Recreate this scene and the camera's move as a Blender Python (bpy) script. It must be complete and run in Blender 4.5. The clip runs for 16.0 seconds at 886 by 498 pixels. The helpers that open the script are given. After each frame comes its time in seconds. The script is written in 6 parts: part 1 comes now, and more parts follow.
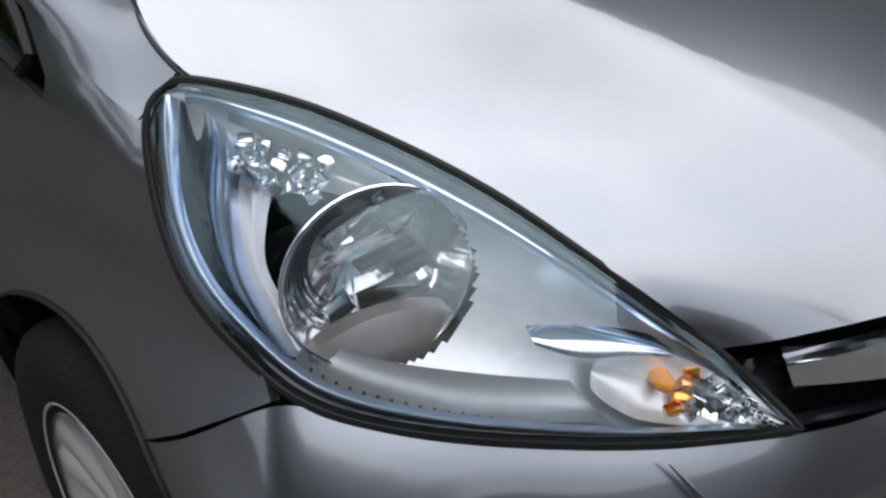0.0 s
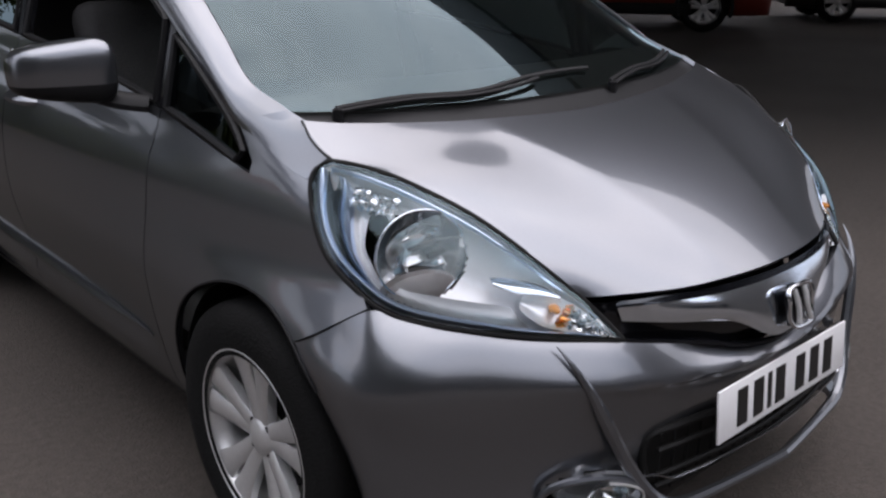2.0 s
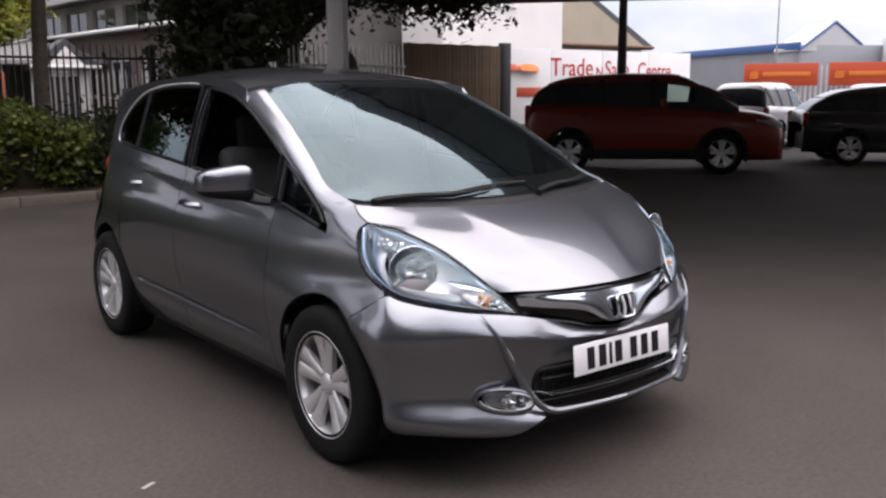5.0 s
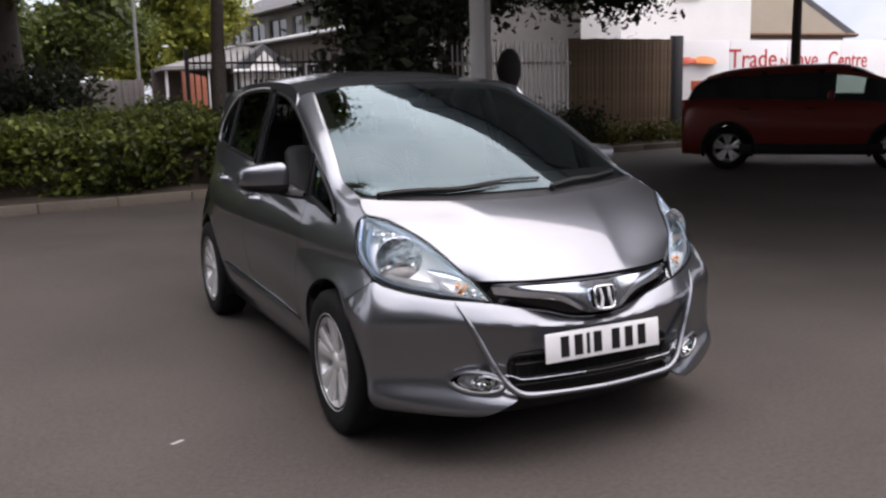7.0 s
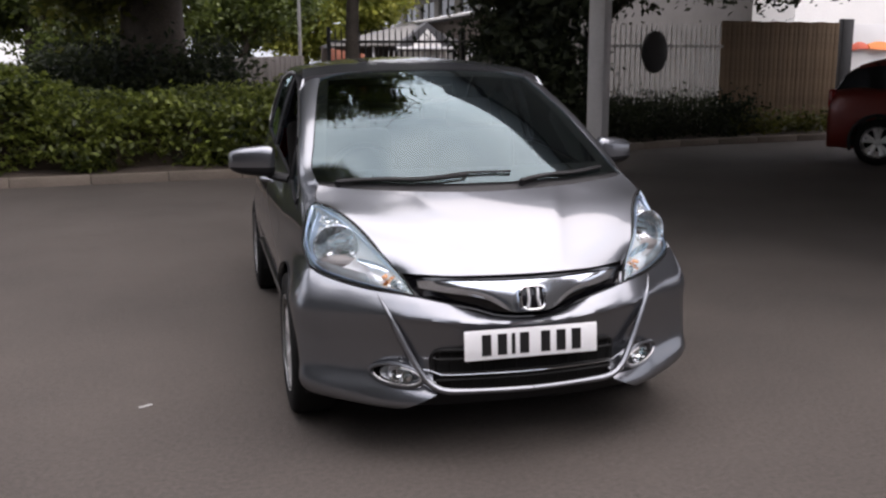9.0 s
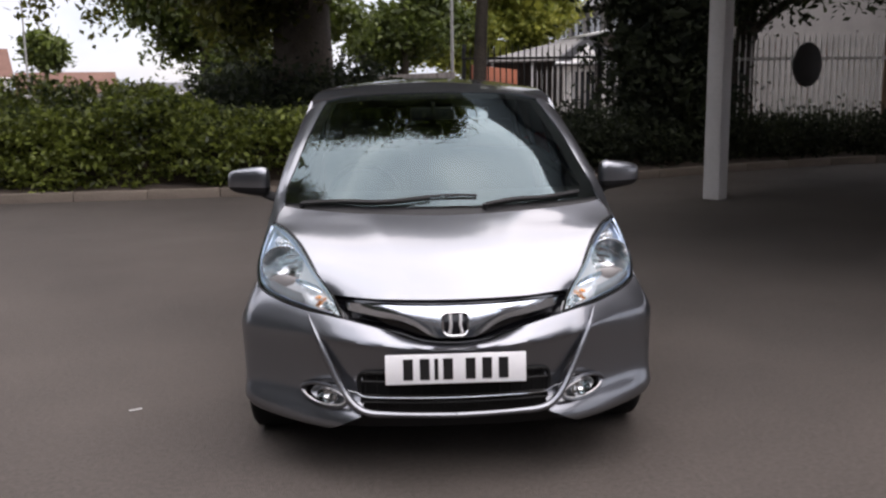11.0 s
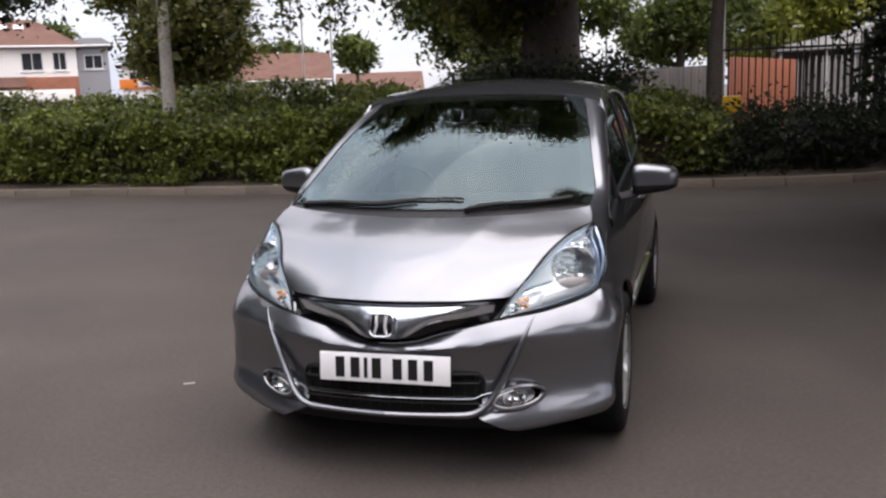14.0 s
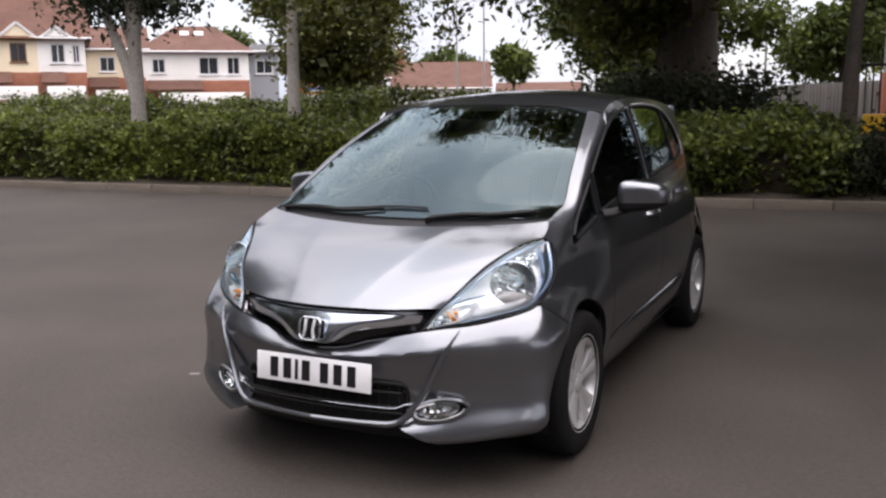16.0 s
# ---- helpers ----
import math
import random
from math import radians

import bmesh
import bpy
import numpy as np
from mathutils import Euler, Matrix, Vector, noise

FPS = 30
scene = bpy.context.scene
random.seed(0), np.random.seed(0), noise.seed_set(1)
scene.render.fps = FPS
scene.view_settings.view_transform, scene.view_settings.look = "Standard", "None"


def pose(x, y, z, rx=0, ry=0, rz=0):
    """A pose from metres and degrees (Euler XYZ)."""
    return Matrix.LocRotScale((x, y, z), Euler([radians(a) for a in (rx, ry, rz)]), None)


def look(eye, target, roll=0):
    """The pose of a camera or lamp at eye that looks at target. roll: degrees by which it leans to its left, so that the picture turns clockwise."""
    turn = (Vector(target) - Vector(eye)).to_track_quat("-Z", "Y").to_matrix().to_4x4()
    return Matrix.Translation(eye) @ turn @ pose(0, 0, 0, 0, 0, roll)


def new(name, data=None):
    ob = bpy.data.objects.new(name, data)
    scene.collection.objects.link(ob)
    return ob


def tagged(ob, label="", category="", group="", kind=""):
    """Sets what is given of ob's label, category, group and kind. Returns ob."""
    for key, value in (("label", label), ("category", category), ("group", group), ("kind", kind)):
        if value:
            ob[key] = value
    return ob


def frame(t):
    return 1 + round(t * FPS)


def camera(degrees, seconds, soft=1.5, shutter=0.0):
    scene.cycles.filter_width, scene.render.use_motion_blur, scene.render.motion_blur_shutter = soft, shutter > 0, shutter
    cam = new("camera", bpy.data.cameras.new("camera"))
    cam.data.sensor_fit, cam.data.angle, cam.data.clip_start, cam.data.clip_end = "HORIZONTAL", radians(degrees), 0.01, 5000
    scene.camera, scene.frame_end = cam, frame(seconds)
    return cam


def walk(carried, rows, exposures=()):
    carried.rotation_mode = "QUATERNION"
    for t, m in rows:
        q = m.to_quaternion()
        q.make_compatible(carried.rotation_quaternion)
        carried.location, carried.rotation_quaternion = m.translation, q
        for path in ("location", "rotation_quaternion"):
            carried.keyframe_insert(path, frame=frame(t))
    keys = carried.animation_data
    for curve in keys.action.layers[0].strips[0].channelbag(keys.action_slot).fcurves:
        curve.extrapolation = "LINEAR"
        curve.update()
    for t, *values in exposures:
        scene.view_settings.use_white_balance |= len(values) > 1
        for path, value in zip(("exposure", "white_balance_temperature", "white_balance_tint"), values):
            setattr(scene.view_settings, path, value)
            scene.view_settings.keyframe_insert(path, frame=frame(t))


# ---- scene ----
cam = camera(51.8, 16.0, soft=2.4)
PATH = [
    (0, (-1.071, -0.898, 1.194), (0.089, 0.397, 0.205), -2.2),
    (0.5, (-1.186, -0.992, 1.259), (0.014, 0.28, 0.289), -1.9),
    (1, (-1.324, -1.139, 1.302), (-0.066, 0.154, 0.438), -0.5),
    (1.5, (-1.474, -1.34, 1.329), (-0.223, 0.013, 0.55), -0.4),
    (2, (-1.686, -1.542, 1.335), (-0.413, -0.144, 0.682), 0.4),
    (2.5, (-1.923, -1.756, 1.383), (-0.627, -0.339, 0.824), 0.4),
    (3, (-2.118, -2.011, 1.395), (-0.837, -0.551, 0.918), -0.3),
    (3.5, (-2.345, -2.237, 1.409), (-1.073, -0.748, 1.003), -0.0),
    (4, (-2.577, -2.463, 1.399), (-1.293, -0.973, 1.039), -0.1),
    (6.5, (-2.19, -3.416, 1.426), (-1.234, -1.695, 1.078), -1.3),
    (7, (-1.991, -3.518, 1.419), (-1.139, -1.742, 1.072), -1.5),
    (7.5, (-1.759, -3.565, 1.437), (-0.987, -1.758, 1.064), -0.8),
    (8, (-1.551, -3.682, 1.448), (-0.86, -1.845, 1.062), -0.9),
    (8.5, (-1.359, -3.788, 1.456), (-0.776, -1.918, 1.054), -0.7),
    (9, (-1.131, -3.826, 1.454), (-0.64, -1.926, 1.068), -0.3),
    (11.5, (0.003, -4.017, 1.491), (-0.006, -2.049, 1.138), -1.1),
    (12, (0.225, -4.043, 1.491), (0.093, -2.079, 1.133), -1.3),
    (12.5, (0.452, -3.979, 1.49), (0.217, -2.025, 1.136), -1.6),
    (13, (0.688, -3.922, 1.483), (0.356, -1.979, 1.143), -2.0),
    (13.5, (0.953, -3.932, 1.496), (0.5, -2.014, 1.154), -2.0),
    (14, (1.149, -3.868, 1.497), (0.601, -1.976, 1.148), -2.0),
    (14.5, (1.346, -3.833, 1.491), (0.717, -1.968, 1.138), -1.8),
    (15, (1.588, -3.764, 1.486), (0.856, -1.932, 1.155), -1.4),
    (15.5, (1.775, -3.699, 1.477), (0.974, -1.899, 1.137), -1.3),
    (16, (1.944, -3.548, 1.476), (1.068, -1.779, 1.155), -0.7),
]
walk(cam, [(t, look(eye, target, roll)) for t, eye, target, roll in PATH], [(0, 0.6, 7100, 15), (1, 0.52, 7150, 17), (1.5, 0.46, 7150, 19), (2.6, 0.28, 7200, 23), (3.8, 0.78, 7430, 24), (9, 0.86, 7450, 23), (16, 0.84, 7550, 22)])

# ---- light ----
SUN_UP, SUN_ROUND = 70.0, 95.0
world = bpy.data.worlds.new("sky")
scene.world = world
world.use_nodes = True
wn, wl = world.node_tree.nodes, world.node_tree.links
wn.clear()
sky = wn.new("ShaderNodeTexSky")
sky.sky_type, sky.sun_disc = "NISHITA", False
sky.sun_elevation, sky.sun_rotation = radians(SUN_UP), radians(SUN_ROUND)
sky.air_density, sky.dust_density = 1.0, 0.8
coord = wn.new("ShaderNodeTexCoord")
cloud_map = wn.new("ShaderNodeMapping")
cloud_map.inputs["Scale"].default_value = (1.0, 1.0, 2.2)
cloud = wn.new("ShaderNodeTexNoise")
cloud.inputs["Scale"].default_value, cloud.inputs["Detail"].default_value = 2.3, 7.0
cloud.inputs["Roughness"].default_value = 0.55
cover = wn.new("ShaderNodeValToRGB")
cover.color_ramp.elements[0].position, cover.color_ramp.elements[1].position = 0.33, 0.62
cover.color_ramp.elements[0].color = (0.68, 0.68, 0.68, 1)
cover.color_ramp.elements[1].color = (1, 1, 1, 1)
cloud2 = wn.new("ShaderNodeTexNoise")
cloud2.inputs["Scale"].default_value, cloud2.inputs["Detail"].default_value = 4.0, 6.0
tone = wn.new("ShaderNodeValToRGB")
tone.color_ramp.elements[0].position, tone.color_ramp.elements[1].position = 0.3, 0.7
tone.color_ramp.elements[0].color = (4.9, 5.9, 7.0, 1)
tone.color_ramp.elements[1].color = (8.5, 9.2, 10.0, 1)
blend = wn.new("ShaderNodeMix")
blend.data_type = "RGBA"
back = wn.new("ShaderNodeBackground")
back.inputs["Strength"].default_value = 0.17
wout = wn.new("ShaderNodeOutputWorld")
wl.new(coord.outputs["Generated"], cloud_map.inputs["Vector"])
wl.new(cloud_map.outputs["Vector"], cloud.inputs["Vector"])
wl.new(cloud_map.outputs["Vector"], cloud2.inputs["Vector"])
wl.new(cloud.outputs["Fac"], cover.inputs["Fac"])
wl.new(cloud2.outputs["Fac"], tone.inputs["Fac"])
wl.new(cover.outputs["Color"], blend.inputs["Factor"])
wl.new(sky.outputs["Color"], blend.inputs["A"])
# an overcast sky is brighter overhead than at the horizon
axes = wn.new("ShaderNodeSeparateXYZ")
wl.new(coord.outputs["Generated"], axes.inputs["Vector"])
rise = wn.new("ShaderNodeValToRGB")
rise.color_ramp.elements[0].color = (0.37, 0.42, 0.5, 1)
rise.color_ramp.elements[1].color = (1.5, 1.5, 1.5, 1)
for at, k in ((0.2, 0.58), (0.5, 1.02)):
    rise.color_ramp.elements.new(at).color = (k, k, k * 1.01, 1)
wl.new(axes.outputs["Z"], rise.inputs["Fac"])
lift = wn.new("ShaderNodeMix")
lift.data_type, lift.blend_type = "RGBA", "MULTIPLY"
lift.inputs["Factor"].default_value = 1.0
wl.new(tone.outputs["Color"], lift.inputs["A"])
wl.new(rise.outputs["Color"], lift.inputs["B"])
# and brighter round the veiled sun
toward = wn.new("ShaderNodeVectorMath")
toward.operation = "DOT_PRODUCT"
toward.inputs[1].default_value = (math.cos(radians(SUN_UP)) * math.sin(radians(SUN_ROUND)), math.cos(radians(SUN_UP)) * math.cos(radians(SUN_ROUND)), math.sin(radians(SUN_UP)))
wl.new(coord.outputs["Generated"], toward.inputs[0])
glow = wn.new("ShaderNodeMapRange")
glow.interpolation_type = "SMOOTHSTEP"
glow.inputs["From Min"].default_value, glow.inputs["From Max"].default_value = 0.3, 1.0
glow.inputs["To Min"].default_value, glow.inputs["To Max"].default_value = 0.86, 1.14
wl.new(toward.outputs["Value"], glow.inputs["Value"])
lift_sun = wn.new("ShaderNodeMix")
lift_sun.data_type, lift_sun.blend_type = "RGBA", "MULTIPLY"
lift_sun.inputs["Factor"].default_value = 1.0
wl.new(lift.outputs["Result"], lift_sun.inputs["A"])
wl.new(glow.outputs["Result"], lift_sun.inputs["B"])
wl.new(lift_sun.outputs["Result"], blend.inputs["B"])
wl.new(blend.outputs["Result"], back.inputs["Color"])
wl.new(back.outputs["Background"], wout.inputs["Surface"])
sun = new("sun", bpy.data.lights.new("sun", "SUN"))
sun.data.energy, sun.data.angle, sun.data.color = 0.75, radians(90), (1.0, 0.975, 0.95)
sun.matrix_world = look((0, 0, 30), (-30 * math.sin(radians(SUN_ROUND)) / math.tan(radians(SUN_UP)), -30 * math.cos(radians(SUN_ROUND)) / math.tan(radians(SUN_UP)), 0))


# ---- materials ----
def material(name, colour, rough=0.6, metal=0.0, vary=0.15, scale=6.0, fine=60.0, bump=0.0, bump_scale=80.0, coat=0.0, per_object=0.0, per_piece=0.0, flake=0.0):
    """A surface whose colour drifts at two scales, with fine relief."""
    m = bpy.data.materials.new(name)
    m.use_nodes = True
    n, l = m.node_tree.nodes, m.node_tree.links
    b = n["Principled BSDF"]
    b.inputs["Roughness"].default_value, b.inputs["Metallic"].default_value = rough, metal
    b.inputs["Coat Weight"].default_value, b.inputs["Coat Roughness"].default_value = coat, 0.03
    tc = n.new("ShaderNodeTexCoord")
    big, small = n.new("ShaderNodeTexNoise"), n.new("ShaderNodeTexNoise")
    big.inputs["Scale"].default_value, big.inputs["Detail"].default_value = scale, 5
    small.inputs["Scale"].default_value, small.inputs["Detail"].default_value = fine, 3
    for t in (big, small):
        l.new(tc.outputs["Object"], t.inputs["Vector"])
    add = n.new("ShaderNodeMath")
    add.operation = "ADD"
    l.new(big.outputs["Fac"], add.inputs[0]), l.new(small.outputs["Fac"], add.inputs[1])
    last = add.outputs[0]
    if per_object or per_piece:
        info = n.new("ShaderNodeObjectInfo") if per_object else n.new("ShaderNodeNewGeometry")
        k = n.new("ShaderNodeMath")
        k.operation, k.inputs[1].default_value, k.inputs[2].default_value = "MULTIPLY_ADD", per_object or per_piece, -0.5 * (per_object or per_piece)
        l.new(info.outputs["Random" if per_object else "Random Per Island"], k.inputs[0])
        plus = n.new("ShaderNodeMath")
        l.new(last, plus.inputs[0]), l.new(k.outputs[0], plus.inputs[1])
        last = plus.outputs[0]
    ramp = n.new("ShaderNodeMapRange")
    ramp.inputs["From Min"].default_value, ramp.inputs["From Max"].default_value = 0.6, 1.4
    ramp.inputs["To Min"].default_value, ramp.inputs["To Max"].default_value = 1 - vary, 1 + vary
    ramp.clamp = False
    l.new(last, ramp.inputs["Value"])
    tint = n.new("ShaderNodeMix")
    tint.data_type, tint.blend_type = "RGBA", "MULTIPLY"
    tint.inputs["Factor"].default_value = 1.0
    tint.inputs["A"].default_value = (*colour, 1)
    l.new(ramp.outputs["Result"], tint.inputs["B"])
    l.new(tint.outputs["Result"], b.inputs["Base Color"])
    if bump:
        grain = n.new("ShaderNodeTexNoise")
        grain.inputs["Scale"].default_value, grain.inputs["Detail"].default_value = bump_scale, 4
        l.new(tc.outputs["Object"], grain.inputs["Vector"])
        bn = n.new("ShaderNodeBump")
        bn.inputs["Strength"].default_value, bn.inputs["Distance"].default_value = bump, 0.02
        l.new(grain.outputs["Fac"], bn.inputs["Height"]), l.new(bn.outputs["Normal"], b.inputs["Normal"])
    if flake:
        fl = n.new("ShaderNodeTexVoronoi")
        fl.inputs["Scale"].default_value = 900
        l.new(tc.outputs["Object"], fl.inputs["Vector"])
        bn = n.new("ShaderNodeBump")
        bn.inputs["Strength"].default_value, bn.inputs["Distance"].default_value = flake, 0.001
        l.new(fl.outputs["Distance"], bn.inputs["Height"]), l.new(bn.outputs["Normal"], b.inputs["Normal"])
    return m


def glass(name, colour, clear=0.9, rough=0.0):
    """A thin pane: it reflects by Fresnel and lets the tinted rest through unbent."""
    m = bpy.data.materials.new(name)
    m.use_nodes = True
    n, l = m.node_tree.nodes, m.node_tree.links
    n.clear()
    out, mix = n.new("ShaderNodeOutputMaterial"), n.new("ShaderNodeMixShader")
    through_pane, gloss, fres = n.new("ShaderNodeBsdfTransparent"), n.new("ShaderNodeBsdfGlossy"), n.new("ShaderNodeFresnel")
    through_pane.inputs["Color"].default_value = (*[c * clear for c in colour], 1)
    gloss.inputs["Roughness"].default_value, gloss.inputs["Color"].default_value = rough, (0.7, 0.9, 0.96, 1)
    fres.inputs["IOR"].default_value = 1.52
    twice = n.new("ShaderNodeMath")
    twice.operation, twice.inputs[1].default_value, twice.use_clamp = "MULTIPLY", 1.3, True
    l.new(fres.outputs["Fac"], twice.inputs[0]), l.new(twice.outputs[0], mix.inputs["Fac"])
    l.new(through_pane.outputs[0], mix.inputs[1]), l.new(gloss.outputs[0], mix.inputs[2])
    l.new(mix.outputs[0], out.inputs["Surface"])
    return m


def leaf_material(name, dark, light, shine=0.5):
    """Leaves: each takes its own shade, and lets some light through."""
    m = bpy.data.materials.new(name)
    m.use_nodes = True
    n, l = m.node_tree.nodes, m.node_tree.links
    b = n["Principled BSDF"]
    b.inputs["Roughness"].default_value = shine
    geo, ramp, tc, noi, add = n.new("ShaderNodeNewGeometry"), n.new("ShaderNodeValToRGB"), n.new("ShaderNodeTexCoord"), n.new("ShaderNodeTexNoise"), n.new("ShaderNodeMath")
    noi.inputs["Scale"].default_value = 0.9
    l.new(tc.outputs["Object"], noi.inputs["Vector"])
    add.operation, add.inputs[2].default_value = "MULTIPLY_ADD", -0.25
    add.inputs[1].default_value = 0.6
    l.new(geo.outputs["Random Per Island"], add.inputs[0])
    plus = n.new("ShaderNodeMath")
    l.new(add.outputs[0], plus.inputs[0]), l.new(noi.outputs["Fac"], plus.inputs[1])
    ramp.color_ramp.elements[0].color, ramp.color_ramp.elements[1].color = (*dark, 1), (*light, 1)
    ramp.color_ramp.elements[0].position, ramp.color_ramp.elements[1].position = 0.2, 0.95
    l.new(plus.outputs[0], ramp.inputs["Fac"]), l.new(ramp.outputs["Color"], b.inputs["Base Color"])
    trans, mix = n.new("ShaderNodeBsdfTranslucent"), n.new("ShaderNodeMixShader")
    l.new(ramp.outputs["Color"], trans.inputs["Color"])
    mix.inputs["Fac"].default_value = 0.4
    out = n["Material Output"]
    l.new(b.outputs[0], mix.inputs[1]), l.new(trans.outputs[0], mix.inputs[2]), l.new(mix.outputs[0], out.inputs["Surface"])
    return m


PAINT = material("silver_paint", (0.192, 0.203, 0.224), 0.3, 0.93, 0.03, 1.5, 200, coat=1.0, flake=0.03)
PAINT.node_tree.nodes["Principled BSDF"].inputs["Coat IOR"].default_value = 1.7
PAINT.node_tree.nodes["Principled BSDF"].inputs["Coat Roughness"].default_value = 0.06
PAINT.node_tree.nodes["Principled BSDF"].inputs["Specular Tint"].default_value = (0.3, 0.3, 0.3, 1)
RED_PAINT = material("dark_red_paint", (0.19, 0.018, 0.01), 0.35, 0.2, 0.05, 1.5, 200, coat=0.45)
BLACK_PAINT = material("black_paint", (0.012, 0.012, 0.014), 0.3, 0.2, 0.05, 1.5, 200, coat=1.0)
WHITE_PAINT = material("white_car_paint", (0.7, 0.71, 0.72), 0.3, 0.0, 0.03, 1.5, 200, coat=1.0)
CHROME = material("chrome", (0.78, 0.8, 0.83), 0.08, 1.0, 0.03, 8, 100)
BLUE_CHROME = material("blue_chrome", (0.84, 0.91, 1.0), 0.15, 1.0, 0.04, 8, 100)
ALLOY = material("alloy", (0.74, 0.74, 0.74), 0.3, 0.6, 0.06, 10, 120)
REFLECTOR = material("lamp_reflector", (0.88, 0.89, 0.9), 0.1, 1.0, 0.05, 12, 90)
BOWL = material("reflector_bowl_finish", (0.95, 0.96, 0.97), 0.1, 0.82, 0.05, 12, 90)
LAMP_RIM = material("lamp_rim", (0.66, 0.78, 0.97), 0.28, 1.0, 0.05, 12, 90)
LAMP_DARK = material("lamp_dark", (0.07, 0.095, 0.11), 0.3, 0.0, 0.1, 14, 90)
SHIELD = material("bulb_shield_metal", (0.1, 0.085, 0.08), 0.35, 0.7, 0.2, 20, 120)
SHELF = material("lamp_shelf", (0.4, 0.375, 0.365), 0.35, 0.4, 0.1, 14, 90)
SATIN = material("lamp_satin", (0.48, 0.5, 0.52), 0.38, 0.8, 0.08, 14, 90)
BEZEL = material("lamp_bezel", (0.85, 0.87, 0.9), 0.3, 0.4, 0.08, 14, 90)
TRIM = material("black_trim", (0.012, 0.012, 0.013), 0.45, 0.0, 0.2, 10, 150)
GLOSS_BLACK = material("gloss_black", (0.008, 0.008, 0.01), 0.12, 0.0, 0.1, 10, 150)
MESH_BLACK = material("grille_black", (0.01, 0.01, 0.01), 0.6, 0.0, 0.2, 10, 150)
RUBBER = material("tyre_rubber", (0.009, 0.009, 0.009), 0.75, 0.0, 0.25, 12, 160, bump=0.3, bump_scale=150)
CABIN = material("cabin_cloth", (0.045, 0.044, 0.045), 0.8, 0.0, 0.3, 10, 160, bump=0.3, bump_scale=200)
CABIN_GREY = material("cabin_plastic", (0.14, 0.14, 0.145), 0.6, 0.0, 0.2, 8, 120)
AMBER = material("amber_bulb", (0.85, 0.3, 0.03), 0.25, 0.0, 0.05)
# tints some indicator facets, painting in the amber bulb's reflection
AMBER_GLINT = material("amber_glint", (0.85, 0.36, 0.1), 0.2, 1.0, 0.1)
TAIL_RED = material("tail_lamp_red", (0.3, 0.01, 0.01), 0.2, 0.0, 0.05)
PLATE = material("plate_white", (0.9, 0.9, 0.91), 0.35, 0.0, 0.03)
INK = material("plate_black", (0.01, 0.01, 0.011), 0.4, 0.0, 0.1)
PLATE_YELLOW = material("plate_yellow", (0.7, 0.5, 0.04), 0.35, 0.0, 0.03)
SCREEN_GLASS = glass("windscreen_glass", (0.62, 0.72, 0.68), 0.75)
SIDE_GLASS = glass("side_glass", (0.4, 0.45, 0.43), 0.4)
PRIVACY_GLASS = glass("dark_glass", (0.3, 0.32, 0.32), 0.3)
LENS = glass("lamp_lens", (1, 1, 1), 0.96)
HOUSE_GLASS = material("house_window_glass", (0.03, 0.035, 0.04), 0.08, 0.0, 0.2, 2, 20)
ASPHALT = material("asphalt", (0.062, 0.051, 0.0435), 0.85, 0.0, 0.42, 0.7, 45, bump=0.5, bump_scale=120)
KERB = material("kerb_concrete", (0.155, 0.125, 0.1), 0.85, 0.0, 0.25, 3, 60, bump=0.4, bump_scale=60, per_object=0.3)
SOIL = material("soil", (0.05, 0.036, 0.026), 0.95, 0.0, 0.4, 1.5, 30, bump=0.8, bump_scale=20)
BARK = material("bark", (0.06, 0.048, 0.038), 0.9, 0.0, 0.5, 3, 25, bump=0.9, bump_scale=14)
PALE_BARK = material("pale_bark", (0.32, 0.29, 0.26), 0.85, 0.0, 0.35, 3, 20, bump=0.5, bump_scale=14)
HEDGE_LEAF = leaf_material("hedge_leaf", (0.014, 0.026, 0.007), (0.23, 0.275, 0.05), 0.4)
TREE_LEAF = leaf_material("tree_leaf", (0.025, 0.042, 0.01), (0.13, 0.17, 0.03))
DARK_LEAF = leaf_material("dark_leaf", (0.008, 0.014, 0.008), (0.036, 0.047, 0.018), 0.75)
YELLOW_LEAF = leaf_material("willow_leaf", (0.12, 0.15, 0.022), (0.38, 0.38, 0.065))
OLIVE_LEAF = leaf_material("olive_leaf", (0.026, 0.034, 0.009), (0.17, 0.175, 0.034))
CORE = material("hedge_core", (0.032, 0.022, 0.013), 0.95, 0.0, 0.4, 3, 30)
POST_PAINT = material("white_post_paint", (0.55, 0.54, 0.53), 0.6, 0.0, 0.08, 1.2, 30, bump=0.1)
CANOPY_SHEET = material("canopy_sheet", (0.62, 0.62, 0.63), 0.6, 0.0, 0.15, 0.6, 20)
CANOPY_FASCIA = material("canopy_fascia", (0.13, 0.133, 0.14), 0.5, 0.0, 0.08, 0.8, 20)
RAIL_BLACK = material("black_railing_paint", (0.015, 0.014, 0.014), 0.5, 0.0, 0.2)
PALE_PAINT = material("pale_fence_paint", (0.6, 0.585, 0.56), 0.7, 0.0, 0.2, 2, 40, per_object=0.3)
ORANGE_PANEL = material("orange_panel", (0.31, 0.09, 0.04), 0.6, 0.0, 0.15, 2, 30, per_object=0.2)
YELLOW_PAINT = material("yellow_paint", (0.9, 0.5, 0.02), 0.6, 0.0, 0.1)
TIMBER = material("fence_timber", (0.2, 0.13, 0.075), 0.8, 0.0, 0.3, 2, 40, bump=0.4, bump_scale=40, per_object=0.25)
HOARD_WHITE = material("white_hoarding", (0.8, 0.79, 0.78), 0.6, 0.0, 0.05, 1, 30)
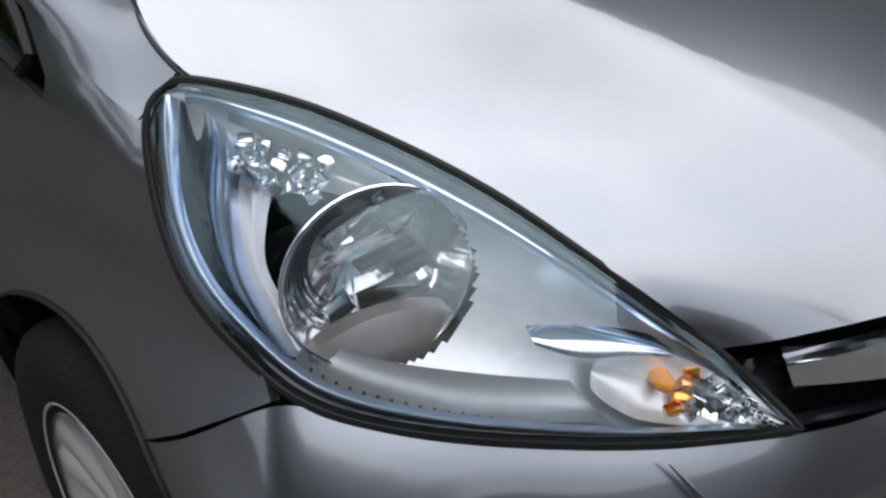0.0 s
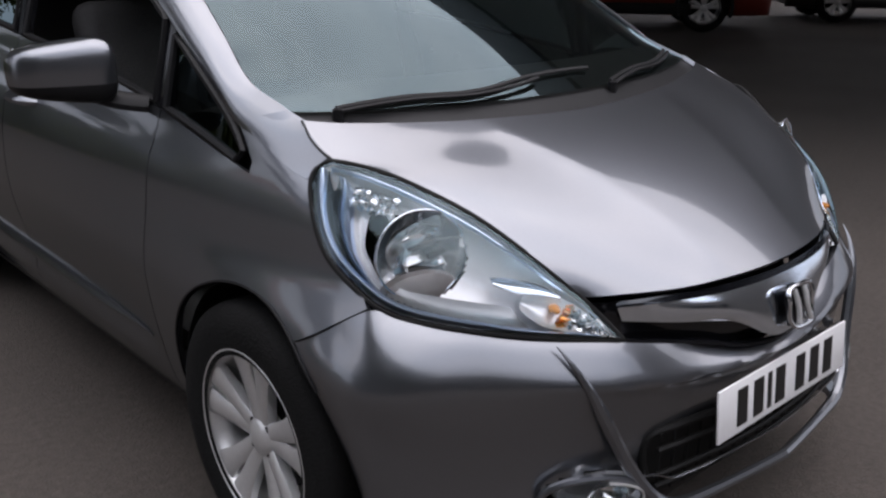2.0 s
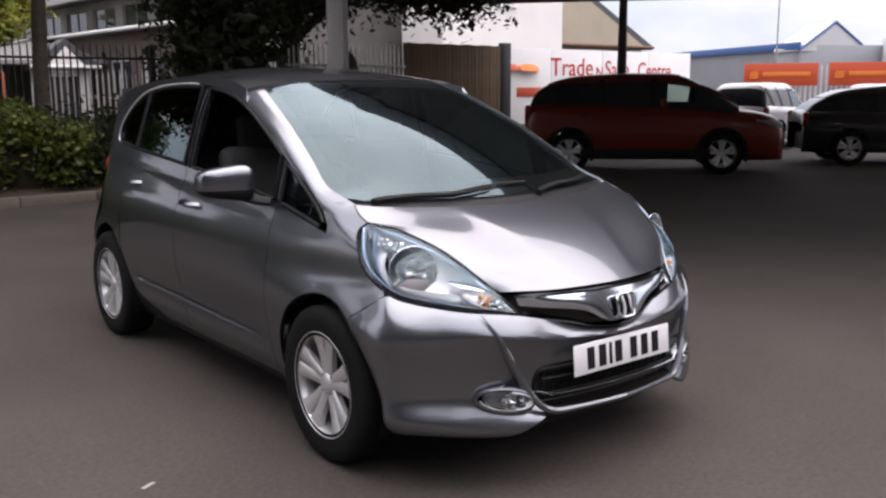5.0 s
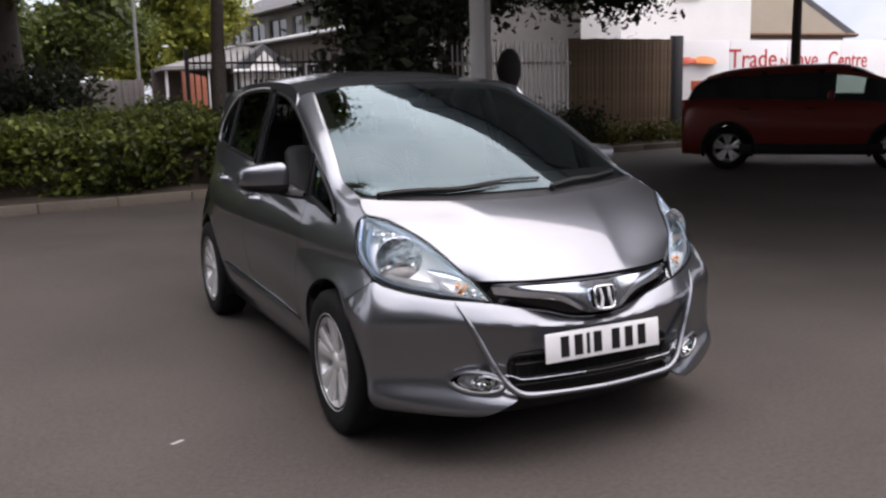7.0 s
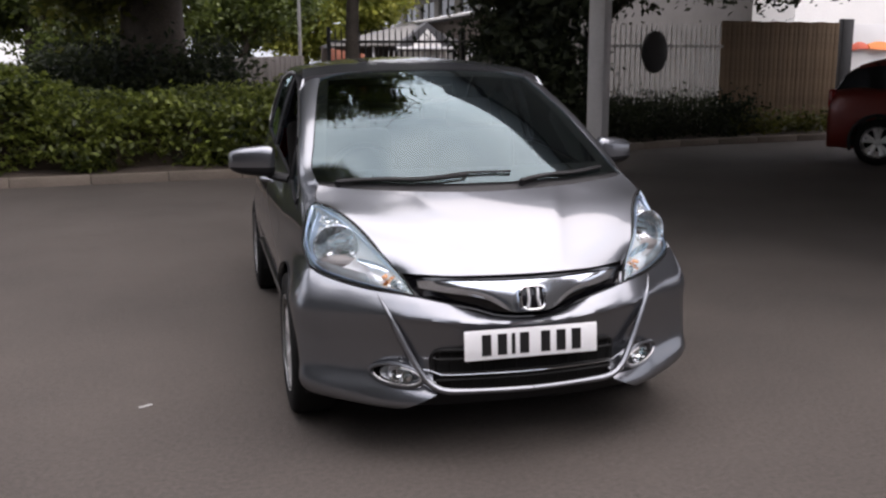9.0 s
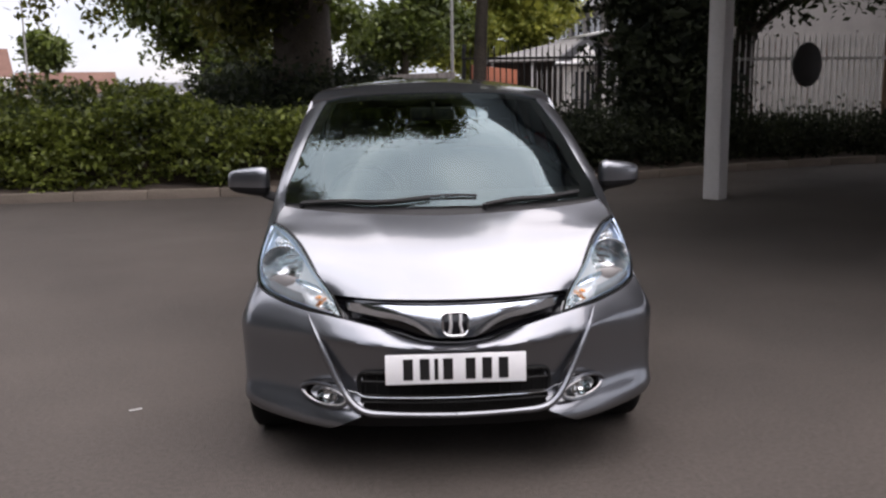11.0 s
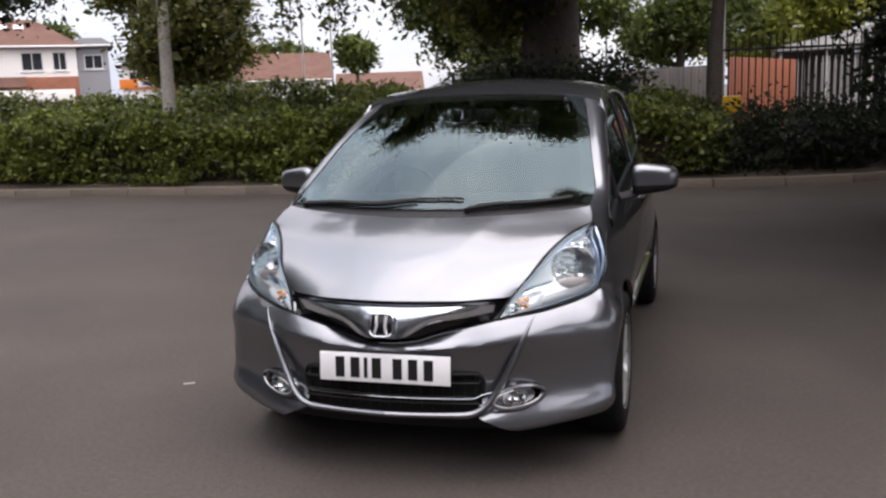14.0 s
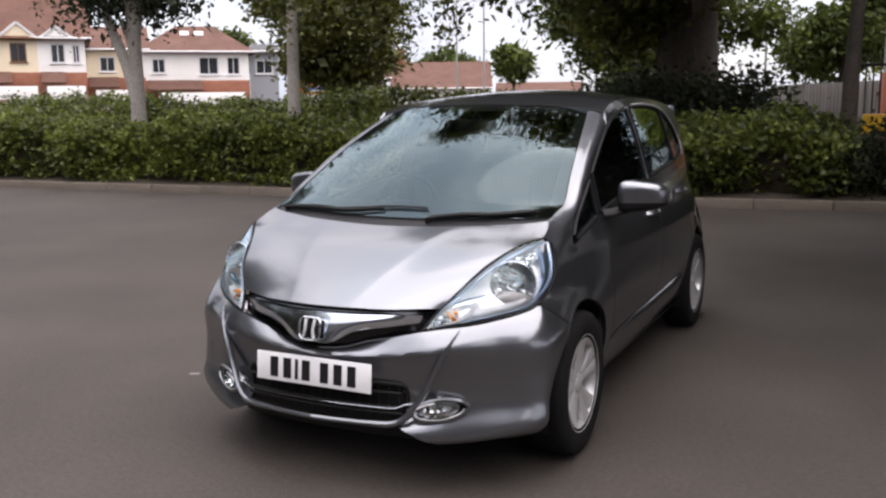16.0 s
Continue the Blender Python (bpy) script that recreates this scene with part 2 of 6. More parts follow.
SIGN_RED = material("sign_red", (0.6, 0.035, 0.025), 0.55, 0.0, 0.05)
SIGN_ORANGE = material("sign_orange", (0.75, 0.2, 0.03), 0.55, 0.0, 0.08)
SIGN_RUST = material("sign_red_orange", (0.55, 0.075, 0.025), 0.55, 0.0, 0.06)
RENDER_WHITE = material("white_render", (0.84, 0.82, 0.79), 0.85, 0.0, 0.08, 0.8, 20, bump=0.2)
RENDER_CREAM = material("cream_render", (0.8, 0.68, 0.5), 0.85, 0.0, 0.1, 0.8, 20, bump=0.2)
BRICK = material("red_brick", (0.3, 0.115, 0.07), 0.85, 0.0, 0.25, 2, 25, bump=0.4)
ROOF_TILE = material("roof_tile", (0.14, 0.075, 0.058), 0.85, 0.0, 0.3, 1.2, 14, bump=0.5, bump_scale=12)
SLATE = material("grey_roof", (0.1, 0.1, 0.105), 0.8, 0.0, 0.25, 1.2, 14, bump=0.4, bump_scale=12)
STEEL_SHEET = material("grey_cladding", (0.3, 0.31, 0.33), 0.55, 0.1, 0.08, 0.5, 12)
BLUE_PAINT = material("blue_fascia", (0.03, 0.1, 0.28), 0.5, 0.0, 0.08)
FRAME_WHITE = material("white_frame", (0.7, 0.7, 0.7), 0.5, 0.0, 0.05)
FRAME_BROWN = material("brown_frame", (0.16, 0.07, 0.03), 0.5, 0.0, 0.15)
LAMP_METAL = material("lamp_post_metal", (0.32, 0.32, 0.31), 0.5, 0.5, 0.1)
PAPER = material("litter_paper", (0.34, 0.33, 0.32), 0.8, 0.0, 0.1)
RUBBER.node_tree.nodes["Principled BSDF"].inputs["Roughness"].default_value = 0.92
for dull in (TRIM, RUBBER, MESH_BLACK, ROOF_TILE, SLATE):
    dull.node_tree.nodes["Principled BSDF"].inputs["Specular IOR Level"].default_value = 0.2


# ---- tools for shapes ----
def spline(pts, n):
    """n points along a smooth curve through pts, evenly by chord length."""
    p = np.array(pts, float)
    if len(p) == 2:
        return p[0] + (p[1] - p[0]) * np.linspace(0, 1, n)[:, None]
    d = np.r_[0, np.cumsum(np.maximum(np.linalg.norm(np.diff(p, axis=0), axis=1), 1e-6))]
    m = np.empty_like(p)
    m[1:-1] = (p[2:] - p[:-2]) / (d[2:] - d[:-2])[:, None]
    m[0] = 2 * (p[1] - p[0]) / (d[1] - d[0]) - m[1]
    m[-1] = 2 * (p[-1] - p[-2]) / (d[-1] - d[-2]) - m[-2]
    t = np.linspace(0, d[-1], n)
    i = np.clip(np.searchsorted(d, t, "right") - 1, 0, len(p) - 2)
    h = d[i + 1] - d[i]
    s = ((t - d[i]) / h)[:, None]
    h = h[:, None]
    return (2 * s**3 - 3 * s**2 + 1) * p[i] + (s**3 - 2 * s**2 + s) * h * m[i] + (-2 * s**3 + 3 * s**2) * p[i + 1] + (s**3 - s**2) * h * m[i + 1]


def value(table, x):
    """A smooth value from a short table of (x, value)."""
    t = np.array(table, float)
    m = np.gradient(t[:, 1], t[:, 0])
    x = float(np.clip(x, t[0, 0], t[-1, 0]))
    i = int(np.clip(np.searchsorted(t[:, 0], x, "right") - 1, 0, len(t) - 2))
    h = t[i + 1, 0] - t[i, 0]
    s = (x - t[i, 0]) / h
    return (2 * s**3 - 3 * s**2 + 1) * t[i, 1] + (s**3 - 2 * s**2 + s) * h * m[i] + (-2 * s**3 + 3 * s**2) * t[i + 1, 1] + (s**3 - s**2) * h * m[i + 1]


def ease(a, b, x):
    s = min(max((x - a) / (b - a), 0.0), 1.0)
    return s * s * (3 - 2 * s)


def loft(guides, nu, nv):
    """A grid of points, nv by nu, through guide curves."""
    rows = np.array([spline(g, nu) for g in guides])
    return np.stack([spline(rows[:, k], nv) for k in range(nu)], axis=1)


def faired(p, hold=0.002):
    """Evens out the bends inside a grid of points; its border stays."""
    nv, nu = p.shape[:2]

    def second(n):
        d = np.zeros((n - 2, n))
        for k in range(n - 2):
            d[k, k:k + 3] = 1, -2, 1
        return d

    def first(n):
        return np.eye(n - 1, n, 1) - np.eye(n - 1, n)

    su, sv, fu, fv = second(nu), second(nv), first(nu), first(nv)
    iu, iv = np.eye(nu), np.eye(nv)
    a = np.kron(iv, su.T @ su) + np.kron(sv.T @ sv, iu) + 2 * np.kron(fv.T @ fv, fu.T @ fu) + hold * np.eye(nu * nv)
    edge = np.zeros((nv, nu), bool)
    edge[0], edge[-1], edge[:, 0], edge[:, -1] = True, True, True, True
    edge = edge.ravel()
    flat = p.reshape(-1, 3).copy()
    b = hold * flat - a[:, edge] @ flat[edge]
    flat[~edge] = np.linalg.solve(a[~edge][:, ~edge], b[~edge])
    return flat.reshape(p.shape)


def grid_mesh(p, keep=None, flip=False):
    nv, nu = p.shape[:2]
    bm = bmesh.new()
    vs = [[bm.verts.new(p[j, i]) for i in range(nu)] for j in range(nv)]
    for j in range(nv - 1):
        for i in range(nu - 1):
            if keep is None or keep(p[j, i] * 0.25 + p[j, i + 1] * 0.25 + p[j + 1, i] * 0.25 + p[j + 1, i + 1] * 0.25, i, j):
                f = [vs[j][i], vs[j][i + 1], vs[j + 1][i + 1], vs[j + 1][i]]
                bm.faces.new(f[::-1] if flip else f)
    bmesh.ops.delete(bm, geom=[v for v in bm.verts if not v.link_faces], context="VERTS")
    return bm


def hem(bm, depth):
    """Turns the open border of a sheet inwards, so that it shows thickness."""
    bm.normal_update()
    edges = [e for e in bm.edges if e.is_boundary]
    twin = {}
    for e in edges:
        for v in e.verts:
            if v not in twin:
                twin[v] = bm.verts.new(v.co - v.normal * depth)
    for e in edges:
        f = e.link_faces[0]
        a, b = e.verts
        loop = next(k for k in f.loops if k.edge == e)
        if loop.vert != a:
            a, b = b, a
        new_face = bm.faces.new((b, a, twin[a], twin[b]))
        for k in new_face.edges:
            k.smooth = False
        e.smooth = False
    return bm


def inside(poly, x, y):
    px, py = poly[:, 0], poly[:, 1]
    qx, qy = np.roll(px, -1), np.roll(py, -1)
    cross = ((py > y) != (qy > y)) & (x < (qx - px) * (y - py) / np.where(qy == py, 1e-9, qy - py) + px)
    return bool(cross.sum() % 2)


def trimmed(outline, lift, step=0.035, flip=False):
    """A sheet cut to a flat outline and lifted onto a curved surface by lift(a, b)."""
    from mathutils import geometry
    o = np.array(outline, float)
    border = []
    for a, b in zip(o, np.roll(o, -1, axis=0)):
        k = max(1, int(np.ceil(np.linalg.norm(b - a) / step)))
        border += [tuple(a + (b - a) * i / k) for i in range(k)]
    bnd = np.array(border)
    pts = list(border)
    for x in np.arange(o[:, 0].min() + step / 2, o[:, 0].max(), step):
        for y in np.arange(o[:, 1].min() + step / 2, o[:, 1].max(), step):
            if inside(bnd, x, y) and np.min(np.hypot(bnd[:, 0] - x, bnd[:, 1] - y)) > step * 0.55:
                pts.append((x, y))
    nb = len(border)
    v2, _, faces = geometry.delaunay_2d_cdt([Vector(p) for p in pts], [(i, (i + 1) % nb) for i in range(nb)], [], 0, 1e-6)[:3]
    bm = bmesh.new()
    vs = [bm.verts.new(lift(v.x, v.y)) for v in v2]
    for f in faces:
        c = sum((v2[i] for i in f), Vector((0, 0))) / len(f)
        if inside(bnd, c.x, c.y):
            bm.faces.new([vs[i] for i in (reversed(f) if flip else f)])
    bmesh.ops.delete(bm, geom=[v for v in bm.verts if not v.link_faces], context="VERTS")
    return bm


def sweep(line, radius, sides=8, closed=False, taper=None, flat=1.0):
    """A tube along a line; taper gives a radius for each point."""
    p = [Vector(q) for q in line]
    n = len(p)
    bm = bmesh.new()
    rings, side = [], None
    for i in range(n):
        a, b = p[(i - 1) % n if closed else max(i - 1, 0)], p[(i + 1) % n if closed else min(i + 1, n - 1)]
        t = (b - a).normalized()
        if side is None:
            side = t.orthogonal().normalized()
        side = (side - t * side.dot(t)).normalized()
        up = t.cross(side)
        r = taper[i] if taper is not None else radius
        rings.append([bm.verts.new(p[i] + (side * math.cos(k * math.tau / sides) + up * math.sin(k * math.tau / sides) * flat) * r) for k in range(sides)])
    for i in range(n if closed else n - 1):
        a, b = rings[i], rings[(i + 1) % n]
        for k in range(sides):
            bm.faces.new((a[k], a[(k + 1) % sides], b[(k + 1) % sides], b[k]))
    if not closed:
        bm.faces.new(rings[0][::-1]), bm.faces.new(rings[-1])
    return bm


def box(size, at=(0, 0, 0), bevel=0.0, turn=None, segments=2):
    bm = bmesh.new()
    bmesh.ops.create_cube(bm, size=1)
    for v in bm.verts:
        v.co = Vector((v.co.x * size[0], v.co.y * size[1], v.co.z * size[2]))
    if bevel:
        bmesh.ops.bevel(bm, geom=bm.edges[:], offset=bevel, segments=segments, affect="EDGES", profile=0.5)
    m = Matrix.Translation(at) @ (turn.to_4x4() if turn else Matrix())
    bm.transform(m)
    return bm


def turned(profile, sides=32, about="x"):
    """A solid of revolution from (radius, along) pairs."""
    bm = bmesh.new()
    rings = []
    for r, a in profile:
        ring = []
        for k in range(sides):
            c, s = r * math.cos(k * math.tau / sides), r * math.sin(k * math.tau / sides)
            ring.append(bm.verts.new({"x": (a, c, s), "y": (c, a, s), "z": (c, s, a)}[about]))
        rings.append(ring)
    for a, b in zip(rings, rings[1:]):
        for k in range(sides):
            bm.faces.new((a[k], a[(k + 1) % sides], b[(k + 1) % sides], b[k]))
    bmesh.ops.recalc_face_normals(bm, faces=bm.faces)
    return bm


def merged(*parts):
    """Several pieces of one part in one bmesh."""
    out = bmesh.new()
    for b in parts:
        me = bpy.data.meshes.new("piece")
        b.to_mesh(me), b.free()
        out.from_mesh(me)
        bpy.data.meshes.remove(me)
    return out


def mirrored(bm, sx):
    if sx < 0:
        bm.transform(Matrix.Diagonal((-1, 1, 1, 1)))
        bmesh.ops.reverse_faces(bm, faces=bm.faces)
    return bm


def mesh_of(name, bm, mat, smooth=True):
    me = bpy.data.meshes.new(name)
    bm.to_mesh(me), bm.free()
    me.materials.append(mat)
    if smooth:
        me.shade_smooth()
        me.set_sharp_from_angle(angle=radians(38))
    return me


def part(name, bm, mat, parent=None, label="", smooth=True):
    ob = new(name, mesh_of(name, bm, mat, smooth))
    ob.parent = parent
    return tagged(ob, label)


def base(name, label, category, at=(0, 0, 0), rz=0.0, group="", kind=""):
    ob = new(name)
    ob.matrix_basis = pose(*at, 0, 0, rz)
    return tagged(ob, label, category, group, kind)


def setting(name, bm, mat, label="", smooth=False, kind="structure", category=""):
    return tagged(part(name, bm, mat, None, label, smooth), "", category, "", kind)


# ---- the silver hatchback ----
# its nose points to -y; the front axle stands at y = 0, the rear one at y = 2.5
WIDTH_BY_HEIGHT = ((0.18, 0.745), (0.26, 0.785), (0.4, 0.822), (0.55, 0.842), (0.7, 0.846), (0.8, 0.836), (0.88, 0.815), (0.95, 0.79), (1.05, 0.765), (1.2, 0.725), (1.35, 0.675), (1.44, 0.635), (1.5, 0.59))
TAPER_LOW = ((-0.5, 0.985), (-0.3, 0.998), (0, 1.0), (0.5, 0.998), (1.2, 1), (2.2, 1.0), (2.6, 0.99), (2.9, 0.94), (3.05, 0.85))
TAPER_HIGH = ((-0.4, 0.88), (-0.3, 0.908), (-0.19, 0.925), (-0.1, 0.935), (0.05, 0.948), (0.3, 0.965), (0.7, 0.985), (1.2, 1.0), (1.8, 1.0), (2.3, 0.98), (2.7, 0.93), (2.95, 0.86))
BELT = ((-0.4, 0.8), (0.05, 0.882), (0.42, 0.955), (1.0, 1.02), (1.6, 1.065), (2.2, 1.1), (2.6, 1.13))


def half_width(y, z):
    """Half the car's width on its flank."""
    low, high = value(TAPER_LOW, y), value(TAPER_HIGH, y)
    w = value(WIDTH_BY_HEIGHT, z) * (low + (high - low) * ease(0.55, 0.76, z))
    if y < 0.3:
        top = 0.926 + (y + 0.147) * 0.5
        w -= 0.05 * (1 - ease(0.08, 0.3, y)) * max(0.0, (z - top + 0.08) / 0.08) ** 2
    crease = value(BELT, y) - 0.115
    w -= 0.012 * ease(0.0, 0.045, z - crease) * ease(0.2, 0.7, y) * (1 - ease(2.5, 2.75, y))
    w -= 0.014 * ease(0.3, 0.36, z) * (1 - ease(0.42, 0.6, z)) * ease(0.4, 0.6, y) * (1 - ease(1.95, 2.15, y))
    return w


def flank(y, z):
    return (half_width(y, z), y, z)


def flank_out(out):
    return lambda y, z: (half_width(y, z) + out, y, z)


def oriented(bm, ref=(0, 1.2, 0.6)):
    bm.normal_update()
    c = Vector(ref)
    if sum(f.normal.dot(f.calc_center_median() - c) * f.calc_area() for f in bm.faces) < 0:
        bmesh.ops.reverse_faces(bm, faces=bm.faces)
    return bm


def both(pts):
    """A half curve, from the middle outwards, made whole."""
    p = [tuple(q) for q in pts]
    return [(-x, y, z) for x, y, z in p[:0:-1]] + p


def arc(cy, cz, r, a0, a1, n):
    return [(cy + r * math.cos(radians(a0 + (a1 - a0) * k / (n - 1))), cz + r * math.sin(radians(a0 + (a1 - a0) * k / (n - 1)))) for k in range(n)]


car = base("hatchback_car", "silver-grey five-door hatchback parked on the asphalt", "car")
HOOD_EDGE = [(0.455, -0.57, 0.708), (0.53, -0.475, 0.8), (0.605, -0.32, 0.882), (0.655, -0.235, 0.913), (0.705, -0.155, 0.93), (0.686, -0.028, 0.985)]
HOOD_GUIDES = [
    HOOD_EDGE,
    [(0.39, -0.612, 0.71), (0.46, -0.49, 0.812), (0.53, -0.33, 0.895), (0.575, -0.235, 0.928), (0.6, -0.17, 0.944), (0.595, -0.075, 0.974)],
    [(0.22, -0.68, 0.71), (0.26, -0.53, 0.812), (0.3, -0.37, 0.889), (0.32, -0.28, 0.924), (0.335, -0.22, 0.942), (0.34, -0.15, 0.96)],
    [(0, -0.706, 0.71), (0, -0.55, 0.812), (0, -0.4, 0.882), (0, -0.32, 0.915), (0, -0.26, 0.935), (0, -0.19, 0.952)],
]


def full_guides(half):
    return [[(-x, y, z) for x, y, z in g] for g in half] + [list(g) for g in half[-2::-1]]


def inset_grid(p, gap):
    """Draws the border of a grid of points in by a gap."""
    q = p.copy()
    for a, b in ((0, 1), (-1, -2)):
        d = p[b] - p[a]
        q[a] = p[a] + d / np.maximum(np.linalg.norm(d, axis=-1, keepdims=True), 1e-6) * gap
        d = q[:, b] - q[:, a]
        q[:, a] = q[:, a] + d / np.maximum(np.linalg.norm(d, axis=-1, keepdims=True), 1e-6) * gap
    return q


hood_grid = faired(inset_grid(loft(full_guides(HOOD_GUIDES), 32, 81), 0.0015), 0.0004)
# two creases run back from beside the badge, the panel falling away outside them
for row in hood_grid:
    for q in row:
        crease_x = 0.15 + 0.33 * (q[1] + 0.66)
        edge_x = 0.43 + 0.5 * (q[1] + 0.6)
        d = (abs(q[0]) - crease_x) / max(edge_x - crease_x, 0.15)
        if 0 < d < 1:
            q[2] -= 0.0085 * d * (1 - d) * 4 * (1 - d) * ease(-0.7, -0.62, q[1]) * (1 - ease(-0.25, -0.12, q[1]))
hood = part("bonnet", hem(oriented(grid_mesh(hood_grid)), 0.012), PAINT, car)

# windscreen, cowl and roof
SCREEN = [
    [(0.685, 0.015, 0.995), (0.689, 0.155, 1.038), (0.662, 0.297, 1.117), (0.618, 0.548, 1.252), (0.55, 0.93, 1.41), (0.54, 0.975, 1.428)],
    [(0.56, -0.045, 0.99), (0.555, 0.09, 1.055), (0.53, 0.24, 1.14), (0.49, 0.48, 1.27), (0.44, 0.87, 1.422), (0.43, 0.915, 1.438)],
    [(0.3, -0.1, 0.982), (0.3, 0.04, 1.06), (0.29, 0.19, 1.148), (0.265, 0.43, 1.275), (0.24, 0.82, 1.43), (0.23, 0.87, 1.446)],
    [(0, -0.118, 0.98), (0, 0.02, 1.06), (0, 0.175, 1.15), (0, 0.415, 1.278), (0, 0.805, 1.432), (0, 0.855, 1.449)],
]
screen_grid = faired(loft(full_guides(SCREEN), 36, 49), 0.0005)
windscreen = part("windscreen", oriented(grid_mesh(screen_grid)), SCREEN_GLASS, car, "reflective tinted windscreen")
windscreen.visible_shadow = False
band = screen_grid.copy() - np.array((0, -0.004, 0.006))
part("screen_seal", merged(*[oriented(grid_mesh(b)) for b in (band[:, :5], band[:3, :], band[-3:, :], band[:, -3:])]), TRIM, windscreen)
# black tube laid along the bonnet gap to paint in its shade
for sx in (1, -1):
    part("bonnet_gap", mirrored(sweep(spline([(x + 0.002, y, z - 0.002) for x, y, z in HOOD_EDGE[3:]], 20), 0.0024, 6), sx), TRIM, hood, "dark strip drawn for the shade in the shut line")
hood_rear = np.array([spline(g, 40)[-1] for g in full_guides(HOOD_GUIDES)])
screen_low = np.array([g[0] for g in full_guides(SCREEN)])
part("cowl", oriented(grid_mesh(loft([hood_rear + (0, 0.006, -0.012), (hood_rear + screen_low) / 2 + (0, 0, -0.012), screen_low + (0, 0.01, -0.004)], 41, 8)), (0, 0.5, 0)), TRIM, car, "black plastic scuttle panel")

ROOF_EDGE = [(0.957, 1.416), (1.3, 1.468), (2.0, 1.472), (2.5, 1.435), (2.8, 1.38), (2.92, 1.35)]
ROOF = [
    [flank(y, z) for y, z in ROOF_EDGE],
    [(0.45, 0.92, 1.443), (0.48, 1.3, 1.505), (0.48, 2.0, 1.508), (0.46, 2.5, 1.475), (0.44, 2.85, 1.425), (0.43, 2.98, 1.4)],
    [(0.22, 0.885, 1.453), (0.24, 1.3, 1.52), (0.24, 2.0, 1.522), (0.23, 2.5, 1.49), (0.22, 2.88, 1.442), (0.22, 3.01, 1.42)],
    [(0, 0.872, 1.456), (0, 1.3, 1.524), (0, 2.0, 1.526), (0, 2.5, 1.495), (0, 2.9, 1.448), (0, 3.02, 1.425)],
]
roof = part("roof", hem(oriented(grid_mesh(faired(loft(full_guides(ROOF), 44, 41), 0.0005))), 0.02), PAINT, car)

# front bumper
BUMPER = [
    [(0, -0.7, 0.2), (0.3, -0.68, 0.2), (0.5, -0.605, 0.2), (0.68, -0.49, 0.21), (0.785, -0.41, 0.22), flank(-0.342, 0.22)],
    [(0, -0.775, 0.24), (0.3, -0.745, 0.232), (0.5, -0.668, 0.225), (0.705, -0.53, 0.235), (0.815, -0.42, 0.25), flank(-0.346, 0.25)],
    [(0, -0.78, 0.275), (0.3, -0.742, 0.268), (0.5, -0.662, 0.268), (0.706, -0.534, 0.275), (0.825, -0.425, 0.285), flank(-0.35, 0.285)],
    [(0, -0.7, 0.335), (0.3, -0.67, 0.335), (0.49, -0.634, 0.338), (0.69, -0.512, 0.345), (0.816, -0.416, 0.35), flank(-0.347, 0.35)],
    [(0, -0.708, 0.42), (0.3, -0.677, 0.42), (0.478, -0.636, 0.42), (0.682, -0.514, 0.43), (0.815, -0.411, 0.43), flank(-0.327, 0.43)],
    [(0, -0.743, 0.52), (0.25, -0.714, 0.526), (0.473, -0.66, 0.547), (0.675, -0.527, 0.555), (0.816, -0.413, 0.55), flank(-0.256, 0.545)],
    [(0, -0.752, 0.535), (0.25, -0.722, 0.542), (0.47, -0.668, 0.565), (0.663, -0.526, 0.595), (0.807, -0.406, 0.6), flank(-0.225, 0.575)],
    [(0, -0.74, 0.545), (0.2, -0.706, 0.562), (0.44, -0.656, 0.605), (0.642, -0.513, 0.635), (0.79, -0.39, 0.645), flank(-0.3, 0.65), flank(-0.2, 0.6)],
    [(0, -0.715, 0.55), (0.17, -0.685, 0.572), (0.418, -0.642, 0.632), (0.625, -0.5, 0.66), (0.71, -0.42, 0.679), (0.748, -0.368, 0.695), flank(-0.345, 0.7), flank(-0.25, 0.634), flank(-0.192, 0.603)],
]


def bumper_keep(c, i, j):
    grille = abs(c[0]) < 0.352 and c[2] < 0.43
    fog = ((abs(c[0]) - 0.492) / 0.081) ** 2 + ((c[2] - 0.345) / 0.035) ** 2 < 1
    return not (grille or fog)


skin = grid_mesh(loft([both(g) for g in BUMPER], 151, 46), bumper_keep)
# the lip is cut back to a point on each side of the opening
for sx in (1, -1):
    low_faces = [f for f in skin.faces if all(v.co.z < 0.29 and v.co.x * sx > 0.2 for v in f.verts)]
    bits = set(low_faces) | {e for f in low_faces for e in f.edges} | {v for f in low_faces for v in f.verts}
    bmesh.ops.bisect_plane(skin, geom=list(bits), plane_co=(0.34 * sx, 0, 0.283), plane_no=(0.083 * sx, 0, 0.166), clear_inner=True)
bumper = part("front_bumper", hem(oriented(skin), 0.014), PAINT, car)
# the folded edge that runs from under each lamp to the lip
fold = spline([(0.549, -0.592, 0.648), (0.521, -0.638, 0.585), (0.487, -0.66, 0.51), (0.435, -0.686, 0.4), (0.39, -0.712, 0.33), (0.34, -0.728, 0.296), (0.26, -0.742, 0.288), (0, -0.776, 0.29)], 60)
fold_r = [0.001 + 0.0125 * min(1, k / 12) - 0.003 * ease(34, 46, k) for k in range(60)]
for sx in (1, -1):
    part("bumper_fold", mirrored(sweep(fold, 0, 8, taper=fold_r), sx), PAINT, bumper)
gb = loft([[(-0.37, -0.655, z), (-0.2, -0.685, z), (0, -0.695, z), (0.2, -0.685, z), (0.37, -0.655, z)] for z in (0.28, 0.36, 0.44)], 25, 5)
grille = part("lower_grille", oriented(grid_mesh(gb)), MESH_BLACK, bumper, "black mesh lower grille")
